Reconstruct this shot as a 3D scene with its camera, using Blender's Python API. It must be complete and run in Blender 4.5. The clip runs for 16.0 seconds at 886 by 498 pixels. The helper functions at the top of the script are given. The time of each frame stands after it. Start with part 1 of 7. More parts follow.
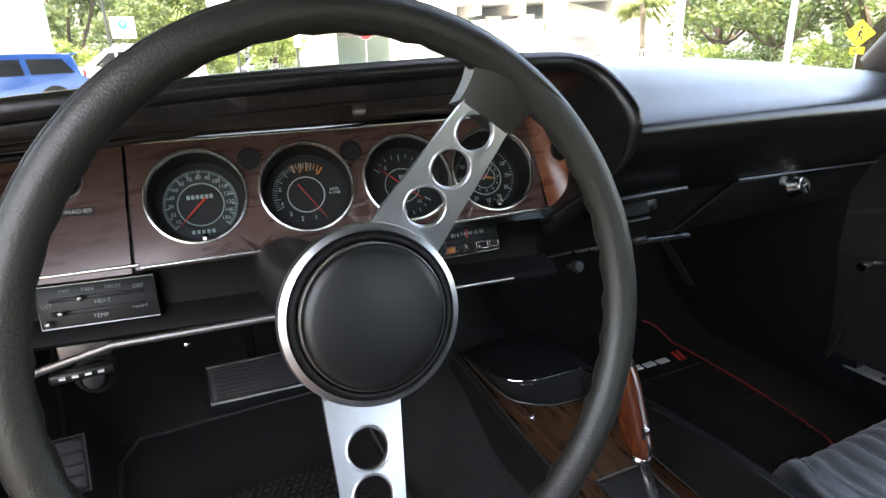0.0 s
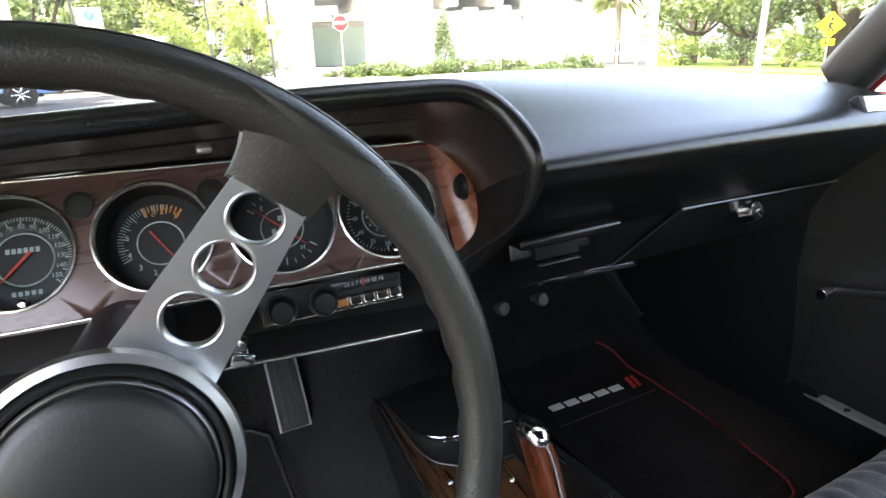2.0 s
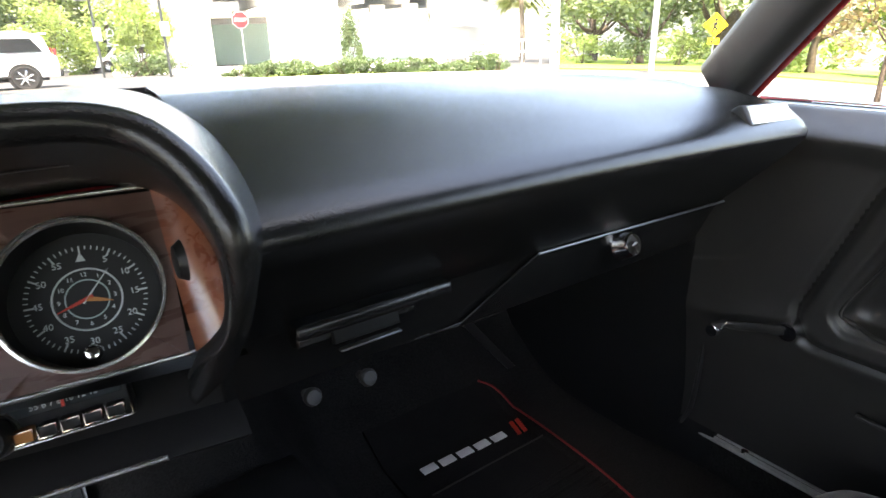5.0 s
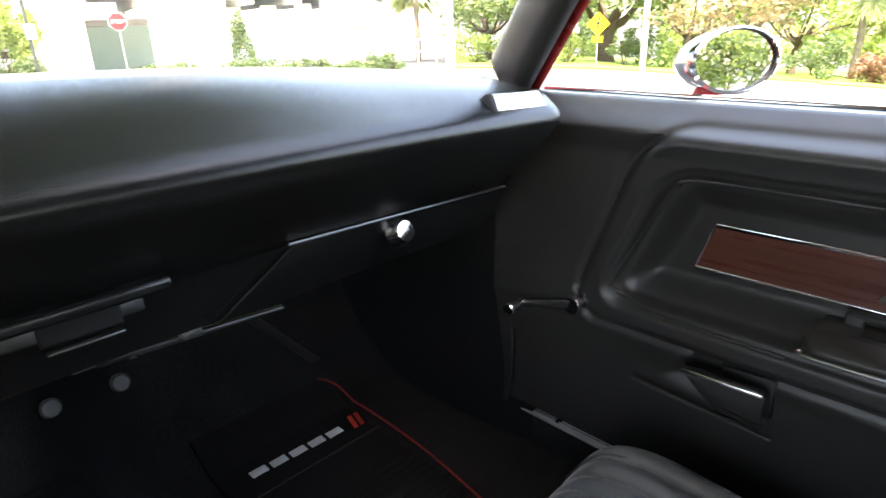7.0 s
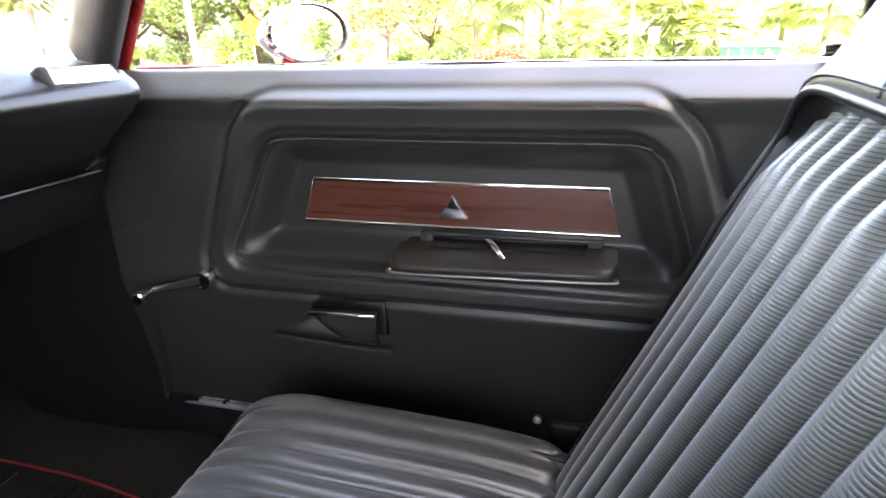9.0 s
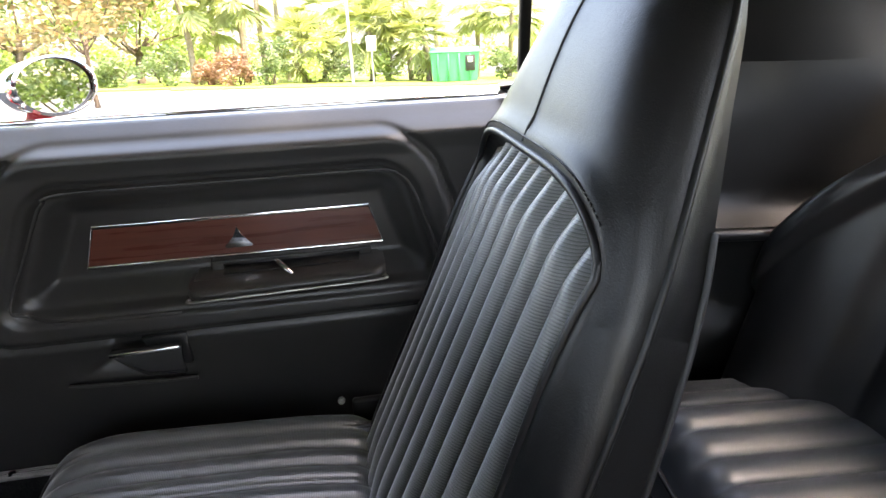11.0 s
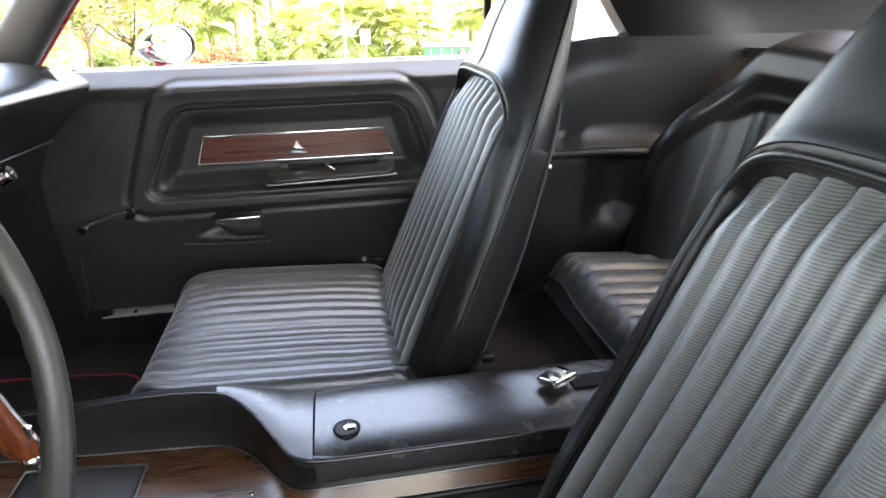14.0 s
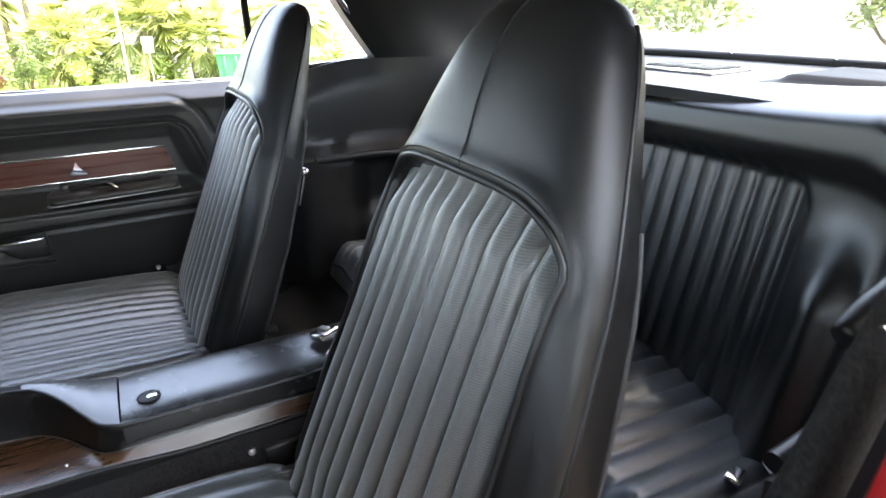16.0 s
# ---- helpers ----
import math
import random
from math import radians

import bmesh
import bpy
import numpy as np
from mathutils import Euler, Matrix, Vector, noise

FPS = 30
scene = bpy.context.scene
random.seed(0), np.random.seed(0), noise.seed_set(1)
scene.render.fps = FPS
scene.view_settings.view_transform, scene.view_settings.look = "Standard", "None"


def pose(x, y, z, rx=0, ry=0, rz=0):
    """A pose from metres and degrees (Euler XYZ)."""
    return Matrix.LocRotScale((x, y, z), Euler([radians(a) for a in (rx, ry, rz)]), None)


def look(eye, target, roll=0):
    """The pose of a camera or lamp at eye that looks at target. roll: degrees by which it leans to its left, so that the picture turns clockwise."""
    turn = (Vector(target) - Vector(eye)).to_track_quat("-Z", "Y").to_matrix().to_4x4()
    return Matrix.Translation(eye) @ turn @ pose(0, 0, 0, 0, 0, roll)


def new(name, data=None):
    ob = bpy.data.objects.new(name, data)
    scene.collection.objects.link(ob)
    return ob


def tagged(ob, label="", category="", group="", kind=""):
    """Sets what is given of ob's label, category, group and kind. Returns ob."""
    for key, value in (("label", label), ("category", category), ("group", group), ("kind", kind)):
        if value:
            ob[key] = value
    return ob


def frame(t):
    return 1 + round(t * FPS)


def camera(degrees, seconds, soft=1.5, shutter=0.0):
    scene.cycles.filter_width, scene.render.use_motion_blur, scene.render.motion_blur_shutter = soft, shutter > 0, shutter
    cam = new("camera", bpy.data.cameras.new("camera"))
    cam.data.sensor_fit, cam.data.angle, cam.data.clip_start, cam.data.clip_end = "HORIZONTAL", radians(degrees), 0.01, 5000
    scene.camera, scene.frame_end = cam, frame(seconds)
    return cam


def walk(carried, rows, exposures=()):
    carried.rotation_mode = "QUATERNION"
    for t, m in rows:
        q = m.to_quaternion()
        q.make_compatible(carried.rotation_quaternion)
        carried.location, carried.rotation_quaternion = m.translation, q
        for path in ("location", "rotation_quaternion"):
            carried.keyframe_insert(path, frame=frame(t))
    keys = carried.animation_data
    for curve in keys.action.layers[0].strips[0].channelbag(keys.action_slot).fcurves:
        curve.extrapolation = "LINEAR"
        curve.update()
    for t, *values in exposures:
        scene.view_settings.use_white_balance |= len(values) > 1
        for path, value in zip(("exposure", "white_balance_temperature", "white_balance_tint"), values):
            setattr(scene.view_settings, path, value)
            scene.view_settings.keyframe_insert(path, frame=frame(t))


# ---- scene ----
cam = camera(72.7, 16.0, shutter=0.25)
PATH = [
    (0, (-0.427, 0.023, 0.99), (0.382, 1.729, 0.33), -1.7),
    (0.5, (-0.4, 0.034, 0.981), (0.408, 1.739, 0.318), -1.6),
    (1, (-0.365, 0.047, 0.982), (0.445, 1.751, 0.319), -1.7),
    (1.5, (-0.332, 0.075, 1.001), (0.493, 1.764, 0.319), -1.7),
    (2, (-0.293, 0.088, 1.01), (0.569, 1.757, 0.323), -1.7),
    (2.5, (-0.264, 0.107, 1.023), (0.653, 1.746, 0.334), -1.6),
    (3, (-0.236, 0.123, 1.031), (0.725, 1.734, 0.337), -1.5),
    (5.5, (-0.056, 0.203, 0.998), (1.059, 1.709, 0.299), -1.4),
    (6, (-0.021, 0.172, 0.998), (1.126, 1.653, 0.297), -1.5),
    (6.5, (0.002, 0.135, 0.994), (1.215, 1.56, 0.289), -1.6),
    (7, (0.014, 0.087, 0.991), (1.327, 1.421, 0.286), -1.7),
    (7.5, (0.021, 0.044, 0.979), (1.501, 1.188, 0.272), -2.0),
    (8, (0.039, 0.019, 0.947), (1.666, 0.94, 0.237), -2.2),
    (8.5, (0.042, -0.003, 0.95), (1.768, 0.703, 0.229), -2.2),
    (9, (0.016, -0.03, 0.953), (1.811, 0.47, 0.225), -2.1),
    (9.5, (-0.019, -0.036, 0.98), (1.818, 0.228, 0.235), -2.1),
    (10, (-0.045, -0.046, 1.006), (1.815, -0.016, 0.272), -2.3),
    (10.2, (-0.055, -0.044, 1.015), (1.809, -0.106, 0.293), -2.5),
    (12.3, (-0.341, 0.094, 0.998), (1.457, -0.315, 0.224), -1.1),
    (12.5, (-0.378, 0.111, 0.984), (1.427, -0.272, 0.213), -1.0),
    (13, (-0.449, 0.161, 0.967), (1.37, -0.16, 0.202), -0.9),
    (13.5, (-0.537, 0.128, 0.954), (1.298, -0.147, 0.207), -0.9),
    (14, (-0.607, 0.073, 0.999), (1.219, -0.252, 0.252), -1.3),
    (14.5, (-0.674, 0.053, 1.044), (1.103, -0.491, 0.304), -1.4),
    (15, (-0.722, 0.037, 1.096), (0.969, -0.718, 0.342), -1.4),
    (15.5, (-0.783, 0.053, 1.117), (0.854, -0.814, 0.363), -1.3),
    (16, (-0.86, 0.053, 1.053), (0.777, -0.821, 0.306), -1.1),
]
walk(cam, [(t, look(eye, target, roll)) for t, eye, target, roll in PATH], [(0, 3.65, 8000, 12), (1, 4.1, 8000, 12), (3, 3.7, 8000, 12), (5.5, 3.75, 8000, 12), (7.5, 4.0, 8100, 12), (8, 4.4, 8200, 14), (9.2, 4.7, 8400, 18), (10, 3.75, 8400, 18), (12.5, 4.4, 8200, 10), (13.5, 4.6, 8600, 14), (15, 4.1, 8600, 14), (16, 4.1, 8100, 12)])

# ---------------- light ----------------
SUN_EL, SUN_AZ = 70.0, 215.0          # degrees; azimuth clockwise from ahead (+y)
world = bpy.data.worlds.new("sky")
scene.world = world
world.use_nodes = True
_nt = world.node_tree
_nt.nodes.clear()
_sky = _nt.nodes.new("ShaderNodeTexSky")
_sky.sky_type = "NISHITA"
_sky.sun_disc = False
_sky.sun_elevation, _sky.sun_rotation = radians(SUN_EL), radians(SUN_AZ)
_sky.air_density, _sky.dust_density, _sky.ozone_density = 1.0, 2.5, 1.0
_bg = _nt.nodes.new("ShaderNodeBackground")
_bg.inputs["Strength"].default_value = 0.15
_out = _nt.nodes.new("ShaderNodeOutputWorld")
_nt.links.new(_sky.outputs[0], _bg.inputs[0])
_nt.links.new(_bg.outputs[0], _out.inputs[0])
_sun = bpy.data.lights.new("sun", "SUN")
_sun.energy, _sun.angle, _sun.color = 2.4, radians(0.6), (1.0, 0.95, 0.87)
_sv = Vector((math.sin(radians(SUN_AZ)) * math.cos(radians(SUN_EL)), math.cos(radians(SUN_AZ)) * math.cos(radians(SUN_EL)), math.sin(radians(SUN_EL))))
new("sun", _sun).matrix_world = look(_sv * 50, (0, 0, 0))


# ---------------- materials ----------------
def nodes_of(name):
    m = bpy.data.materials.new(name)
    m.use_nodes = True
    nt = m.node_tree
    nt.nodes.clear()
    out = nt.nodes.new("ShaderNodeOutputMaterial")
    bs = nt.nodes.new("ShaderNodeBsdfPrincipled")
    nt.links.new(bs.outputs[0], out.inputs[0])
    return m, nt, bs


def coords(nt, scale=(1, 1, 1), rot=(0, 0, 0), kind="Object"):
    tc = nt.nodes.new("ShaderNodeTexCoord")
    mp = nt.nodes.new("ShaderNodeMapping")
    mp.inputs["Scale"].default_value = scale
    mp.inputs["Rotation"].default_value = rot
    nt.links.new(tc.outputs[kind], mp.inputs[0])
    return mp.outputs[0]


def noise_tex(nt, vec, scale, detail=4.0, rough=0.55, dist=0.0):
    n = nt.nodes.new("ShaderNodeTexNoise")
    n.inputs["Scale"].default_value, n.inputs["Detail"].default_value = scale, detail
    n.inputs["Roughness"].default_value, n.inputs["Distortion"].default_value = rough, dist
    nt.links.new(vec, n.inputs["Vector"])
    return n


def ramp(nt, fac, stops):
    r = nt.nodes.new("ShaderNodeValToRGB")
    while len(r.color_ramp.elements) < len(stops):
        r.color_ramp.elements.new(0.5)
    for e, (p, c) in zip(r.color_ramp.elements, stops):
        e.position, e.color = p, (*c, 1) if len(c) == 3 else c
    nt.links.new(fac, r.inputs[0])
    return r.outputs[0]


def span(nt, fac, lo, hi):
    m = nt.nodes.new("ShaderNodeMapRange")
    m.inputs["To Min"].default_value, m.inputs["To Max"].default_value = lo, hi
    nt.links.new(fac, m.inputs["Value"])
    return m.outputs[0]


def bump(nt, bs, height, strength, dist, prev=None):
    b = nt.nodes.new("ShaderNodeBump")
    b.inputs["Strength"].default_value, b.inputs["Distance"].default_value = strength, dist
    nt.links.new(height, b.inputs["Height"])
    if prev:
        nt.links.new(prev, b.inputs["Normal"])
    nt.links.new(b.outputs[0], bs.inputs["Normal"])
    return b.outputs[0]


def plain(name, c1, c2, rough=(0.4, 0.55), metal=0.0, big=3.0, fine=300.0, relief=0.15, dist=0.0006, spec=0.5, coat=0.0):
    """Two tones mottled at a large scale, gloss varied, fine grain as relief."""
    m, nt, bs = nodes_of(name)
    v = coords(nt)
    n1 = noise_tex(nt, v, big, 6)
    nt.links.new(ramp(nt, n1.outputs[0], [(0.3, c1), (0.7, c2)]), bs.inputs["Base Color"])
    n2 = noise_tex(nt, v, big * 4.3, 5)
    nt.links.new(span(nt, n2.outputs[0], *rough), bs.inputs["Roughness"])
    bs.inputs["Metallic"].default_value = metal
    bs.inputs["Specular IOR Level"].default_value = spec
    bs.inputs["Coat Weight"].default_value = coat
    if relief:
        n3 = noise_tex(nt, v, fine, 3)
        bump(nt, bs, n3.outputs[0], relief, dist)
    return m


def grain_vinyl(name, c1, c2, rough=(0.3, 0.42), cell=420.0, relief=0.25, spec=0.5, coat=0.0, sheen=0.0):
    """Moulded vinyl: pebbled leather grain over soft unevenness."""
    m, nt, bs = nodes_of(name)
    v = coords(nt)
    n1 = noise_tex(nt, v, 4, 6)
    nt.links.new(ramp(nt, n1.outputs[0], [(0.3, c1), (0.7, c2)]), bs.inputs["Base Color"])
    n2 = noise_tex(nt, v, 22, 5)
    nt.links.new(span(nt, n2.outputs[0], *rough), bs.inputs["Roughness"])
    bs.inputs["Specular IOR Level"].default_value = spec
    bs.inputs["Coat Weight"].default_value = coat
    bs.inputs["Coat Roughness"].default_value = 0.30
    bs.inputs["Sheen Weight"].default_value = sheen
    bs.inputs["Sheen Roughness"].default_value = 0.45
    vo = noise_tex(nt, v, cell * 0.5, 2, 0.5)
    b1 = bump(nt, bs, vo.outputs[0], relief * 2.2, 0.0006)
    cr = noise_tex(nt, v, 95, 5, 0.65, 0.6)
    b1 = bump(nt, bs, cr.outputs[0], relief * 0.8, 0.0012, b1)
    n4 = noise_tex(nt, v, 14, 3)
    bump(nt, bs, n4.outputs[0], 0.10, 0.003, b1)
    return m


def rib_cloth(name, c1, c2, axis, pitch=0.0022, rough=(0.27, 0.40), coat=0.5, sheen=0.0):
    """Coated weave with fine cross ribs."""
    m, nt, bs = nodes_of(name)
    v = coords(nt)
    n1 = noise_tex(nt, v, 6, 5)
    bs.inputs["Coat Weight"].default_value = coat
    bs.inputs["Coat Roughness"].default_value = 0.26
    bs.inputs["Sheen Weight"].default_value = sheen
    bs.inputs["Sheen Roughness"].default_value = 0.45
    w = nt.nodes.new("ShaderNodeTexWave")
    w.bands_direction = axis
    w.inputs["Scale"].default_value = 1 / pitch / 3.18
    w.inputs["Distortion"].default_value = 0.15
    nt.links.new(v, w.inputs["Vector"])
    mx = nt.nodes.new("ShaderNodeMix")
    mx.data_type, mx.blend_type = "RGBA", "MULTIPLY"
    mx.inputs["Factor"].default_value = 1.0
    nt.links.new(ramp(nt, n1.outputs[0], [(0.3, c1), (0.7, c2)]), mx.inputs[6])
    # groove shade put into the colour: rib troughs darkened
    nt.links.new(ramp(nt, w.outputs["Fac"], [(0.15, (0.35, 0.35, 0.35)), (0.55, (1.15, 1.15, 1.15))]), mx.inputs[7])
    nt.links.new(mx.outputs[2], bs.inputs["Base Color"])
    nt.links.new(span(nt, w.outputs["Fac"], rough[1], rough[0]), bs.inputs["Roughness"])
    b1 = bump(nt, bs, w.outputs["Fac"], 0.35, 0.0004)
    n4 = noise_tex(nt, v, 900, 3)
    bump(nt, bs, n4.outputs[0], 0.15, 0.0003, b1)
    return m


def timber(name, dark, mid, light, along="X", rough=(0.22, 0.34), scale=1.0, coat=0.3):
    """Printed walnut: long grain streaks along one axis."""
    m, nt, bs = nodes_of(name)
    k = {"X": (3, 90, 90), "Y": (90, 3, 90), "Z": (90, 90, 3)}[along]
    v = coords(nt, tuple(a * scale for a in k))
    n1 = noise_tex(nt, v, 1.0, 8, 0.62, 0.4)
    v2 = coords(nt, tuple(a * scale * 0.22 for a in k))
    n2 = noise_tex(nt, v2, 1.0, 4, 0.5, 0.8)
    mix = nt.nodes.new("ShaderNodeMix")
    mix.inputs["Factor"].default_value = 0.45
    nt.links.new(n1.outputs[0], mix.inputs[2])
    nt.links.new(n2.outputs[0], mix.inputs[3])
    nt.links.new(ramp(nt, mix.outputs[0], [(0.32, dark), (0.5, mid), (0.68, light)]), bs.inputs["Base Color"])
    nt.links.new(span(nt, n1.outputs[0], *rough), bs.inputs["Roughness"])
    bs.inputs["Coat Weight"].default_value = coat
    bs.inputs["Coat Roughness"].default_value = 0.12
    bump(nt, bs, n1.outputs[0], 0.08, 0.0005)
    return m


def pile(name, c1, c2, scale=260.0, depth=0.003):
    m, nt, bs = nodes_of(name)
    v = coords(nt)
    n1 = noise_tex(nt, v, scale, 4, 0.7)
    n2 = noise_tex(nt, v, 7, 4)
    mix = nt.nodes.new("ShaderNodeMix")
    mix.inputs["Factor"].default_value = 0.35
    nt.links.new(n1.outputs[0], mix.inputs[2])
    nt.links.new(n2.outputs[0], mix.inputs[3])
    nt.links.new(ramp(nt, mix.outputs[0], [(0.35, c1), (0.65, c2)]), bs.inputs["Base Color"])
    bs.inputs["Roughness"].default_value = 0.95
    bs.inputs["Specular IOR Level"].default_value = 0.15
    bump(nt, bs, n1.outputs[0], 0.9, depth)
    return m


def leafy(name, c1, c2, c3):
    m, nt, bs = nodes_of(name)
    g = nt.nodes.new("ShaderNodeNewGeometry")
    v = coords(nt)
    n = noise_tex(nt, v, 0.9, 4)
    mix = nt.nodes.new("ShaderNodeMix")
    mix.inputs["Factor"].default_value = 0.5
    nt.links.new(g.outputs["Random Per Island"], mix.inputs[2])
    nt.links.new(n.outputs[0], mix.inputs[3])
    nt.links.new(ramp(nt, mix.outputs[0], [(0.25, c1), (0.5, c2), (0.8, c3)]), bs.inputs["Base Color"])
    bs.inputs["Roughness"].default_value = 0.5
    tr = nt.nodes.new("ShaderNodeBsdfTranslucent")
    tr.inputs[0].default_value = (c3[0] * 1.1, c3[1] * 1.1, c3[2] * 0.7, 1)
    ms = nt.nodes.new("ShaderNodeMixShader")
    ms.inputs[0].default_value = 0.35
    out = [x for x in nt.nodes if x.type == "OUTPUT_MATERIAL"][0]
    nt.links.new(bs.outputs[0], ms.inputs[1])
    nt.links.new(tr.outputs[0], ms.inputs[2])
    nt.links.new(ms.outputs[0], out.inputs[0])
    return m


def pane_glass(name, tint=(1, 1, 1), ior=1.45, veil=0.0):
    """A thin pane: clear, with the mirror gloss of glass, and an optional pale haze for glare."""
    m = bpy.data.materials.new(name)
    m.use_nodes = True
    nt = m.node_tree
    nt.nodes.clear()
    out = nt.nodes.new("ShaderNodeOutputMaterial")
    t = nt.nodes.new("ShaderNodeBsdfTransparent")
    t.inputs[0].default_value = (*tint, 1)
    g = nt.nodes.new("ShaderNodeBsdfGlossy")
    g.inputs["Roughness"].default_value = 0.02
    fr = nt.nodes.new("ShaderNodeFresnel")
    fr.inputs[0].default_value = ior
    ms = nt.nodes.new("ShaderNodeMixShader")
    nt.links.new(fr.outputs[0], ms.inputs[0])
    nt.links.new(t.outputs[0], ms.inputs[1])
    nt.links.new(g.outputs[0], ms.inputs[2])
    if veil:
        d = nt.nodes.new("ShaderNodeBsdfTranslucent")
        d.inputs[0].default_value = (0.8, 0.8, 0.78, 1)
        n = noise_tex(nt, coords(nt), 5, 6)
        m2 = nt.nodes.new("ShaderNodeMixShader")
        nt.links.new(span(nt, n.outputs[0], veil * 0.5, veil * 1.5), m2.inputs[0])
        nt.links.new(ms.outputs[0], m2.inputs[1])
        nt.links.new(d.outputs[0], m2.inputs[2])
        nt.links.new(m2.outputs[0], out.inputs[0])
    else:
        nt.links.new(ms.outputs[0], out.inputs[0])
    return m


VINYL = grain_vinyl("black_vinyl", (0.006, 0.0065, 0.007), (0.011, 0.0115, 0.012), (0.34, 0.46), 1500, 0.1)
DASHV = grain_vinyl("dash_vinyl", (0.006, 0.006, 0.006), (0.012, 0.012, 0.0115), (0.20, 0.29), 1500, 0.2, 0.4, 0.1)
DOORV = grain_vinyl("door_vinyl", (0.022, 0.0215, 0.021), (0.034, 0.033, 0.031), (0.33, 0.45), 1500, 0.1)
SEATV = grain_vinyl("seat_vinyl", (0.0070, 0.0070, 0.0073), (0.0125, 0.0125, 0.0128), (0.31, 0.43), 1500, 0.17, 0.42, 0.06)
# bench vinyl again, with blue sky light put into the colour
SKYBENCHV = grain_vinyl("bench_vinyl_skylit", (0.030, 0.038, 0.048), (0.046, 0.057, 0.070), (0.30, 0.42), 1500, 0.3, 0.7, 0.4, 0.3)
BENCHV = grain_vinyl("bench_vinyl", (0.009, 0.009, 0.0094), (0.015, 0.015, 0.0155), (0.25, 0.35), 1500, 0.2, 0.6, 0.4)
LIDV = grain_vinyl("lid_vinyl", (0.011, 0.0113, 0.0118), (0.016, 0.0163, 0.0168), (0.23, 0.30), 1300, 0.35, 1.0, 1.0)
# back weave paler than the cushion's, its light put into the base colour
RIB_B = rib_cloth("lit_back_weave", (0.110, 0.112, 0.106), (0.150, 0.152, 0.144), "Z", 0.0025, (0.25, 0.38), 0.3, 0.6)
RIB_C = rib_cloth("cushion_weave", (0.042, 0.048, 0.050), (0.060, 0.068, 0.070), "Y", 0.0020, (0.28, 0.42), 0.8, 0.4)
PIPE = plain("worn_piping", (0.02, 0.02, 0.021), (0.04, 0.04, 0.042), (0.4, 0.55), relief=0.1)
RIMV = grain_vinyl("rim_leather", (0.0145, 0.014, 0.0115), (0.028, 0.0268, 0.022), (0.34, 0.46), 1500, 0.3)
PADV = grain_vinyl("horn_pad_vinyl", (0.006, 0.0065, 0.007), (0.010, 0.0105, 0.011), (0.36, 0.46), 1500, 0.08, 0.5, 0.0)
BLACK = plain("black_plastic", (0.006, 0.006, 0.0065), (0.011, 0.011, 0.011), (0.38, 0.52), relief=0.05, spec=0.32)
SATIN = plain("satin_black", (0.004, 0.004, 0.0043), (0.009, 0.009, 0.009), (0.5, 0.65), relief=0.3, spec=0.18)
RUBBER = plain("rubber", (0.012, 0.012, 0.012), (0.022, 0.022, 0.022), (0.55, 0.7), relief=0.25)
DIAL = plain("dial_face", (0.006, 0.006, 0.007), (0.010, 0.010, 0.010), (0.5, 0.6), relief=0)
CARPET = pile("carpet", (0.007, 0.007, 0.007), (0.026, 0.026, 0.0265))
MATP = pile("mat_pile", (0.006, 0.006, 0.0065), (0.015, 0.015, 0.0155), 500, 0.0015)
WOOD = timber("dash_walnut", (0.062, 0.034, 0.029), (0.090, 0.050, 0.042), (0.118, 0.068, 0.057), "X")
WOODD = timber("door_walnut", (0.070, 0.020, 0.013), (0.125, 0.038, 0.025), (0.17, 0.058, 0.036), "Y")
WOODC = timber("console_walnut", (0.022, 0.009, 0.004), (0.060, 0.026, 0.011), (0.105, 0.050, 0.022), "Y")
GRIPW = timber("grip_walnut", (0.05, 0.011, 0.005), (0.15, 0.036, 0.013), (0.30, 0.085, 0.028), "Z", (0.12, 0.2), 1.6, 0.8)
CHROME = plain("chrome", (0.78, 0.79, 0.80), (0.86, 0.86, 0.87), (0.05, 0.14), 1.0, relief=0)
BRUSH = plain("brushed_aluminium", (0.62, 0.63, 0.65), (0.72, 0.73, 0.74), (0.26, 0.38), 1.0, 20, 900, 0.1, 0.0002)
STEEL = plain("dull_steel", (0.32, 0.32, 0.31), (0.50, 0.49, 0.47), (0.3, 0.5), 1.0, 25, 300, 0.15)
TRIMW = plain("silver_trim", (0.70, 0.69, 0.66), (0.80, 0.79, 0.76), (0.18, 0.3), 0.9, relief=0)
INKW = plain("white_marking", (0.50, 0.52, 0.52), (0.60, 0.62, 0.62), (0.5, 0.6), relief=0)
INKD = plain("dim_marking", (0.16, 0.165, 0.165), (0.22, 0.225, 0.225), (0.5, 0.6), relief=0)
INKG = plain("pale_green_marking", (0.30, 0.38, 0.36), (0.38, 0.46, 0.44), (0.5, 0.6), relief=0)
INKO = plain("orange_marking", (0.50, 0.18, 0.05), (0.60, 0.24, 0.07), (0.5, 0.6), relief=0)
INKR = plain("red_marking", (0.50, 0.03, 0.02), (0.60, 0.05, 0.03), (0.45, 0.6), relief=0)
THREADR = plain("red_thread", (0.22, 0.008, 0.012), (0.32, 0.015, 0.02), (0.6, 0.8), relief=0.3)
BARW = plain("mat_print", (0.66, 0.67, 0.68), (0.78, 0.79, 0.80), (0.6, 0.8), relief=0.3)
RED = plain("red_car_paint", (0.32, 0.012, 0.014), (0.40, 0.02, 0.02), (0.22, 0.32), 0.0, 2, 600, 0.03, spec=0.35, coat=0.25)
# slight pale haze mixed into the panes, standing for glare
GLASS = pane_glass("clear_glass", veil=0.018)
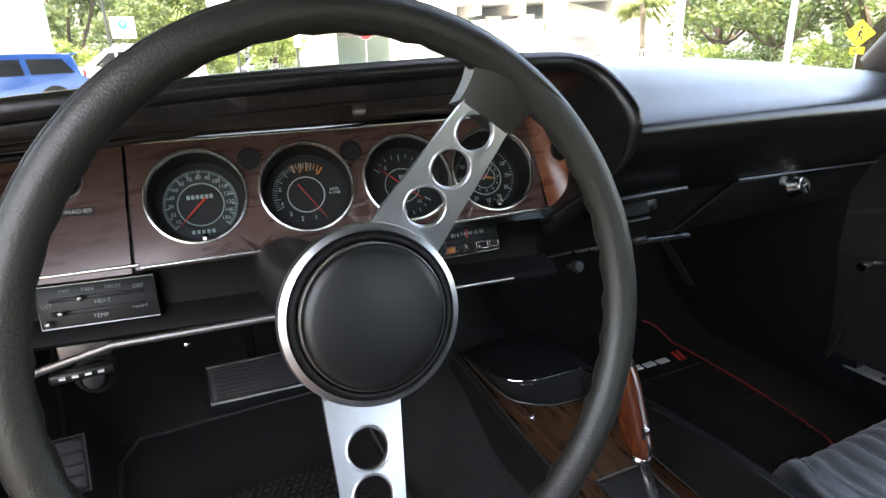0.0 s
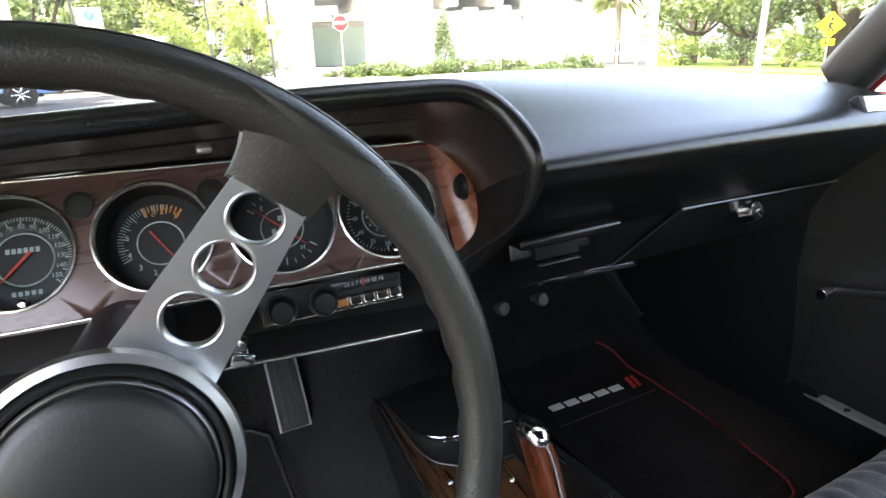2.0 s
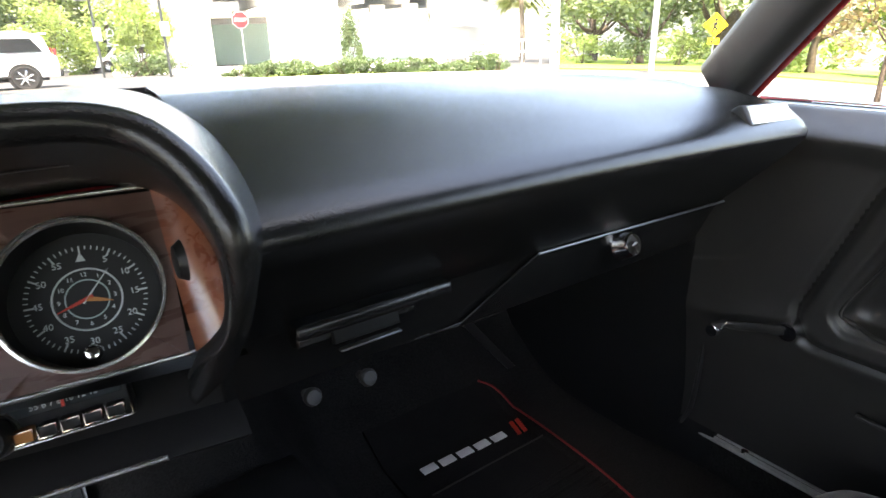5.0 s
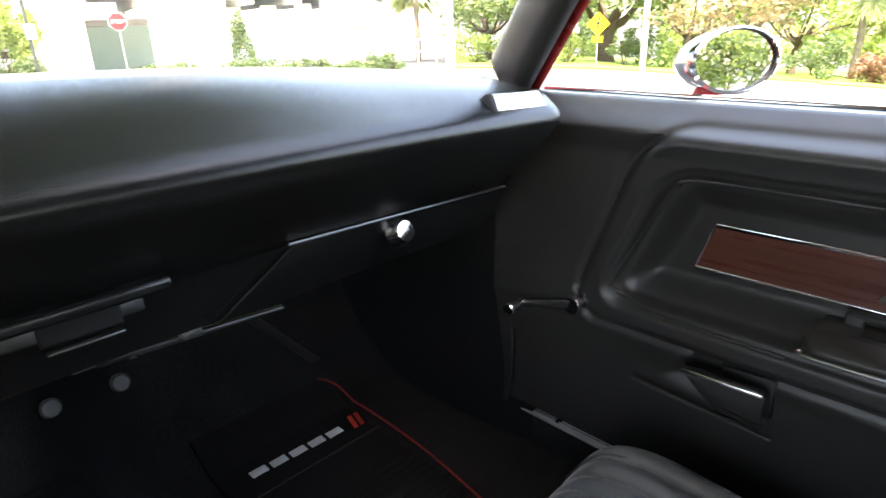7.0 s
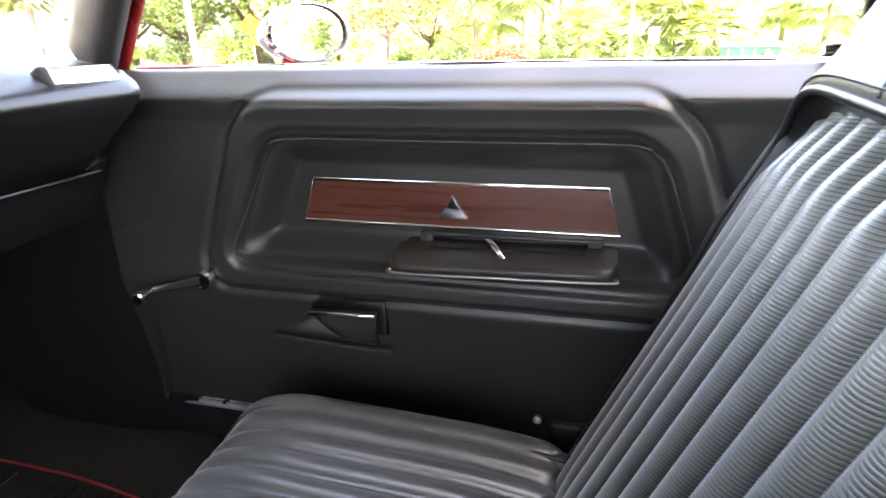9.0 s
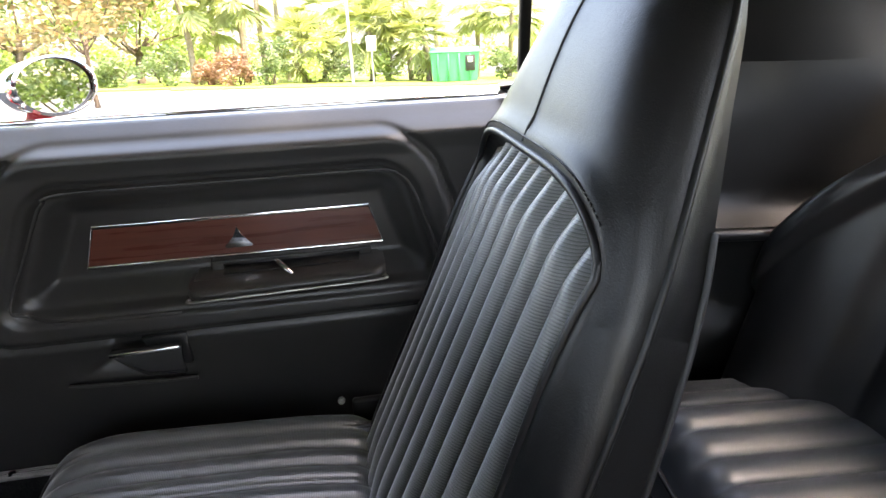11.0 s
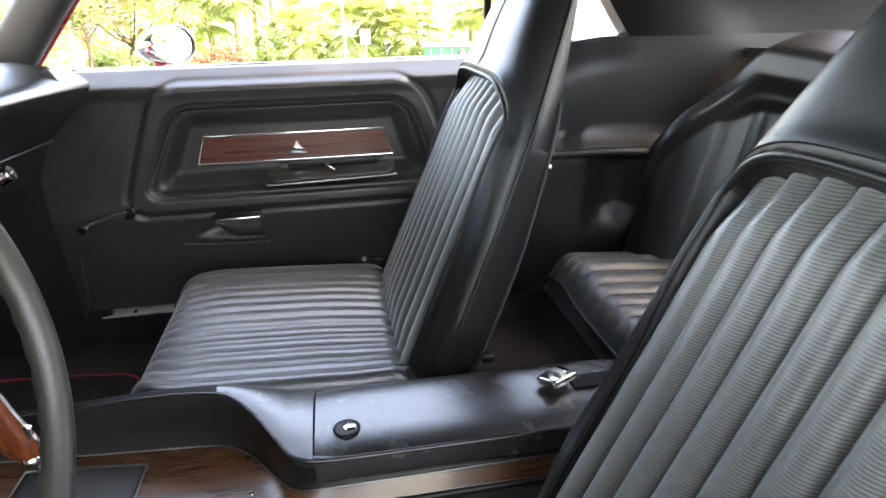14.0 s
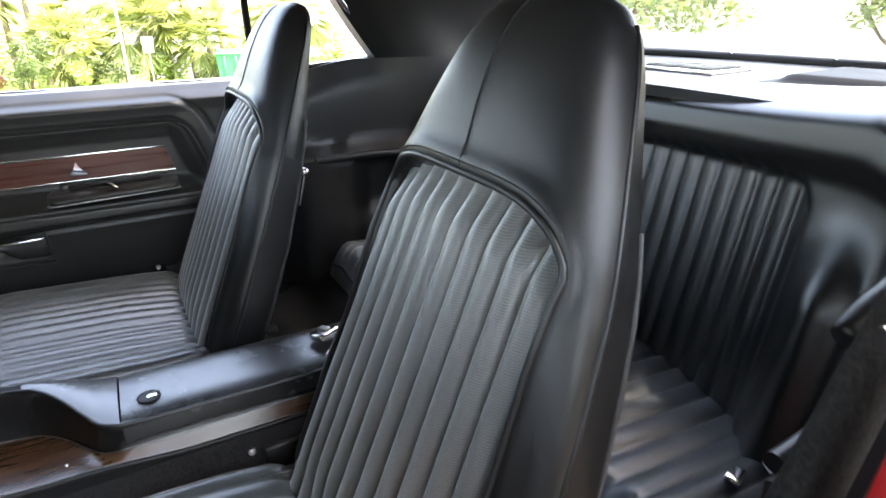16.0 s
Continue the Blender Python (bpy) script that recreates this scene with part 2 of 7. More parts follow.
DARKC = plain("dark_chrome", (0.055, 0.055, 0.056), (0.085, 0.085, 0.085), (0.2, 0.32), 0.6, relief=0)
DIMS = plain("dim_steel", (0.12, 0.12, 0.12), (0.18, 0.18, 0.18), (0.3, 0.45), 0.8, relief=0)
MIRROR = plain("mirror_glass", (0.88, 0.9, 0.9), (0.92, 0.93, 0.93), (0.01, 0.02), 1.0, relief=0)


# ---------------- builders ----------------
def link_mesh(name, me, material, parent=None, label=""):
    me.materials.clear()
    me.materials.append(material)
    ob = new(name, me)
    if parent is not None:
        ob.parent = parent
    if label:
        tagged(ob, label)
    return ob


def part(name, bm, material, parent=None, label="", smooth=50):
    """Links a bmesh as one mesh object under a thing or a part. smooth: angle in degrees under which edges look round."""
    bmesh.ops.recalc_face_normals(bm, faces=bm.faces[:])
    if smooth:
        lim = radians(smooth)
        for fc in bm.faces:
            fc.smooth = True
        for e in bm.edges:
            if len(e.link_faces) == 2 and e.calc_face_angle(0) > lim:
                e.smooth = False
    me = bpy.data.meshes.new(name)
    bm.to_mesh(me)
    bm.free()
    return link_mesh(name, me, material, parent, label)


def thing(name, label, category, group="", kind="", at=(0, 0, 0)):
    ob = new(name)
    ob.location = at
    ob.empty_display_size = 0.05
    return tagged(ob, label, category, group, kind)


def sheet(P, off, closed_u=False):
    """A slab: a grid of points and the same grid set back by off (a vector, or a function of the point)."""
    bm = bmesh.new()
    nu, nv = len(P), len(P[0])
    A = [[bm.verts.new(p) for p in row] for row in P]
    fn = off if callable(off) else (lambda p: Vector(off))
    B = [[bm.verts.new(Vector(p) + fn(Vector(p))) for p in row] for row in P]
    for i in range(nu - 1):
        for j in range(nv - 1):
            bm.faces.new((A[i][j], A[i + 1][j], A[i + 1][j + 1], A[i][j + 1]))
            bm.faces.new((B[i][j], B[i][j + 1], B[i + 1][j + 1], B[i + 1][j]))
    for i in range(nu - 1):
        bm.faces.new((A[i][0], B[i][0], B[i + 1][0], A[i + 1][0]))
        bm.faces.new((A[i][-1], A[i + 1][-1], B[i + 1][-1], B[i][-1]))
    for j in range(nv - 1):
        bm.faces.new((A[0][j], A[0][j + 1], B[0][j + 1], B[0][j]))
        bm.faces.new((A[-1][j], B[-1][j], B[-1][j + 1], A[-1][j + 1]))
    return bm


def loft(rings, caps=True, bm=None, wrap=False):
    """A skin over closed rings of equal count."""
    bm = bm or bmesh.new()
    R = [[bm.verts.new(p) for p in r] for r in rings]
    n = len(R[0])
    m = len(R)
    for i in range(m if wrap else m - 1):
        a, b = R[i], R[(i + 1) % m]
        for j in range(n):
            bm.faces.new((a[j], a[(j + 1) % n], b[(j + 1) % n], b[j]))
    if caps and not wrap:
        bm.faces.new(R[0][::-1])
        bm.faces.new(R[-1])
    return bm


def frames_along(path, closed=False):
    path = [Vector(p) for p in path]
    n = len(path)
    out, up = [], None
    for i in range(n):
        a = path[(i - 1) % n] if (i or closed) else path[0]
        b = path[(i + 1) % n] if (i < n - 1 or closed) else path[-1]
        t = (b - a).normalized()
        if up is None:
            up = Vector((0, 0, 1)) if abs(t.z) < 0.9 else Vector((0, 1, 0))
        s = t.cross(up).normalized()
        up = s.cross(t).normalized()
        out.append((path[i], s, up))
    return out


def tube(path, r, n=10, closed=False, bm=None):
    """A round bar along a path; r: one radius or one for each point."""
    fr = frames_along(path, closed)
    rings = []
    for k, (p, s, u) in enumerate(fr):
        rr = r[k] if isinstance(r, (list, tuple)) else r
        rings.append([p + rr * (math.cos(2 * math.pi * j / n) * s + math.sin(2 * math.pi * j / n) * u) for j in range(n)])
    return loft(rings, True, bm, closed)


def smooth_path(pts, k=6, closed=False):
    """Catmull-Rom through the points."""
    pts = [Vector(p) for p in pts]
    n = len(pts)
    out = []
    for i in range(n if closed else n - 1):
        g = lambda j: pts[j % n] if closed else pts[min(max(j, 0), n - 1)]
        p0, p1, p2, p3 = g(i - 1), g(i), g(i + 1), g(i + 2)
        for s in range(k):
            t = s / k
            out.append(0.5 * ((2 * p1) + (p2 - p0) * t + (2 * p0 - 5 * p1 + 4 * p2 - p3) * t * t + (3 * p1 - p0 - 3 * p2 + p3) * t ** 3))
    if not closed:
        out.append(pts[-1])
    return out


def rbox(size, r=0.004, seg=2, m=None, bm=None):
    """A box with rounded edges, centred, laid by the pose m."""
    b = bmesh.new()
    bmesh.ops.create_cube(b, size=1.0)
    bmesh.ops.scale(b, vec=size, verts=b.verts)
    if r > 0:
        bmesh.ops.bevel(b, geom=b.edges[:], offset=min(r, 0.49 * min(size)), segments=seg, affect="EDGES", profile=0.5)
    if m is not None:
        bmesh.ops.transform(b, matrix=m, verts=b.verts)
    if bm is None:
        return b
    return merge(bm, b)


def merge(bm, other):
    me = bpy.data.meshes.new("tmp")
    other.to_mesh(me)
    other.free()
    bm.from_mesh(me)
    bpy.data.meshes.remove(me)
    return bm


def lathe(profile, n=40, m=None, closed_profile=False):
    """A turned body about z: profile of (radius, height)."""
    bm = bmesh.new()
    rings = []
    for r, h in profile:
        if r < 1e-6:
            rings.append([bm.verts.new((0, 0, h))])
        else:
            rings.append([bm.verts.new((r * math.cos(2 * math.pi * j / n), r * math.sin(2 * math.pi * j / n), h)) for j in range(n)])
    pairs = list(zip(rings, rings[1:] + ([rings[0]] if closed_profile else [])))
    for a, b in pairs[: len(rings) if closed_profile else len(rings) - 1]:
        for j in range(n):
            q = [a[j % len(a)], a[(j + 1) % len(a)], b[(j + 1) % len(b)], b[j % len(b)]]
            q = list(dict.fromkeys(q))
            if len(q) > 2:
                bm.faces.new(q)
    if m is not None:
        bmesh.ops.transform(bm, matrix=m, verts=bm.verts)
    return bm


def prism(poly, depth, m=None, bevel=0.0):
    """A flat outline in x, y pushed out along z by depth."""
    bm = bmesh.new()
    a = [bm.verts.new((x, y, 0)) for x, y in poly]
    b = [bm.verts.new((x, y, depth)) for x, y in poly]
    n = len(poly)
    bm.faces.new(a[::-1])
    top = bm.faces.new(b)
    for j in range(n):
        bm.faces.new((a[j], a[(j + 1) % n], b[(j + 1) % n], b[j]))
    if bevel:
        bmesh.ops.bevel(bm, geom=[e for e in top.edges], offset=bevel, segments=2, affect="EDGES", profile=0.5)
    if m is not None:
        bmesh.ops.transform(bm, matrix=m, verts=bm.verts)
    return bm


def holed(cx, cy, r, rect, depth, n=48):
    """A plate rect (x0, y0, x1, y1) of a thickness, with a round hole."""
    bm = bmesh.new()
    x0, y0, x1, y1 = rect
    rings = []
    angs = sorted([2 * math.pi * j / n for j in range(n)] + [math.atan2(y - cy, x - cx) % (2 * math.pi) for x in (x0, x1) for y in (y0, y1)])
    for z in (0, depth):
        inner, outer = [], []
        for a in angs:
            c, s = math.cos(a), math.sin(a)
            k = min(((x1 - cx) / c if c > 1e-9 else (x0 - cx) / c if c < -1e-9 else 1e9), ((y1 - cy) / s if s > 1e-9 else (y0 - cy) / s if s < -1e-9 else 1e9))
            inner.append(bm.verts.new((cx + r * c, cy + r * s, z)))
            outer.append(bm.verts.new((cx + k * c, cy + k * s, z)))
        rings.append((inner, outer))
    m = len(angs)
    (ia, oa), (ib, ob) = rings
    for j in range(m):
        k = (j + 1) % m
        bm.faces.new((ia[j], ia[k], oa[k], oa[j]))
        bm.faces.new((ib[j], ob[j], ob[k], ib[k]))
        bm.faces.new((ia[j], ib[j], ib[k], ia[k]))
        bm.faces.new((oa[j], oa[k], ob[k], ob[j]))
    return bm


def words(name, text, size, m, material, parent, label="", depth=0.0003, align="CENTER"):
    """Lettering as a mesh, in x to the right and y up, laid by m."""
    cu = bpy.data.curves.new(name, "FONT")
    cu.body, cu.size, cu.align_x, cu.align_y, cu.extrude = text, size, align, "CENTER", depth
    cu.resolution_u = 3
    tmp = new("tmp_text", cu)
    bpy.context.view_layer.update()
    me = bpy.data.meshes.new_from_object(tmp.evaluated_get(bpy.context.evaluated_depsgraph_get()))
    bpy.data.objects.remove(tmp)
    bpy.data.curves.remove(cu)
    me.transform(m)
    return link_mesh(name, me, material, parent, label)


def glazing(name, P, material, parent, label, towards=(0, 0, 1.0)):
    """One curved pane, its face turned towards a point."""
    bm = bmesh.new()
    V = [[bm.verts.new(p) for p in r] for r in P]
    for i in range(len(V) - 1):
        for j in range(len(V[0]) - 1):
            bm.faces.new((V[i][j], V[i + 1][j], V[i + 1][j + 1], V[i][j + 1]))
    bm.normal_update()
    f = bm.faces[len(bm.faces[:]) // 2] if bm.faces.ensure_lookup_table() is None else None
    if f.normal.dot(Vector(towards) - f.calc_center_median()) < 0:
        bmesh.ops.reverse_faces(bm, faces=bm.faces[:])
    for f in bm.faces:
        f.smooth = True
    me = bpy.data.meshes.new(name)
    bm.to_mesh(me)
    bm.free()
    ob = link_mesh(name, me, material, parent, label)
    ob.visible_shadow = False
    return ob


def basis(o, ex, ey, ez):
    """The pose with these axes."""
    m = Matrix.Identity(4)
    for k, e in enumerate((ex, ey, ez, o)):
        for j in range(3):
            m[j][k] = e[j]
    return m


def step(a, b, x):
    t = min(max((x - a) / (b - a), 0.0), 1.0)
    return t * t * (3 - 2 * t)


def lerp_table(tab, x):
    for (a, va), (b, vb) in zip(tab, tab[1:]):
        if x <= b:
            t = min(max((x - a) / (b - a), 0), 1)
            return va + (vb - va) * t
    return tab[-1][1]


# ---------------- car body ----------------
body = thing("car_body", "red two-door coupe body with black interior trim", "car body", kind="structure")


def crown(x):
    return -0.09 * x * x


def floor_z(x, y):
    z = 0.30
    z += (0.165 + 0.034 * step(0.58, 0.80, y)) * math.exp(-((x - 0.02) / 0.150) ** 4)   # tunnel
    z += 0.55 * max(0.0, y - 0.92) + 1.0 * max(0.0, y - 1.05)       # toe board
    z += 0.10 * step(-0.25, -0.45, y)
    return z


P = [[Vector((x, y, floor_z(x, y))) for y in np.linspace(-1.3, 1.19, 40)] for x in np.linspace(-0.74, 0.74, 50)]
part("floor_carpet", sheet(P, (0, 0, -0.03)), CARPET, body, "black loop-pile carpet over the floor pan")
part("firewall", rbox((1.5, 0.02, 0.56), 0.004, 1, pose(0, 1.20, 0.59)), SATIN, body, "dark firewall behind the dashboard")
# rocker sills
for sx in (-1, 1):
    part("rocker", rbox((0.12, 1.75, 0.16), 0.02, 3, pose(sx * 0.80, 0.0, 0.28)), RED, body, "red painted rocker")
# hood and cowl
P = [[Vector((x, y, 0.855 - 0.085 * (x / 0.8) ** 2 * (1 + 0.2 * y) - 0.035 * (y - 0.95) - 0.02 * max(0, y - 1.6) ** 2 + 0.012 * step(0.30, 0.22, abs(x)) * step(1.05, 1.2, y)))
      for y in np.linspace(0.97, 2.35, 24)] for x in np.linspace(-0.80, 0.80, 41)]
part("hood", sheet(P, (0, 0, -0.02)), RED, body, "red engine hood with raised centre")
P = [[Vector((x, y, 0.880 + crown(x) * 0.8 - 0.02 * (y - 0.86))) for y in (0.865, 0.90, 0.96)] for x in np.linspace(-0.78, 0.78, 21)]
part("cowl", sheet(P, (0, 0, -0.02)), BLACK, body, "black cowl below the windscreen")
for sx in (-1, 1):
    P = [[Vector((sx * (0.80 + 0.10 * math.sin(a)), y, 0.80 - 0.02 * (y - 0.9) + 0.03 * math.cos(a) - 0.40 * step(0.9, 1.6, a))) for y in np.linspace(0.62, 2.35, 12)] for a in np.linspace(0, 1.6, 8)]
    part("fender", sheet(P, (-sx * 0.01, 0, -0.01)), RED, body, "red front wing")
# roof, with the black headlining under it
P = [[Vector((x, y, 1.285 - 0.05 * (x / 0.56) ** 2 - 0.05 * ((y + 0.15) / 0.55) ** 2)) for y in np.linspace(-0.80, 0.33, 16)] for x in np.linspace(-0.57, 0.57, 17)]
part("roof", sheet(P, (0, 0, 0.03)), RED, body, "red steel roof")
P = [[Vector((x, y, 1.278 - 0.05 * (x / 0.56) ** 2 - 0.05 * ((y + 0.15) / 0.55) ** 2)) for y in np.linspace(-0.80, 0.33, 16)] for x in np.linspace(-0.57, 0.57, 17)]
part("headlining", sheet(P, (0, 0, -0.01)), VINYL, body, "black headlining")


def bar4(a, b, wa, wb):
    """A four-sided rounded post from a to b; wa, wb: two half-axes at each end."""
    rings = []
    for k in range(9):
        t = k / 8
        c = Vector(a).lerp(Vector(b), t)
        u, v = Vector(wa[0]).lerp(Vector(wb[0]), t), Vector(wa[1]).lerp(Vector(wb[1]), t)
        rings.append([c + u * math.copysign(abs(math.cos(q)) ** 0.6, math.cos(q)) + v * math.copysign(abs(math.sin(q)) ** 0.6, math.sin(q)) for q in (2 * math.pi * j / 16 for j in range(16))])
    return loft(rings)


for sx in (-1, 1):
    p = part("windscreen_pillar", bar4((sx * 0.765, 0.70, 0.90), (sx * 0.57, 0.335, 1.25), ((sx * 0.012, 0.03, 0.028), (sx * 0.022, 0.0, -0.012)), ((sx * 0.01, 0.025, 0.025), (sx * 0.02, 0, -0.01))), DOORV, body, "black padded windscreen pillar")
    part("pillar_skin", bar4((sx * 0.792, 0.685, 0.90), (sx * 0.595, 0.32, 1.25), ((sx * 0.006, 0.022, 0.022), (sx * 0.008, 0.0, -0.004)), ((sx * 0.006, 0.018, 0.018), (sx * 0.008, 0, -0.004))), RED, p, "red painted outer skin")
# windscreen
P = []
for x in np.linspace(-0.78, 0.78, 25):
    t0 = Vector((x, 0.93 - 0.22 * (x / 0.78) ** 2, 0.955 + crown(x)))
    t1 = Vector((x * 0.73, 0.37 - 0.05 * (x / 0.78) ** 2, 1.265 - 0.04 * (x / 0.78) ** 2))
    P.append([t0.lerp(t1, k / 10) + Vector((0, 0.02 * math.sin(math.pi * k / 10), 0.02 * math.sin(math.pi * k / 10))) for k in range(11)])
glazing("windscreen", P, GLASS, body, "clear curved windscreen")
part("header_rail", bar4((-0.58, 0.35, 1.255), (0.58, 0.35, 1.255), ((0, 0.03, 0), (0, 0, 0.012)), ((0, 0.03, 0), (0, 0, 0.012))), VINYL, body, "black header rail")


# rear: quarter trim, sail panels, shelf, rear window
def quarter_top(y):
    return 0.893 + 0.037 * step(-0.30, -0.55, y)


def quarter_x(y, z):
    x = 0.71 - 0.02 * step(0.34, 0.75, z) - 0.055 * step(-0.50, -0.80, y) - 0.05 * step(-0.80, -1.22, y)
    x -= 0.05 * step(0.72, 0.685, z) * step(-0.28, -0.36, y) * step(-0.98, -0.88, y)       # arm ledge
    x += 0.035 * math.exp(-((y + 0.56) / 0.05) ** 4) * step(0.70, 0.66, z) * step(0.50, 0.56, z)
    x += 0.03 * step(0.86, 0.93, z) * step(-0.66, -0.52, y)
    x += 0.040 * step(0.835, 0.893, z) * step(-0.52, -0.32, y)
    return x


def quarter(sx, y0=-0.20):
    """Inner side trim behind the door opening, up to the quarter window."""
    P = [[Vector((sx * quarter_x(y, z), y, z)) for z in np.linspace(0.34, quarter_top(y), 30)] for y in np.linspace(y0, -1.22, 40)]
    return sheet(P, (sx * 0.03, 0, 0))


for sx in (-1, 1):
    q = part("quarter_trim", quarter(sx, -0.285 if sx > 0 else -0.36), VINYL, body, "black moulded side trim with armrest ledge beside the rear seat")
    part("arm_cap", tube([(sx * 0.635, -0.38, 0.690), (sx * 0.628, -0.50, 0.693), (sx * 0.60, -0.66, 0.692), (sx * 0.575, -0.78, 0.690)], 0.010, 10), VINYL, q, "padded black armrest edge")
    if sx < 0:
        part("grab_pad", tube(smooth_path([(-0.622, -0.470, 0.776), (-0.620, -0.50, 0.792), (-0.622, -0.56, 0.815)], 5), [0.010] + [0.014] * 10, 12), VINYL, q, "rounded black grab pad")
    # sail panel, growing out of the side trim between the quarter window and the rear window
    P = []
    for k in range(15):
        t = k / 14
        row = []
        for j in range(15):
            y = -0.585 - 0.635 * j / 14
            low = Vector((sx * quarter_x(y, quarter_top(y)), y, quarter_top(y)))
            high = Vector((sx * 0.60, -0.36, 1.235)).lerp(Vector((sx * 0.49, -0.80, 1.225)), j / 14)
            row.append(low.lerp(high, t) + Vector((sx * 0.030 * math.sin(math.pi * t) * (1 - 0.5 * t), 0, 0)))
        P.append(row)
    part("sail_panel", sheet(P, (sx * 0.05, 0, 0.0)), VINYL, body, "black padded roof pillar beside the rear window")
    part("rear_window_post", bar4((sx * 0.60, -1.24, 0.92), (sx * 0.48, -0.815, 1.235), ((sx * 0.02, 0.0, 0), (0, 0.012, 0.014)), ((sx * 0.02, 0.0, 0), (0, 0.012, 0.014))), BLACK, body, "black rear window surround")
    # lower quarter behind the seat back and body skin outside
    P = [[Vector((sx * (0.755 + 0.14 * step(0.96, 0.74, z) - 0.06 * step(0.70, 0.36, z)), y, z)) for z in np.linspace(0.22, 0.915, 20)] for y in np.linspace(-0.40, -1.25, 14)]
    part("quarter_skin", sheet(P, (-sx * 0.012, 0, 0)), RED, body, "red rear quarter panel")
    tip = [(sx * 0.745, -0.24, 0.905), (sx * 0.745, -0.42, 0.915), (sx * 0.742, -0.56, 0.925), (sx * 0.735, -0.60, 0.932), (sx * 0.69, -0.53, 1.03), (sx * 0.65, -0.44, 1.13), (sx * 0.61, -0.34, 1.22)]
    part("window_channel", tube(smooth_path(tip, 6), 0.008, 8), CHROME, body, "bright quarter window frame")
    part("drip_rail", tube(smooth_path([(sx * 0.60, 0.30, 1.24), (sx * 0.605, -0.05, 1.255), (sx * 0.60, -0.36, 1.235)], 6), 0.014, 8), BLACK, body, "black door opening seal")
part("quarter_window_post", bar4((0.742, -0.275, 0.90), (0.615, -0.245, 1.24), ((0, 0.008, 0), (0.008, 0, 0)), ((0, 0.008, 0), (0.008, 0, 0))), BLACK, body, "narrow black post between door glass and quarter window")

P = [[Vector((x, y, 0.905 + 0.02 * (y + 0.92) * -1 + 0.010 * (1 - (x / 0.6) ** 2))) for y in np.linspace(-0.83, -1.32, 12)] for x in np.linspace(-0.66, 0.66, 23)]
shelf = part("parcel_shelf", sheet(P, (0, 0, -0.02)), plain("shelf_board", (0.03, 0.032, 0.036), (0.05, 0.052, 0.056), (0.3, 0.42), relief=0.2), body, "glossy black parcel shelf with vents")


def shelf_z(y):
    return 0.915 - 0.02 * (y + 0.92)


def shelf_vent(cx):
    g = part("shelf_vent", rbox((0.20, 0.125, 0.008), 0.003, 2, pose(cx, -1.06, shelf_z(-1.06) + 0.003, -1)), TRIMW, shelf, "pale metal vent surround")
    for k in (-1, 1):
        part("mesh_insert", rbox((0.082, 0.095, 0.006), 0.002, 1, pose(cx + k * 0.047, -1.06, shelf_z(-1.06) + 0.006, -1)), SATIN, g, "dark woven grille")
        bm = bmesh.new()
        for j in range(9):
            rbox((0.080, 0.002, 0.003), 0, 1, pose(cx + k * 0.047, -1.10 + j * 0.010, shelf_z(-1.06) + 0.010, -1), bm)
        part("grille_bar", bm, STEEL, g, smooth=0)


shelf_vent(0.07)
P = [[Vector((x, y, shelf_z(y) + 0.001 + 0.014 * step(-0.155, -0.18, x) * step(-0.445, -0.42, x) * step(-1.0, -1.02, y) * step(-1.2, -1.17, y))) for y in np.linspace(-0.985, -1.215, 30)] for x in np.linspace(-0.14, -0.46, 30)]
part("speaker_pod", sheet(P, (0, 0, -0.006)), SATIN, shelf, "low perforated speaker cover")
part("rear_window_rail", bar4((-0.64, -1.30, 0.925), (0.64, -1.30, 0.925), ((0, 0.018, 0), (0, 0, 0.014)), ((0, 0.018, 0), (0, 0, 0.014))), BLACK, body, "black rail below the rear window")
for x in (-0.35, -0.1, 0.15, 0.4):
    part("rail_screw", lathe([(0, 0.004), (0.004, 0.003), (0.005, 0)], 10, pose(x, -1.283, 0.935, 60)), CHROME, body)
P = [[Vector((x, -1.31 + 0.06 * (x / 0.6) ** 2, 0.93)).lerp(Vector((x * 0.78, -0.80, 1.245 - 0.03 * (x / 0.6) ** 2)), k / 4) for k in range(5)] for x in np.linspace(-0.62, 0.62, 13)]
glazing("rear_window", P, GLASS, body, "clear rear window")
P = [[Vector((x, y, 0.86 - 0.05 * (x / 0.8) ** 2 - 0.04 * (-1.35 - y))) for y in np.linspace(-1.33, -2.1, 8)] for x in np.linspace(-0.78, 0.78, 15)]
part("boot_lid", sheet(P, (0, 0, -0.02)), RED, body, "red boot lid")
# outside of the body, out of sight from the seats
for sx in (-1, 1):
    P = [[Vector((sx * (0.86 - 0.05 * step(-1.7, -2.1, y)), y, z)) for z in np.linspace(0.24, 0.83, 8)] for y in np.linspace(-1.25, -2.12, 8)]
    part("rear_quarter", sheet(P, (-sx * 0.012, 0, 0)), RED, body, "red lower rear quarter")
    P = [[Vector((sx * (0.89 - 0.04 * step(2.0, 2.4, y)), y, z)) for z in np.linspace(0.24, 0.46, 4)] for y in np.linspace(0.70, 2.36, 8)]
    part("wing_skirt", sheet(P, (-sx * 0.012, 0, 0)), RED, body, "red lower front wing")
    for y in (1.62, -1.36):
        w = part("tyre", lathe([(0.20, 0.05), (0.24, 0.09), (0.32, 0.09), (0.335, 0.06), (0.335, -0.08), (0.20, -0.09)], 36, basis((sx * 0.80, y, 0.325), (0, 1, 0), (0, 0, 1), (sx, 0, 0))), RUBBER, body, "black road tyre")
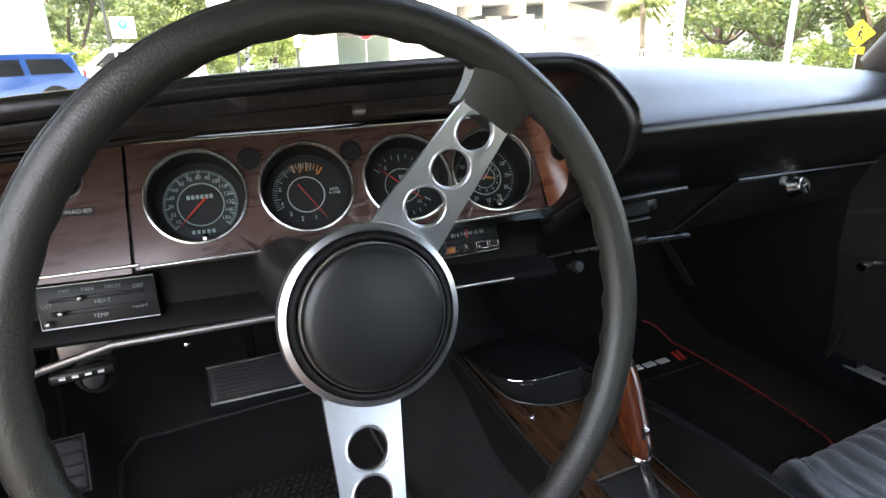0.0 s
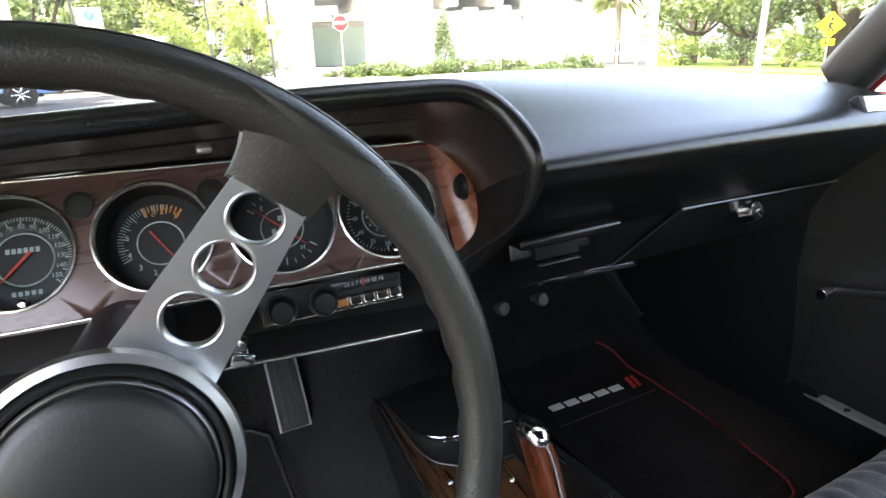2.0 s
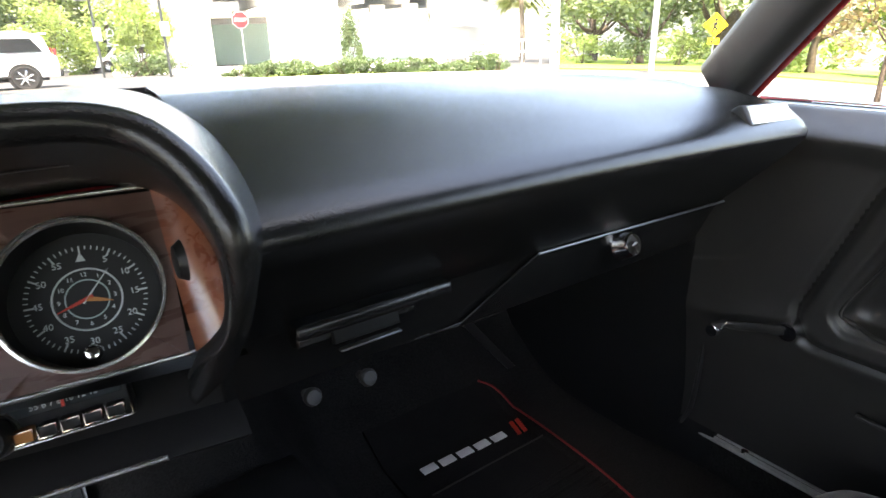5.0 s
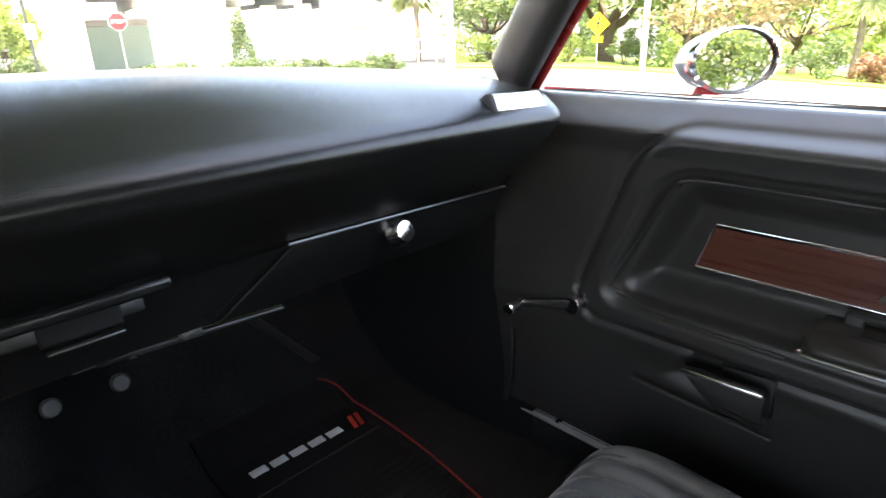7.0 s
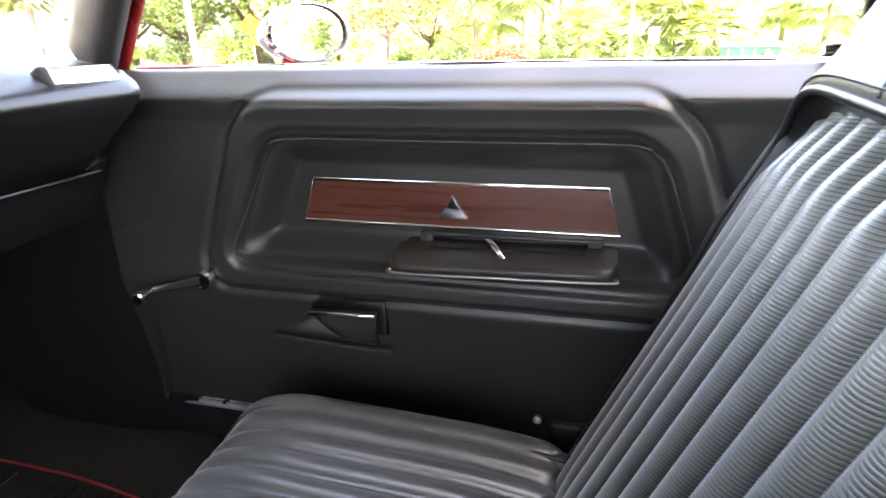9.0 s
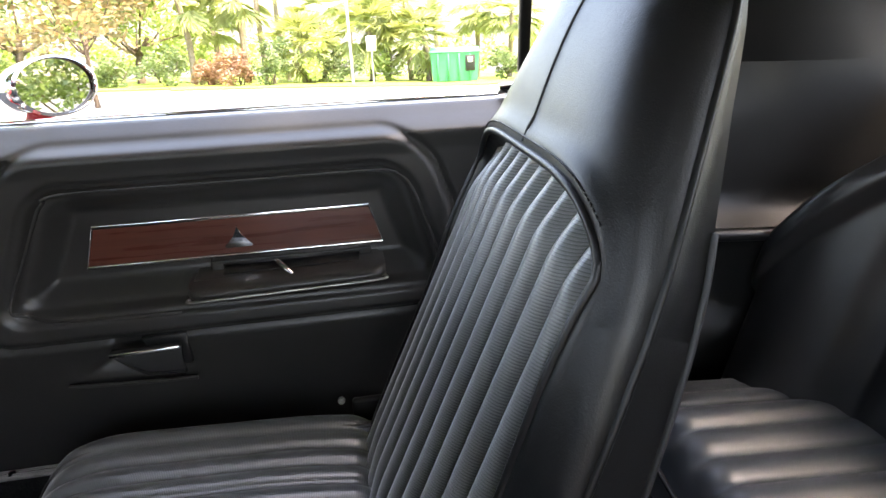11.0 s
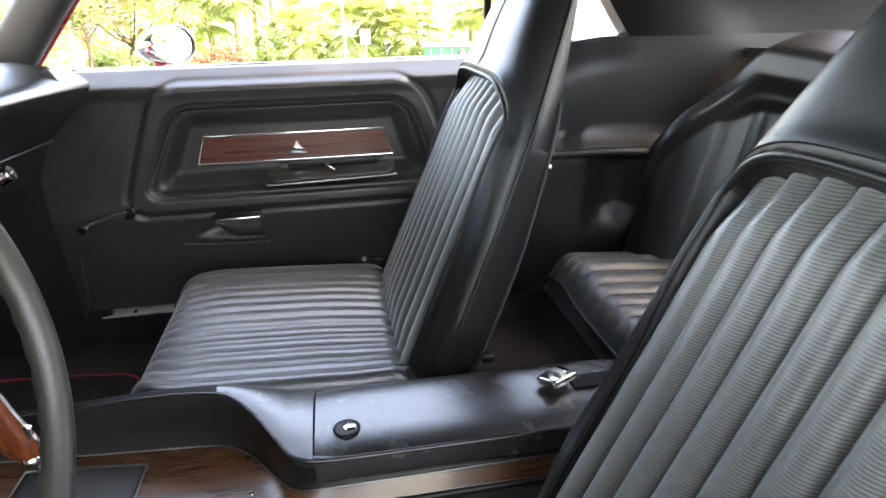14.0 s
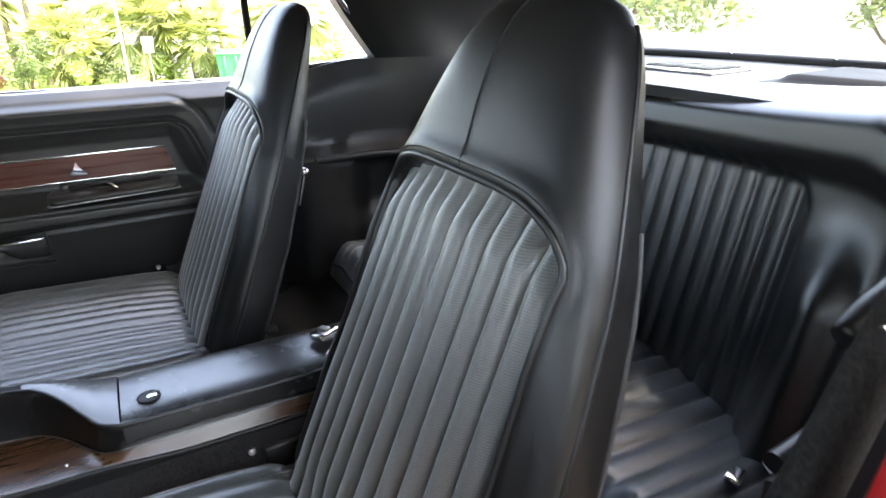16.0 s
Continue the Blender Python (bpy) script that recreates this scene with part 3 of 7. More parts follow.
        part("rim", lathe([(0, 0.05), (0.05, 0.06), (0.06, 0.03), (0.18, 0.03), (0.205, 0.06)], 36, basis((sx * 0.80, y, 0.325), (0, 1, 0), (0, 0, 1), (sx, 0, 0))), STEEL, w, "plain steel rim")
part("nose_panel", rbox((1.68, 0.05, 0.50), 0.02, 2, pose(0, 2.37, 0.53)), RED, body, "red nose panel")
part("tail_panel", rbox((1.62, 0.05, 0.52), 0.02, 2, pose(0, -2.12, 0.56)), RED, body, "red tail panel")
# driver side opening: jamb behind the seat
part("door_jamb", bar4((-0.778, -0.165, 0.50), (-0.778, -0.285, 0.90), ((0.026, 0, 0), (0, 0.035, 0.01)), ((0.026, 0, 0), (0, 0.03, 0.008))), RED, body, "red painted door jamb")
part("jamb_trim", bar4((-0.722, -0.135, 0.55), (-0.722, -0.310, 0.90), ((0.014, 0, 0), (0, 0.045, 0.015)), ((0.010, 0, 0), (0, 0.02, 0.008))), CARPET, body, "black trim edge at the door opening")

# sill plates
# mostly diffuse metal, so the daylight it mirrors is put into the base colour
SILLALU = plain("daylit_aluminium", (0.42, 0.41, 0.39), (0.58, 0.57, 0.55), (0.35, 0.5), 0.35, 20, 300, 0.15)
for sx in (1, -1):
    sp = part("sill_plate", rbox((0.045, 0.90, 0.006), 0.002, 2, pose(sx * 0.742, 0.24, 0.362)), SILLALU, body, "worn ribbed metal sill plate, reflected daylight in its colour")
    for k in range(5):
        part("plate_rib", rbox((0.003, 0.89, 0.003), 0.001, 1, pose(sx * (0.726 + 0.008 * k), 0.24, 0.366)), SILLALU, sp)
    for y in (0.676, 0.552, 0.35, 0.1):
        part("screw", lathe([(0, 0.004), (0.005, 0.003), (0.007, 0)], 12, pose(sx * 0.730, y, 0.365)), CHROME, sp)
for sx in (-1, 1):
    part("sill_side", rbox((0.012, 1.75, 0.10), 0.003, 1, pose(sx * 0.728, -0.1, 0.315)), CARPET, body, "black carpet up the sill side")
# kick panels
for sx in (-1, 1):
    P = [[Vector((sx * (0.722 - 0.02 * step(0.62, 0.75, y)), y, z)) for z in np.linspace(0.30, 0.86, 8)] for y in np.linspace(0.60, 1.28, 10)]
    part("kick_panel", sheet(P, (sx * 0.02, 0, 0)), VINYL, body, "black kick panel below the dashboard end")
part("door_seal", tube(smooth_path([(0.715, 0.655, 0.37), (0.705, 0.635, 0.42), (0.700, 0.625, 0.55), (0.70, 0.62, 0.75)], 5), 0.004, 8), RUBBER, body, "black rubber door seal")


# ---------------- passenger door ----------------
door = thing("car_door", "closed passenger door with black moulded panel and walnut strip", "car door", at=(0, 0, 0))


def inside_quad(y, z, y0b, y0t, y1t, y1b, zb, zt, r=0.035):
    """Signed distance-like value: positive inside a rounded four-sided panel. y0: forward edge, y1: rear edge."""
    t = (z - zb) / (zt - zb)
    f = y0b + (y0t - y0b) * t
    g = y1b + (y1t - y1b) * t
    d = [f - y, y - g, z - zb, zt - z]
    a, b = min(d[0], d[1]), min(d[2], d[3])
    if a < r and b < r:
        return r - math.hypot(r - a, r - b)
    return min(a, b)


def door_x(y, z):
    x = 0.690
    x += 0.022 * step(0.60, 0.42, z)                       # tucks under
    x -= 0.004 * step(0.60, 0.63, z)
    d1 = inside_quad(y, z, 0.505, 0.415, -0.110, -0.200, 0.612, 0.860, 0.05)
    x -= 0.012 * step(-0.012, 0.006, d1) * 1.0             # raised frame
    x += 0.006 * math.exp(-((d1 + 0.012) / 0.0055) ** 2)
    d2 = inside_quad(y, z, 0.468, 0.390, -0.090, -0.150, 0.640, 0.826, 0.04)
    x += 0.022 * step(0.0, 0.014, d2)
    x += 0.006 * math.exp(-((d2 - 0.0) / 0.0045) ** 2)
    d3 = inside_quad(y, z, 0.452, 0.376, -0.078, -0.128, 0.650, 0.812, 0.035)
    x += 0.030 * step(-0.002, 0.038, d3)
    x += 0.052 * max(0.0, (z - 0.864) / 0.029) ** 1.15     # rolls over into the ledge below the glass
    x -= 0.006 * step(0.835, 0.862, z) * step(0.885, 0.862, z)
    # bowed below the armrest
    x -= 0.006 * math.exp(-((z - 0.60) / 0.02) ** 2)
    # front blank of the panel, a little lower, with a curved edge
    e = y - (0.475 + 0.11 * step(0.86, 0.66, z) + 0.10 * step(0.70, 0.655, z))
    x += 0.002 * step(-0.012, 0.012, e) * step(0.55, 0.60, z)
    # pull pocket under the latch
    dp = inside_quad(y, z, 0.405, 0.335, 0.240, 0.236, 0.535, 0.602, 0.01)
    x += 0.022 * step(0.0, 0.025, dp) * step(0.42, 0.28, y)
    return x


ys = np.linspace(0.655, -0.295, 270)
zs = np.concatenate([np.linspace(0.385, 0.60, 40), np.linspace(0.603, 0.893, 140)])
P = [[Vector((door_x(y, z), y, z)) for z in zs] for y in ys]
part("door_panel", sheet(P, lambda p: Vector((0.775 - p.x, 0, 0))), DOORV, door, "black moulded vinyl panel with stepped rounded frame")
# outer shell
P = [[Vector((0.80 + 0.085 * math.sin(math.pi * min(max((z - 0.25) / 0.63, 0), 1)) ** 0.7, y, z)) for z in np.linspace(0.25, 0.885, 18)] for y in np.linspace(0.66, -0.38, 12)]
part("door_skin", sheet(P, (-0.012, 0, 0)), RED, door, "red painted outer skin")
P = [[Vector((x, y, 0.889 - 0.012 * abs(x - 0.785) / 0.03)) for x in np.linspace(0.752, 0.820, 6)] for y in np.linspace(0.655, -0.38, 12)]
part("window_sill", sheet(P, (0, 0, -0.008)), BLACK, door, "dark window slot along the door top")
part("belt_strip", rbox((0.008, 1.02, 0.010), 0.003, 2, pose(0.752, 0.14, 0.889)), CHROME, door, "thin bright strip along the window slot")
part("belt_lip", rbox((0.010, 1.02, 0.008), 0.003, 2, pose(0.798, 0.14, 0.892)), CHROME, door, "bright outer strip")
# walnut strip in a chrome frame
quad = [(0.360, 0.697), (0.341, 0.755), (-0.037, 0.755), (-0.054, 0.697)]
fr = part("strip_frame", tube([(0.7245, *p) for p in quad], 0.0030, 8, True), CHROME, door, "thin chrome frame")
part("strip_bed", prism([(a * 1.0, b) for a, b in [(0.366, 0.692), (0.346, 0.760), (-0.042, 0.760), (-0.060, 0.692)]], 0.03, basis((0.727, 0, 0), (0, 1, 0), (0, 0, 1), (1, 0, 0))), BLACK, fr)
part("walnut_strip", prism(quad, 0.006, basis((0.7235, 0, 0), (0, 1, 0), (0, 0, 1), (1, 0, 0))), WOODD, fr, "reddish walnut-grain strip")
bm = prism([(0.0, 0.021), (0.005, 0.004), (0.020, -0.010), (0.018, -0.0135), (-0.018, -0.0135), (-0.020, -0.010), (-0.005, 0.004)], 0.003, basis((0.7235, 0.152, 0.722), (0, 1, 0), (0, 0, 1), (-1, 0, 0)), 0.001)
part("emblem", bm, CHROME, fr, "small plain chrome triangular emblem", 30)
# fine bead inside the frame
bead = smooth_path([Vector((0, a, b)) for a, b in ((0.235, 0.637), (0.330, 0.638), (0.395, 0.641), (0.440, 0.652), (0.449, 0.668), (0.425, 0.720), (0.398, 0.776), (0.381, 0.802), (0.352, 0.813), (0.150, 0.813), (-0.050, 0.813), (-0.082, 0.806), (-0.098, 0.786), (-0.118, 0.730), (-0.136, 0.668))], 6)
part("panel_bead", tube([Vector((door_x(p.y, p.z) - 0.0005, p.y, p.z)) for p in bead], 0.0026, 8), DOORV, door, "fine moulded bead inside the frame")
# armrest with its grip slot and lock lever
P = []
for y in np.linspace(0.218, -0.052, 28):
    row = []
    e = min(1.0, (0.218 - y) / 0.012, (y + 0.052) / 0.012)
    for k in range(11):
        a = math.pi * k / 10
        row.append(Vector((0.680 - (0.036 * math.sin(a) ** 0.6) * (0.5 + 0.5 * e), y, 0.672 + 0.0105 * math.cos(a) + 0.003 * (0.083 - y) / 0.135)))
    P.append(row)
arm = part("armrest", sheet(P, lambda p: Vector((0.71 - p.x, 0, 0))), DOORV, door, "padded black armrest")
part("armrest_bead", tube(smooth_path([(0.654, 0.216, 0.664), (0.645, 0.205, 0.663), (0.644, 0.08, 0.666), (0.645, -0.04, 0.669), (0.654, -0.05, 0.670)], 5), 0.0020, 8), STEEL, arm, "thin bright bead")
part("armrest_top", rbox((0.060, 0.262, 0.010), 0.004, 3, pose(0.708, 0.083, 0.6775, -0.6)), DOORV, arm)
for y, w_, z, h_ in ((0.1845, 0.018, 0.683, 0.020), (-0.0260, 0.018, 0.685, 0.020), (0.079, 0.2285, 0.6915, 0.006)):
    part("grip_housing", rbox((0.030, w_, h_), 0.002, 2, pose(0.724, y, z)), DOORV, arm, "moulded surround of the finger slot")
# black plates put in for the shade inside the finger slot
part("slot_shade_floor", rbox((0.034, 0.190, 0.0016), 0.0004, 1, pose(0.7035, 0.079, 0.6838, -0.6)), DIAL, arm, "dark plate standing for the shade on the finger slot's floor")
part("slot_shade_plate", rbox((0.010, 0.192, 0.018), 0.001, 1, pose(0.721, 0.079, 0.682)), DIAL, arm, "dark plate standing for the shade inside the finger slot")
part("lock_lever", tube(smooth_path([(0.712, 0.104, 0.686), (0.694, 0.100, 0.692), (0.676, 0.090, 0.690), (0.668, 0.078, 0.680)], 5), [0.004] * 8 + [0.0045] * 8, 8), CHROME, arm, "small chrome lock lever")
# latch handle
P = []
for y in np.linspace(0.335, 0.240, 14):
    t = (0.335 - y) / 0.095
    zl = 0.592 - 0.040 * min(1.0, t / 0.45) ** 0.6
    P.append([Vector((0.668 - 0.012 * math.sin(math.pi * (0.15 + 0.7 * k / 8)) - 0.008 * t, y, 0.594 + (zl - 0.594) * k / 8)) for k in range(9)])
h = part("latch_handle", sheet(P, (0.008, 0, 0)), DARKC, door, "dark chrome pull handle")
part("latch_lip", rbox((0.014, 0.092, 0.006), 0.002, 2, pose(0.657, 0.288, 0.594, 0, 0, 4)), CHROME, h, "bright upper lip")
# black plate laid in for the recess shadow beside the handle
part("latch_shade_plate", prism([(0.300, 0.598), (0.238, 0.600), (0.238, 0.550), (0.280, 0.548)], 0.01, basis((0.694, 0, 0), (0, 1, 0), (0, 0, 1), (-1, 0, 0)), 0.003), DIAL, door, "dark plate standing for the recess shadow behind the pull handle")
part("pocket_rim", tube(smooth_path([(0.684, 0.41, 0.534), (0.680, 0.33, 0.531), (0.676, 0.232, 0.530)], 5), 0.003, 8), DOORV, door)
# window crank
cr = part("window_crank", bar4((0.668, 0.500, 0.620), (0.654, 0.578, 0.603), ((0, 0, 0.008), (0.004, 0, 0)), ((0, 0, 0.006), (0.004, 0, 0))), DARKC, door, "dark window crank arm with chrome ends")
part("crank_boss", lathe([(0, 0.022), (0.012, 0.02), (0.015, 0.012), (0.017, 0.0)], 20, basis((0.685, 0.500, 0.618), (0, 1, 0), (0, 0, 1), (-1, 0, 0))), CHROME, cr, "chrome boss")
part("crank_knob", lathe([(0, 0.034), (0.008, 0.033), (0.011, 0.026), (0.007, 0.010), (0.008, 0.0)], 20, basis((0.655, 0.577, 0.603), (0, 1, 0), (0, 0, 1), (-1, 0, 0))), CHROME, cr, "chrome knob")

# driver door, unseen, added open beside the camera's way out to shade the footwell
odoor = thing("car_door", "unseen driver door standing wide open, red outside and black inside", "car door", at=(-0.795, 0.665, 0))
odoor.rotation_euler = (0, 0, radians(-50))
P = [[Vector((0.012 + 0.012 * step(0.60, 0.42, z) - 0.012 * step(-0.012, 0.006, inside_quad(y + 0.66, z, 0.505, 0.415, -0.110, -0.200, 0.612, 0.860, 0.05)), y, z)) for z in np.linspace(0.385, 0.885, 60)] for y in np.linspace(-0.01, -0.98, 90)]
part("door_panel", sheet(P, (-0.03, 0, 0)), DOORV, odoor, "black moulded vinyl panel")
P = [[Vector((-0.03 - 0.075 * math.sin(math.pi * min(max((z - 0.25) / 0.63, 0), 1)) ** 0.7, y, z)) for z in np.linspace(0.25, 0.885, 18)] for y in np.linspace(-0.01, -1.03, 12)]
part("door_skin", sheet(P, (0.012, 0, 0)), RED, odoor, "red painted outer skin")

# exterior mirror on the door
mir = thing("wing_mirror", "bullet-shaped chrome wing mirror on a red stalk", "wing mirror")
MC = Vector((0.873, 0.400, 0.933))
mdir = Vector((-0.45, -0.89, 0.05)).normalized()
mex = Vector((0.92, -0.39, 0)).normalized()
mey = mdir.cross(mex).normalized()
if mey.z < 0:
    mey = -mey
MB = basis(MC, mex, mey, mdir)
shell = lathe([(0.0, -0.085), (0.022, -0.080), (0.042, -0.060), (0.055, -0.030), (0.060, -0.004), (0.060, 0.004), (0.056, 0.006), (0.053, -0.002)], 40)
bmesh.ops.scale(shell, vec=(1.30, 0.72, 1), verts=shell.verts)
bmesh.ops.transform(shell, matrix=MB, verts=shell.verts)
part("shell", shell, CHROME, mir, "polished chrome shell")
gl = lathe([(0, 0.0), (0.054, 0.0), (0.054, -0.003), (0, -0.003)], 40)
bmesh.ops.scale(gl, vec=(1.30, 0.72, 1), verts=gl.verts)
bmesh.ops.transform(gl, matrix=MB, verts=gl.verts)
# black ring added in place of the dark reflection on the chrome rim
gk = lathe([(0.0530, 0.001), (0.0535, 0.0035), (0.0560, 0.0040), (0.0565, 0.001)], 40)
bmesh.ops.scale(gk, vec=(1.30, 0.72, 1), verts=gk.verts)
bmesh.ops.transform(gk, matrix=MB, verts=gk.verts)
part("bezel_dark_ring", gk, BLACK, mir, "thin black ring standing for dark reflections in the chrome rim")
part("mirror_face", gl, MIRROR, mir, "oval mirror glass", 20)
part("stalk", bar4((0.872, 0.435, 0.872), (0.868, 0.425, 0.905), ((0.018, 0, 0), (0, 0.022, 0)), ((0.013, 0, 0), (0, 0.016, 0))), RED, mir, "red painted stalk")
part("base_trim", rbox((0.05, 0.07, 0.010), 0.003, 2, pose(0.866, 0.437, 0.870, 0, 25)), CHROME, mir, "chrome foot")


# ---------------- dashboard ----------------
dash = thing("dashboard", "black padded dashboard with walnut cluster panel and round gauges", "dashboard")


def crease_z(x):
    return 0.901 - 0.030 * x * x


def groove_z(x):
    return 0.962 + crown(x)


def dash_ring(x, sh=0.0):
    """Half-section of the pad at x, from the groove over the crease down to the lower edge."""
    zc, zg = crease_z(x), groove_z(x)
    pull = 0.10 * step(0.61, 0.705, x) ** 2
    pts = [(0.728, zg - 0.012), (0.724, zg - 0.003), (0.715, zg), (0.67, zg - 0.004), (0.62, zg - (0.25 - 0.12 * step(0.42, 0.58, x)) * (zg - zc)), (0.57, zg - (0.52 - 0.20 * step(0.42, 0.58, x)) * (zg - zc)), (0.53, zc + 0.010 + 0.006 * step(0.40, 0.52, x)), (0.510, zc + 0.003), (0.501, zc - 0.006), (0.501, zc - 0.014), (0.513, zc - 0.032), (0.545, zc - 0.066), (0.575, zc - 0.098), (0.592, 0.790), (0.60, 0.786)]
    return [Vector((x - sh * max(0, (0.90 - z)), y + pull * step(0.72, 0.50, y), z - 0.01 * pull * 10 * step(0.72, 0.55, y))) for y, z in pts]


xs = np.linspace(0.0, 0.700, 60)
P = [dash_ring(x, 0.45 * step(0.5, 0.69, x)) for x in xs]
pad = part("dash_pad", sheet(P, lambda p: Vector((0, 0.04, -0.03))), DASHV, dash, "black grained padded dash top and face")
# strip between the groove and the windscreen
P = [[Vector((x, y, groove_z(x) - 0.002 - 0.02 * (y - 0.735) / 0.14)) for y in (0.735, 0.742, 0.80, 0.88 - 0.12 * (abs(x) / 0.76) ** 2)] for x in np.linspace(-0.76, 0.76, 40)]
part("dash_shelf", sheet(P, (0, 0, -0.015)), DASHV, dash, "black shelf strip below the windscreen")
# lower panel, glove box, ash tray
P = [[Vector((x, 0.600 + 0.037 * t + 0.02 * step(0.64, 0.70, x), 0.788 - 0.073 * t)) for t in np.linspace(0, 1, 8)] for x in np.linspace(0.0, 0.665, 20)]
part("lower_panel", sheet(P, (0, 0.02, 0)), DASHV, dash, "black lower dash panel")
glove = part("glove_door", prism([(0.306, 0.786), (0.632, 0.783), (0.640, 0.707), (0.232, 0.707)], 0.002, basis((0, 0, 0), (1, 0, 0), (0, 0, 1), (0, -1, 0)), 0.0012), DASHV, dash, "black glove box lid")
glove.matrix_basis = Matrix.Translation((0, 0.598, 0)) @ Matrix.Translation((0, 0, 0.786)) @ Matrix.Rotation(radians(26), 4, "X") @ Matrix.Translation((0, 0, -0.786))
part("glove_strip", tube([(0.290, 0.578, 0.7955), (0.630, 0.590, 0.7815)], 0.0015, 6), DIMS, dash, "thin bright strip over the glove box lid")
lk = part("glove_lock", lathe([(0, 0.014), (0.012, 0.013), (0.0145, 0.008), (0.0145, 0.0), (0.017, -0.003), (0.017, -0.006)], 28, basis((0.446, 0.598, 0.762), (1, 0, 0), (0, 0.35, 0.94), (0, -0.94, 0.35))), CHROME, dash, "round chrome push lock")
part("key_slot", rbox((0.008, 0.002, 0.002), 0.0005, 1, basis((0.446, 0.585, 0.767), (0.96, 0, 0.28), (-0.1, 0.35, 0.94), (0, -0.94, 0.35))), STEEL, lk)
part("tray_strip", rbox((0.130, 0.004, 0.004), 0.001, 1, pose(0.104, 0.562, 0.8025)), DIMS, dash, "thin metal strip over the ash tray")
part("tray_ledge", rbox((0.135, 0.05, 0.012), 0.004, 2, pose(0.104, 0.580, 0.802)), DASHV, dash)
ash = part("ash_tray", rbox((0.110, 0.02, 0.034), 0.004, 2, pose(0.105, 0.606, 0.782, -20)), DASHV, dash, "black pull-out ash tray")
part("tray_pull", prism([(-0.030, 0.0), (0.030, 0.0), (0.030, 0.022), (-0.030, 0.022)], 0.008, basis((0.108, 0.592, 0.766), (1, 0, 0), (0, 0.35, 0.94), (0, -0.94, 0.35)), 0.002), SATIN, ash, "brushed metal pull lip")
part("tray_pull_lip", rbox((0.056, 0.006, 0.002), 0.0006, 1, pose(0.108, 0.583, 0.764)), DIMS, ash)
# under-dash brackets, vent knobs
part("under_rail", bar4((0.130, 0.70, 0.688), (0.335, 0.70, 0.675), ((0, 0.012, 0), (0, 0, 0.006)), ((0, 0.012, 0), (0, 0, 0.004))), DARKC, dash, "dull steel rail under the dash")
part("rail_clip", rbox((0.022, 0.02, 0.010), 0.002, 1, pose(0.222, 0.690, 0.690)), DIMS, dash)
part("under_duct", rbox((0.50, 0.26, 0.13), 0.03, 3, pose(0.33, 0.90, 0.71)), SATIN, dash, "black heater duct under the dash")
part("duct_brace", bar4((0.298, 0.712, 0.672), (0.388, 0.722, 0.566), ((0.007, 0, 0), (0, 0.004, 0)), ((0.007, 0, 0), (0, 0.004, 0))), BLACK, dash, "dark metal brace")
for x, y, z in ((0.081, 0.674, 0.676), (0.138, 0.671, 0.676)):
    part("knob_bracket", rbox((0.05, 0.02, 0.018), 0.003, 2, pose(x - 0.005, y + 0.03, z + 0.018)), STEEL, dash)
    part("cable_knob", lathe([(0, 0.026), (0.007, 0.025), (0.009, 0.021), (0.008, 0.015), (0.004, 0.012), (0.004, 0)], 20, basis((x, y, z), (1, 0, 0), (0, 0.3, 0.95), (0, -0.95, 0.3))), RUBBER, dash, "round black pull knob")
# side vent
SVX = Vector((0.094, 0.0035, -0.0050)).normalized()
SVZ = SVX.cross(Vector((0.0, 0.57, 0.82))).normalized()
SVY = SVZ.cross(SVX)
VC = Vector((0.571, 0.5225, 0.9035))
sv = part("side_vent", rbox((0.106, 0.028, 0.016), 0.004, 2, basis(VC - SVZ * 0.006, SVX, SVY, SVZ)), DIAL, dash, "slim rectangular air vent")
part("vent_flap", prism([(-0.048, -0.0105), (0.046, -0.0105), (0.042, 0.0105), (-0.044, 0.0105)], 0.003, basis(VC + SVZ * 0.0012, SVX, SVY, SVZ), 0.001), TRIMW, sv, "bright metal flap")

# shroud round the gauges: outer foot, lip, inner foot
ST = [((-0.76, 0.728, 0.908), (-0.76, 0.500, 0.918), (-0.76, 0.74, 0.895)),
      ((-0.58, 0.728, 0.932), (-0.58, 0.488, 0.948), (-0.58, 0.728, 0.900)),
      ((-0.40, 0.728, 0.948), (-0.40, 0.485, 0.962), (-0.40, 0.700, 0.902)),
      ((-0.22, 0.728, 0.958), (-0.22, 0.485, 0.968), (-0.22, 0.672, 0.904)),
      ((-0.12, 0.728, 0.961), (-0.12, 0.486, 0.969), (-0.12, 0.657, 0.906)),
      ((-0.02, 0.715, 0.962), (-0.062, 0.487, 0.966), (-0.052, 0.647, 0.906)),
      ((0.014, 0.62, 0.942), (-0.036, 0.470, 0.948), (-0.018, 0.630, 0.898)),
      ((0.014, 0.53, 0.905), (-0.024, 0.447, 0.915), (0.000, 0.607, 0.870)),
      ((0.008, 0.525, 0.868), (-0.024, 0.460, 0.872), (0.004, 0.592, 0.838)),
      ((0.006, 0.560, 0.815), (-0.026, 0.508, 0.828), (-0.002, 0.585, 0.812)),
      ((0.002, 0.625, 0.752), (-0.034, 0.575, 0.772), (-0.012, 0.620, 0.785))]
cols = [smooth_path([s[k] for s in ST], 6) for k in range(3)]
P = []
for o, l, i in zip(*cols):
    mid = (o + i) / 2
    back = (mid - l).normalized()
    side = (o - i)
    side = (side - side.dot(back) * back).normalized()
    r = 0.009
    lipc = l + back * r
    arc = [lipc + r * (side * math.cos(a) - back * math.sin(a)) for a in np.linspace(0, math.pi, 9)]
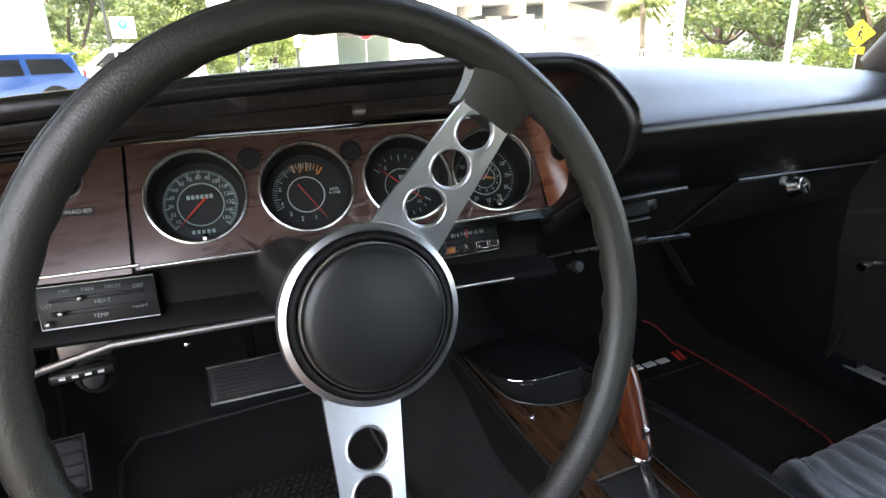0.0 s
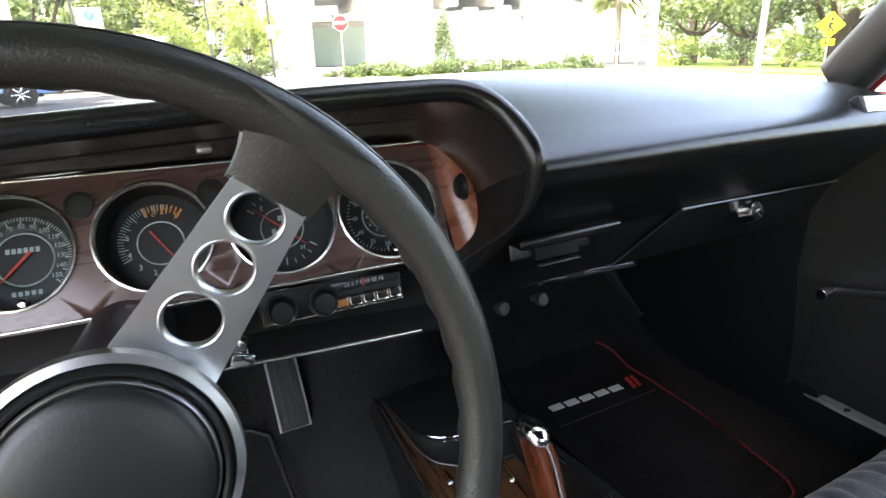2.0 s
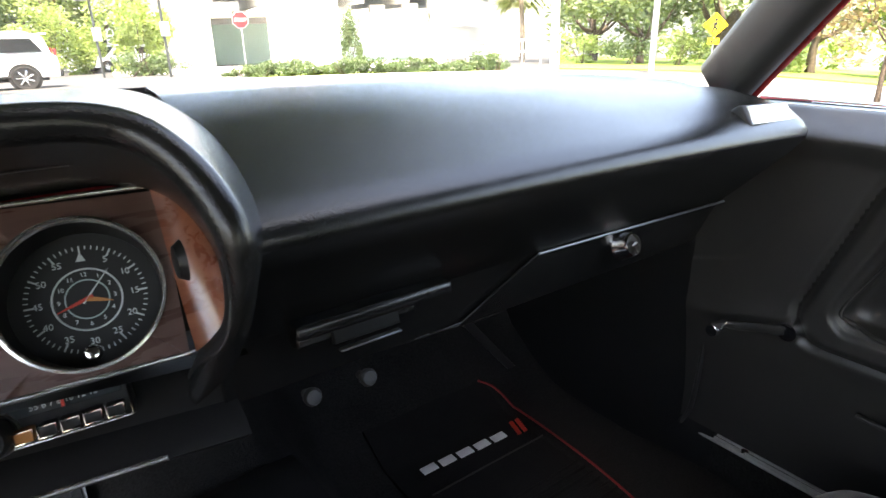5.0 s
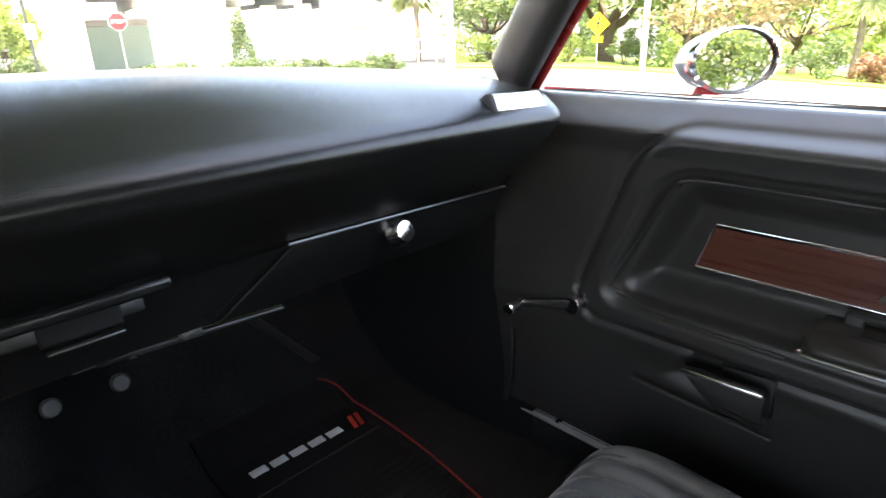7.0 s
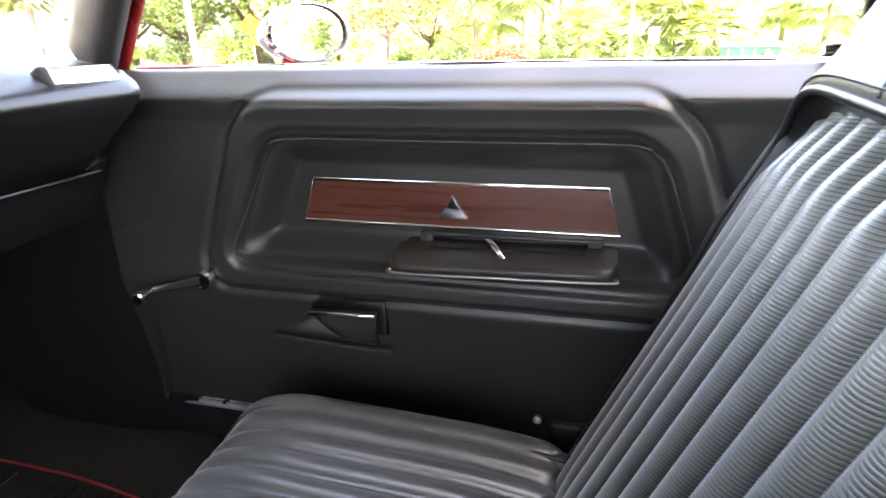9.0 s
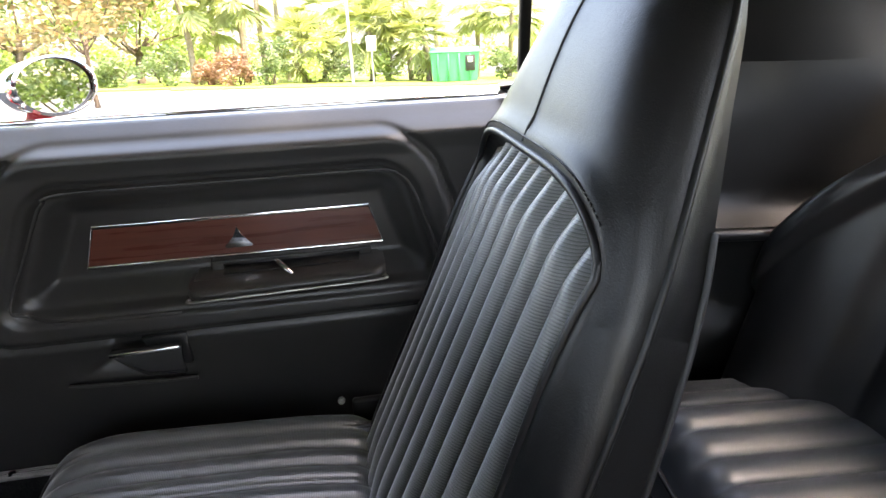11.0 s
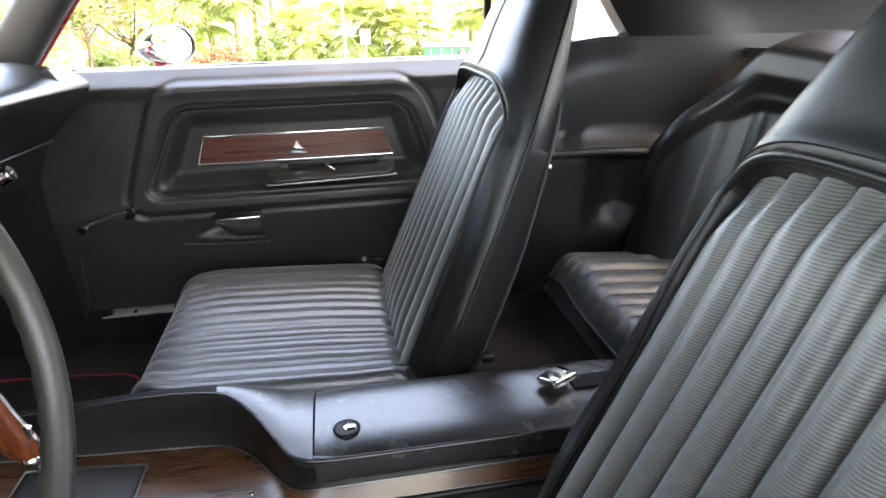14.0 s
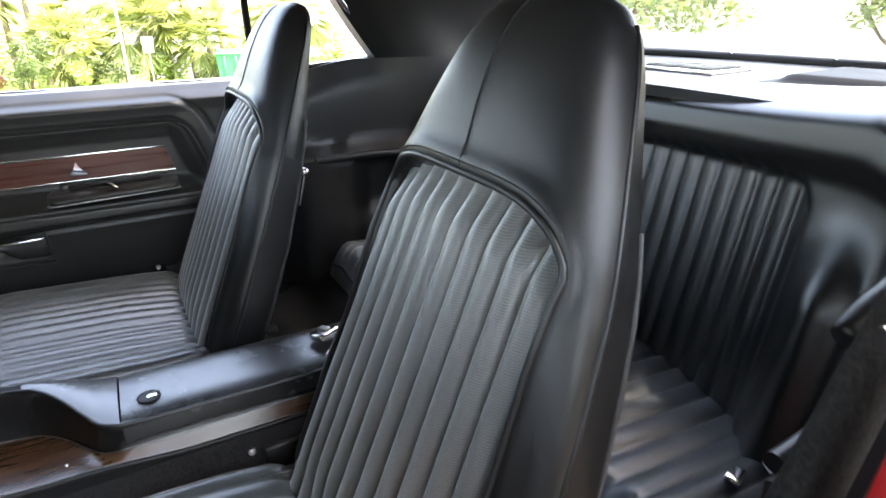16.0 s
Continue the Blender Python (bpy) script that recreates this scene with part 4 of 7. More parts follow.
    P.append([o] + [o.lerp(arc[0], t) for t in (0.3, 0.6, 0.85)] + arc + [arc[-1].lerp(i, t) for t in (0.12, 0.25, 0.5, 0.75)] + [i])
LN = [[p + (r_[0] - p) * 0.004 for p in r_[12:]] for r_ in P]
bm = bmesh.new()
V = [[bm.verts.new(p) for p in r] for r in P]
for a, b in zip(V, V[1:]):
    for j in range(len(a) - 1):
        bm.faces.new((a[j], a[j + 1], b[j + 1], b[j]))
bm.faces.new(V[0])
bm.faces.new(V[-1][::-1])
for a, b in zip(V, V[1:]):
    bm.faces.new((a[0], b[0], b[-1], a[-1]))
shroud = part("gauge_shroud", bm, DASHV, dash, "black padded hood round the gauges", 60)
part("shroud_lining", sheet(LN, (0, 0.002, 0.002)), plain("matt_lining", (0.0035, 0.0035, 0.0035), (0.006, 0.006, 0.006), (0.55, 0.7), relief=0.1, spec=0.25), shroud, "matt black lining inside the gauge hood", 60)
# ridges under the brow
for k, (dy, dz) in enumerate(((0.06, -0.016), (0.12, -0.030), (0.165, -0.044))):
    part("brow_ridge", tube([Vector((x, 0.495 + dy + 0.04 * step(-0.2, -0.6, x), lerp_table([(-0.76, 0.90), (-0.58, 0.938), (-0.4, 0.952), (-0.22, 0.958), (-0.05, 0.958)], x) + dz)) for x in np.linspace(-0.74, -0.06, 16)], 0.004, 8), BLACK, shroud, "thin black ridge")
part("brow_clip", rbox((0.012, 0.006, 0.006), 0.001, 1, pose(-0.24, 0.60, 0.925, -20)), STEEL, shroud)

# walnut panel plane
PN = Vector((-0.16, -1.0, 0.55)).normalized()      # towards the driver
PX = Vector((1.0, -0.16, 0.0)).normalized()
PY = PN.cross(PX).normalized()
if PY.z < 0:
    PY = -PY


def pane(x, z, d=0.0):
    """A point of the panel plane at x and z, d proud of it."""
    return Vector((x, 0.674 - 0.16 * (x + 0.339) + 0.55 * (z - 0.875), z)) + PN * d


def panel_pose(x, z, d=0.0):
    return basis(pane(x, z, d), PX, PY, PN)


GZ = 0.8465
GX = [-0.396, -0.287, -0.1785, -0.0785]
R_OUT = 0.0485
hh0, hh1 = (0.787 - GZ) * 1.155, (0.899 - GZ) * 1.155
edges = [-0.457, -0.3415, -0.2328, -0.1285, -0.0235]
for k, gx in enumerate(GX):
    bm = holed(0, 0, R_OUT, ((edges[k] - gx) * 1.0125, hh0, (edges[k + 1] - gx) * 1.0125, hh1), -0.006)
    bmesh.ops.transform(bm, matrix=panel_pose(gx, GZ), verts=bm.verts)
    if k == 0:
        whole = bm
    else:
        merge(whole, bm)
bmesh.ops.remove_doubles(whole, verts=whole.verts, dist=0.0006)
for v in whole.verts:                                 # the lower edge rises towards the clock
    if v.co.z < 0.7915:
        v.co += PY * 0.0150 * max(0.0, (v.co.x + 0.457) / 0.4335) ** 1.3
fascia = part("walnut_fascia", whole, WOOD, dash, "brown walnut-grain gauge panel", 30)
bm = holed(0, 0, 0.0165, ((-0.575 + 0.512) * 1.0125, (0.785 - 0.868) * 1.155, (-0.4588 + 0.512) * 1.0125, (0.897 - 0.868) * 1.155), -0.006)
bmesh.ops.transform(bm, matrix=panel_pose(-0.512, 0.868), verts=bm.verts)
part("fascia_seam", rbox((0.010, 0.114 * 1.155, 0.004), 0.001, 1, panel_pose(-0.4588, 0.842, -0.008)), BLACK, dash)
side = part("side_fascia", bm, WOOD, dash, "walnut-grain switch panel with a seam beside the gauges", 30)
part("side_plate", prism([((-0.72 + 0.575) * 1.0125, 0.0), (-0.001, 0.0), (-0.001, 0.128), ((-0.72 + 0.575) * 1.0125, 0.118)], -0.006, panel_pose(-0.575, 0.785)), WOOD, side)
for z, nm in ((0.7875, "lower_trim"), (0.899, "upper_trim")):
    for a, b in ((-0.72, -0.4588), (-0.457, -0.0235)):
        part(nm, tube([pane(a, z, 0.001), pane((a + b) / 2, z + (0.0055 if z < 0.8 and b > -0.1 else 0.001), 0.001), pane(b, z + (0.0130 if b > -0.1 else 0.003) if z < 0.8 else z + 0.004, 0.001)], 0.0018, 8), TRIMW, fascia, "thin silver trim line")
# curved walnut return beside the clock
P = []
for t in np.linspace(0, 1, 14):
    x = -0.0235 + 0.032 * math.sin(t * 1.45)
    d = 0.055 * (1 - math.cos(t * 1.45))
    P.append([pane(x, z, d * (0.45 + 0.55 * step(0.79, 0.86, z))) for z in np.linspace(0.800 + 0.022 * t, 0.902, 10)])
wr = part("walnut_return", sheet(P, (0.004, 0.004, 0)), timber("return_walnut", (0.10, 0.022, 0.010), (0.20, 0.06, 0.03), (0.28, 0.10, 0.05), "X"), dash, "reddish walnut return at the panel's end")
part("return_button", lathe([(0, 0.006), (0.010, 0.005), (0.013, 0.0)], 20, basis((-0.024, 0.566, 0.871), Vector((0, 1, 0.2)).normalized(), Vector((0, -0.2, 1)).normalized(), Vector((-1, -0.15, 0)).normalized())), BLACK, wr, "round black button")
# warning lamps
for x in (-0.339, -0.234, -0.131):
    w = part("warning_lamp", lathe([(0, 0.0008), (0.0095, 0.0008), (0.0098, 0.0018), (0.0118, 0.0018), (0.0118, -0.002)], 24, panel_pose(x, 0.8765, 0.001)), BLACK, fascia, "round black warning lamp")
    part("lamp_lens", lathe([(0, 0.0012), (0.0092, 0.0008)], 20, panel_pose(x, 0.8765, 0.001)), DIAL, w)


def ring_part(name, r0, r1, h, gx, d, material, parent, label=""):
    return part(name, lathe([(r0, d), (r0 + 0.0008, d + h), (r1 - 0.0008, d + h), (r1, d)], 64, panel_pose(gx, GZ)), material, parent, label)


def ticks(gx, n, a0, a1, r0, r1, wide, material, parent, every=0, skip=()):
    bm = bmesh.new()
    for j in range(n):
        if j in skip:
            continue
        a = radians(a0 + (a1 - a0) * j / (n - 1))
        long = every and j % every == 0
        q0 = r0 - (0.003 if long else 0)
        m = panel_pose(gx, GZ, DEP + 0.0012) @ Matrix.Rotation(a, 4, "Z") @ Matrix.Translation(((q0 + r1) / 2, 0, 0))
        rbox((r1 - q0, wide * (1.6 if long else 1), 0.0004), 0, 1, m, bm)
    return part("tick_scale", bm, material, parent, "", 0)


def numerals(gx, items, r, size, material, parent):
    for text, ang in items:
        a = radians(ang)
        m = panel_pose(gx, GZ, DEP + 0.0012) @ Matrix.Translation((r * math.cos(a), r * math.sin(a), 0))
        words("numeral", text, size, m, material, parent)


def needle(gx, ang, length, material, parent, tail=0.008, wide=0.0014):
    m = panel_pose(gx, GZ, DEP + 0.003) @ Matrix.Rotation(radians(ang), 4, "Z")
    return part("needle", prism([(-tail, -wide), (length * 0.6, -wide * 0.6), (length, -0.0002), (length, 0.0002), (length * 0.6, wide * 0.6), (-tail, wide)], 0.0006, m), material, parent, "slim orange-red needle", 0)


DEP = -0.034
LABELS = ["large round speedometer with pale numerals", "round tachometer with orange upper scale", "round fuel and temperature gauge", "round clock with white numerals"]
NAMES = ["speedometer", "tachometer", "fuel_gauge", "clock"]
for k, gx in enumerate(GX):
    cup = part(NAMES[k], lathe([(0, DEP), (0.0462, DEP), (0.0480, -0.001), (0.0483, -0.006), (0.0466, DEP - 0.003), (0, DEP - 0.003)], 64, panel_pose(gx, GZ)), DIAL, dash, LABELS[k])
    part("bezel", lathe([(0.0472, -0.004), (0.0472, 0.002), (0.0484, 0.0035), (0.0500, 0.0030), (0.0504, 0.0)], 72, panel_pose(gx, GZ)), TRIMW, cup, "thin silver bezel")
    if k == 0:
        ring_part("inner_ring", 0.0225, 0.0240, 0.0012, gx, DEP, INKG, cup, "pale ring")
        ring_part("scale_band", 0.0250, 0.0385, 0.0006, gx, DEP, plain("scale_grey", (0.016, 0.021, 0.022), (0.024, 0.030, 0.031), (0.5, 0.6), relief=0), cup, "grey-green scale band")
        ticks(gx, 71, 222, -42, 0.0345, 0.0378, 0.0007, INKG, cup, 5)
        numerals(gx, [(str(10 * (j + 1)), 216 - 252 * j / 14) for j in range(15)], 0.0295, 0.0058, INKG, cup)
        bm = bmesh.new()
        for j in range(6):
            rbox((0.0032, 0.0045, 0.0004), 0, 1, panel_pose(gx, GZ, DEP + 0.001) @ Matrix.Translation((-0.012 + 0.0046 * j, 0.008, 0)), bm)
        part("odometer_drum", bm, INKG, cup, "", 0)
        bm = bmesh.new()
        for j in range(5):
            rbox((0.003, 0.004, 0.0004), 0, 1, panel_pose(gx, GZ, DEP + 0.001) @ Matrix.Translation((-0.010 + 0.0050 * j, -0.030, 0)), bm)
        part("trip_drum", bm, INKG, cup, "", 0)
        needle(gx, 226, 0.031, INKR, cup)
        part("reset_knob", lathe([(0, 0.006), (0.0035, 0.005), (0.0045, 0)], 16, panel_pose(gx + 0.001, GZ - 0.0365, -0.012)), CHROME, cup, "small bright knob")
    elif k == 1:
        ring_part("inner_ring", 0.0195, 0.0207, 0.0012, gx, DEP, INKW, cup, "pale ring")
        ticks(gx, 29, 205, 75, 0.031, 0.0365, 0.0006, INKG, cup, 4)
        ticks(gx, 9, 110, 55, 0.030, 0.0365, 0.0012, INKO, cup, 4)
        numerals(gx, [("1", 285), ("2", 255), ("3", 228), ("4", 198), ("5", 165)], 0.0285, 0.0070, INKW, cup)
        numerals(gx, [("6", 98), ("7", 58)], 0.0275, 0.0072, INKO, cup)
        words("units", "R.P.M.\nX 1000", 0.0042, panel_pose(gx + 0.031, GZ + 0.001, DEP + 0.001), INKW, cup)
        needle(gx, 304, 0.036, INKR, cup, 0.014, 0.0007)
    elif k == 2:
        ring_part("inner_ring", 0.0195, 0.0207, 0.0012, gx, DEP, INKG, cup, "pale ring")
        ticks(gx, 9, 145, 35, 0.0325, 0.0372, 0.0008, INKG, cup, 4)
        ticks(gx, 9, 325, 215, 0.0325, 0.0372, 0.0008, INKG, cup, 4)
        numerals(gx, [("E", 128), ("F", 52), ("C", 232), ("H", 308)], 0.0275, 0.0068, INKG, cup)
        bm = bmesh.new()
        for dx, dy, w, hgt in ((0, 0.010, 0.006, 0.005), (-0.008, -0.003, 0.004, 0.006), (0.006, -0.004, 0.004, 0.006)):
            rbox((w, hgt, 0.0004), 0, 1, panel_pose(gx, GZ, DEP + 0.001) @ Matrix.Translation((dx, dy, 0)), bm)
        part("dial_symbol", bm, INKG, cup, "", 0)
        needle(gx, 140, 0.033, INKR, cup, 0.0, 0.001)
        needle(gx, 318, 0.030, INKR, cup, 0.0, 0.001)
    else:
        ring_part("inner_ring", 0.0205, 0.0218, 0.0012, gx, DEP, INKW, cup, "pale ring")
        ring_part("hour_ring", 0.0130, 0.0136, 0.0010, gx, DEP, INKG, cup)
        ticks(gx, 60, 90, -264, 0.0345, 0.0372, 0.0007, INKW, cup, 5)
        numerals(gx, [(str(5 * j), 90 - 30 * j) for j in range(1, 12)], 0.0292, 0.0062, INKW, cup)
        numerals(gx, [(str(j), 90 - 30 * j) for j in range(1, 13)], 0.0170, 0.0042, INKW, cup)
        part("noon_mark", prism([(-0.003, -0.003), (0.003, -0.003), (0, 0.0035)], 0.0004, panel_pose(gx, GZ, DEP + 0.001) @ Matrix.Translation((0, 0.0295, 0))), INKW, cup)
        needle(gx, 200, 0.020, INKR, cup, 0.004, 0.0014)
        needle(gx, -15, 0.016, INKO, cup, 0.0, 0.0018)
        needle(gx, 50, 0.024, INKW, cup, 0.004, 0.0006)
        part("set_knob", lathe([(0, 0.008), (0.004, 0.007), (0.0055, 0.003), (0.0055, 0)], 16, panel_pose(gx - 0.002, GZ - 0.0335, -0.008)), CHROME, cup, "small bright setting knob")
# wiper knob and its caption
wk = part("wiper_knob", lathe([(0, 0.014), (0.010, 0.013), (0.0125, 0.010), (0.0135, 0.0), (0.0145, -0.004)], 28, panel_pose(-0.512, 0.868)), BLACK, side, "round black wiper knob")
part("knob_ring", lathe([(0.0155, 0.0), (0.016, 0.003), (0.0185, 0.003), (0.019, 0.0)], 40, panel_pose(-0.512, 0.868)), TRIMW, wk, "silver ring")
part("knob_bar", rbox((0.020, 0.004, 0.004), 0.001, 1, panel_pose(-0.512, 0.868, 0.014)), BLACK, wk)
part("caption_plate", prism([(-0.024, -0.004), (0.024, -0.004), (0.024, 0.004), (-0.024, 0.004)], 0.001, panel_pose(-0.512, 0.842)), BLACK, side)
words("caption", "WIPER-WASHER", 0.0062, panel_pose(-0.512, 0.842, 0.0013), INKW, side)
lk2 = part("light_knob", lathe([(0, 0.014), (0.010, 0.013), (0.0135, 0.0), (0.0145, -0.004)], 28, panel_pose(-0.59, 0.868)), BLACK, side, "round black light knob")
part("knob_ring", lathe([(0.0155, 0.0), (0.016, 0.003), (0.0185, 0.003), (0.019, 0.0)], 40, panel_pose(-0.59, 0.868)), TRIMW, lk2, "silver ring")

# lower dash on the driver's side
P = []
for x in np.linspace(-0.76, 0.01, 24):
    y0 = 0.690 - 0.16 * (x + 0.339)
    P.append([Vector((x, y0 + dy, z)) for dy, z in ((-0.055, 0.788), (-0.030, 0.782), (0.0, 0.776), (0.004, 0.745), (0.000, 0.722), (-0.022, 0.711), (-0.028, 0.704), (-0.022, 0.698), (0.01, 0.694))])
part("knee_panel", sheet(P, (0, 0.03, 0.0)), SATIN, dash, "black grained panel under the gauges")
part("knee_edge", tube([(-0.30, 0.655, 0.703), (-0.16, 0.633, 0.703), (-0.05, 0.615, 0.706)], 0.0025, 8), TRIMW, dash, "thin bright lower edge")
# heater control
HM = basis((-0.505, 0.705, 0.739), Vector((1, -0.16, 0)).normalized(), Vector((0, 0.25, 0.97)).normalized(), Vector((-0.16, -0.96, 0.25)).normalized())
ht = part("heater_panel", rbox((0.115, 0.046, 0.006), 0.002, 2, HM), BLACK, dash, "black heater control plate with slide levers")
part("heater_rim", tube([HM @ Vector(p) for p in ((-0.056, -0.022, 0.003), (0.056, -0.022, 0.003), (0.056, 0.022, 0.003), (-0.056, 0.022, 0.003))], 0.0006, 6, True), STEEL, ht, "thin silver outline")
for y in (0.007, -0.007):
    part("lever_slot", rbox((0.090, 0.004, 0.002), 0.0005, 1, HM @ Matrix.Translation((0, y, 0.003))), DIAL, ht)
for x, y in ((-0.035, -0.007), (-0.015, 0.007), (-0.048, -0.016)):
    part("slide_lever", rbox((0.006, 0.005, 0.010), 0.001, 1, HM @ Matrix.Translation((x, y, 0.006))), STEEL, ht, "small metal slide lever")
for text, x, y in (("OFF", -0.030, 0.015), ("FAN", -0.008, 0.015), ("HIGH", 0.016, 0.015), ("DEF", 0.040, 0.012), ("OFF", -0.048, 0.002), ("HEAT", 0.004, 0.001), ("TEMP", 0.000, -0.014), ("HIGH", 0.038, -0.009)):
    words("caption", text, 0.0062, HM @ Matrix.Translation((x, y, 0.0035)), INKD, ht)
# radio
REX = Vector((1, -0.16, 0.055)).normalized()
REZ = Vector((-0.16, -0.96, 0.25))
REZ = (REZ - REZ.dot(REX) * REX).normalized()
RM = basis((-0.134, 0.652, 0.7535), REX, REZ.cross(REX), REZ)
rd = part("radio", rbox((0.148, 0.036, 0.03), 0.003, 2, RM @ Matrix.Translation((0, 0, -0.005))), BLACK, dash, "black radio with chrome push buttons")
part("radio_rim", tube([RM @ Vector(p) for p in ((-0.072, -0.0165, 0.010), (0.072, -0.0165, 0.010), (0.072, 0.0165, 0.010), (-0.072, 0.0165, 0.010))], 0.0012, 6, True), TRIMW, rd, "thin silver frame")
part("tuning_window", rbox((0.070, 0.011, 0.002), 0.0005, 1, RM @ Matrix.Translation((0.034, 0.0085, 0.0105))), plain("tuning_glass", (0.03, 0.036, 0.038), (0.045, 0.05, 0.052), (0.12, 0.2), relief=0), rd, "dark tuning window")
words("tuning_scale", "55 6 7 8 10 12 16", 0.0058, RM @ Matrix.Translation((0.034, 0.0082, 0.012)), INKW, rd)
part("tuning_pointer", rbox((0.0020, 0.0095, 0.001), 0, 1, RM @ Matrix.Translation((0.033, 0.0085, 0.0125))), INKR, rd, "red tuning pointer")
for j in range(5):
    x = 0.008 + 0.0138 * j
    b = part("push_button", rbox((0.0118, 0.0085, 0.012), 0.0015, 2, RM @ Matrix.Translation((x, -0.0075, 0.014))), INKO if j == 0 else BLACK, rd, "orange push button" if j == 0 else "black push button")
    part("button_frame", tube([RM @ Matrix.Translation((x, -0.0075, 0.0205)) @ Vector(p) for p in ((-0.0055, -0.0040, 0), (0.0055, -0.0040, 0), (0.0055, 0.0040, 0), (-0.0055, 0.0040, 0))], 0.0006, 5, True), CHROME, b, "thin chrome outline")
for x in (-0.052, -0.010):
    kb = part("radio_knob", lathe([(0, 0.020), (0.010, 0.019), (0.0122, 0.015), (0.0127, 0.004), (0.0127, 0.0)], 28, RM @ Matrix.Translation((x, -0.003, 0.011))), BLACK, rd, "round black knob")
    part("knob_skirt", lathe([(0.0127, 0.0), (0.0150, 0.002), (0.0162, 0.0)], 32, RM @ Matrix.Translation((x, -0.003, 0.011))), STEEL, kb)
# ignition lock and small screws
ig = part("ignition_lock", lathe([(0, 0.014), (0.008, 0.013), (0.011, 0.008), (0.012, 0)], 24, basis((-0.241, 0.60, 0.748), (1, 0, 0), (0, 0.2, 0.98), (0, -0.98, 0.2))), CHROME, dash, "chrome ignition lock with keys")
part("ignition_key", rbox((0.020, 0.003, 0.012), 0.001, 2, pose(-0.239, 0.578, 0.744, 0, 20)), CHROME, ig, "bright key")
part("panel_screw", lathe([(0, 0.003), (0.003, 0.002), (0.004, 0)], 10, basis((-0.43, 0.66, 0.690), (1, 0, 0), (0, 0, 1), (0, -1, 0))), CHROME, dash)


# ---------------- steering wheel ----------------
wheel = thing("steering_wheel", "sports steering wheel with black grip and drilled aluminium spokes", "steering wheel")
WC = Vector((-0.3328, 0.3185, 0.8366))
WN = Vector((-0.036, -0.973, 0.228)).normalized()
WX = Vector((1.0, -0.037, 0.0)).normalized()
WY = WN.cross(WX).normalized()
WX = WY.cross(WN).normalized()
WM = basis(WC, WX, WY, WN)
RW, RT = 0.1732, 0.0108
rings = []
for k in range(120):
    a = 2 * math.pi * k / 120
    c, s = math.cos(a), math.sin(a)
    ring = []
    for j in range(18):
        b = 2 * math.pi * j / 18
        wav = 0.0014 * math.sin(a * 44) * max(0.0, -math.cos(b)) * max(0.0, 0.4 - math.sin(b))
        rr = RT * (1 + 0.04 * math.cos(2 * b)) + wav
        ring.append(WM @ Vector(((RW + rr * math.cos(b)) * c, (RW + rr * math.cos(b)) * s, rr * math.sin(b) * 1.05)))
    rings.append(ring)
part("rim", loft(rings, wrap=True), RIMV, wheel, "thick black leather-grain rim")
part("rim_seam", tube([WM @ Vector(((RW + RT * 0.99) * math.cos(a), (RW + RT * 0.99) * math.sin(a), 0.002)) for a in np.linspace(0, 2 * math.pi, 97)[:-1]], 0.0014, 6, True), BLACK, wheel, "black seam round the rim")
HMX = WM @ Matrix.Translation((0.0060, 0.0030, -0.051)) @ Matrix.Scale(0.975, 4)
part("hub_ring", lathe([(0.030, -0.02), (0.050, 0.012), (0.0555, 0.026), (0.0575, 0.030), (0.0565, 0.036), (0.0525, 0.0375), (0.0515, 0.034)], 72, HMX), BRUSH, wheel, "brushed silver hub ring")
part("hub_groove", lathe([(0.0517, 0.030), (0.0515, 0.036), (0.0490, 0.040), (0.0475, 0.0395), (0.0465, 0.034)], 72, HMX), BLACK, wheel)
part("hub_bead", lathe([(0.0462, 0.034), (0.0460, 0.040), (0.0448, 0.0415), (0.0436, 0.040)], 72, HMX), STEEL, wheel, "thin silver bead")
part("horn_pad", lathe([(0.0438, 0.034), (0.0436, 0.0425), (0.0425, 0.0445), (0.038, 0.0460), (0.026, 0.0478), (0.012, 0.0488), (0, 0.0490)], 72, HMX), PADV, wheel, "domed black horn pad")


def spoke(ang):
    """A tapering aluminium plate with three holes, from the hub to the rim."""
    bm = bmesh.new()
    for k, (r, hr) in enumerate(((0.0793, 0.0130), (0.1064, 0.0124), (0.1315, 0.0118))):
        r0, r1 = ((0.040, 0.0930), (0.0930, 0.1190), (0.1190, 0.152))[k]
        w0, w1 = 0.0250 - 0.074 * (r0 - 0.04), 0.0250 - 0.074 * (r1 - 0.04)
        b = holed(r, 0, hr, (r0, -0.02, r1, 0.02), 0.0045, 36)
        for v in b.verts:
            if abs(abs(v.co.y) - 0.02) < 1e-6:
                v.co.y = math.copysign(w0 + (w1 - w0) * (v.co.x - r0) / (r1 - r0), v.co.y)
        merge(bm, b)
    bmesh.ops.remove_doubles(bm, verts=bm.verts, dist=0.0004)
    bmesh.ops.delete(bm, geom=[f for f in bm.faces if abs(f.normal.x) > 0.99 and 0.045 < f.calc_center_median().x < 0.151 and abs(f.calc_center_median().y) > 0.0], context="FACES_ONLY")
    for v in bm.verts:                                  # dished towards the hub
        v.co.z -= 0.0120 + 0.27 * (0.1315 - v.co.x)
    bmesh.ops.transform(bm, matrix=WM @ Matrix.Rotation(radians(ang), 4, "Z"), verts=bm.verts)
    s = part("spoke", bm, BRUSH, wheel, "brushed aluminium spoke with three round holes", 35)
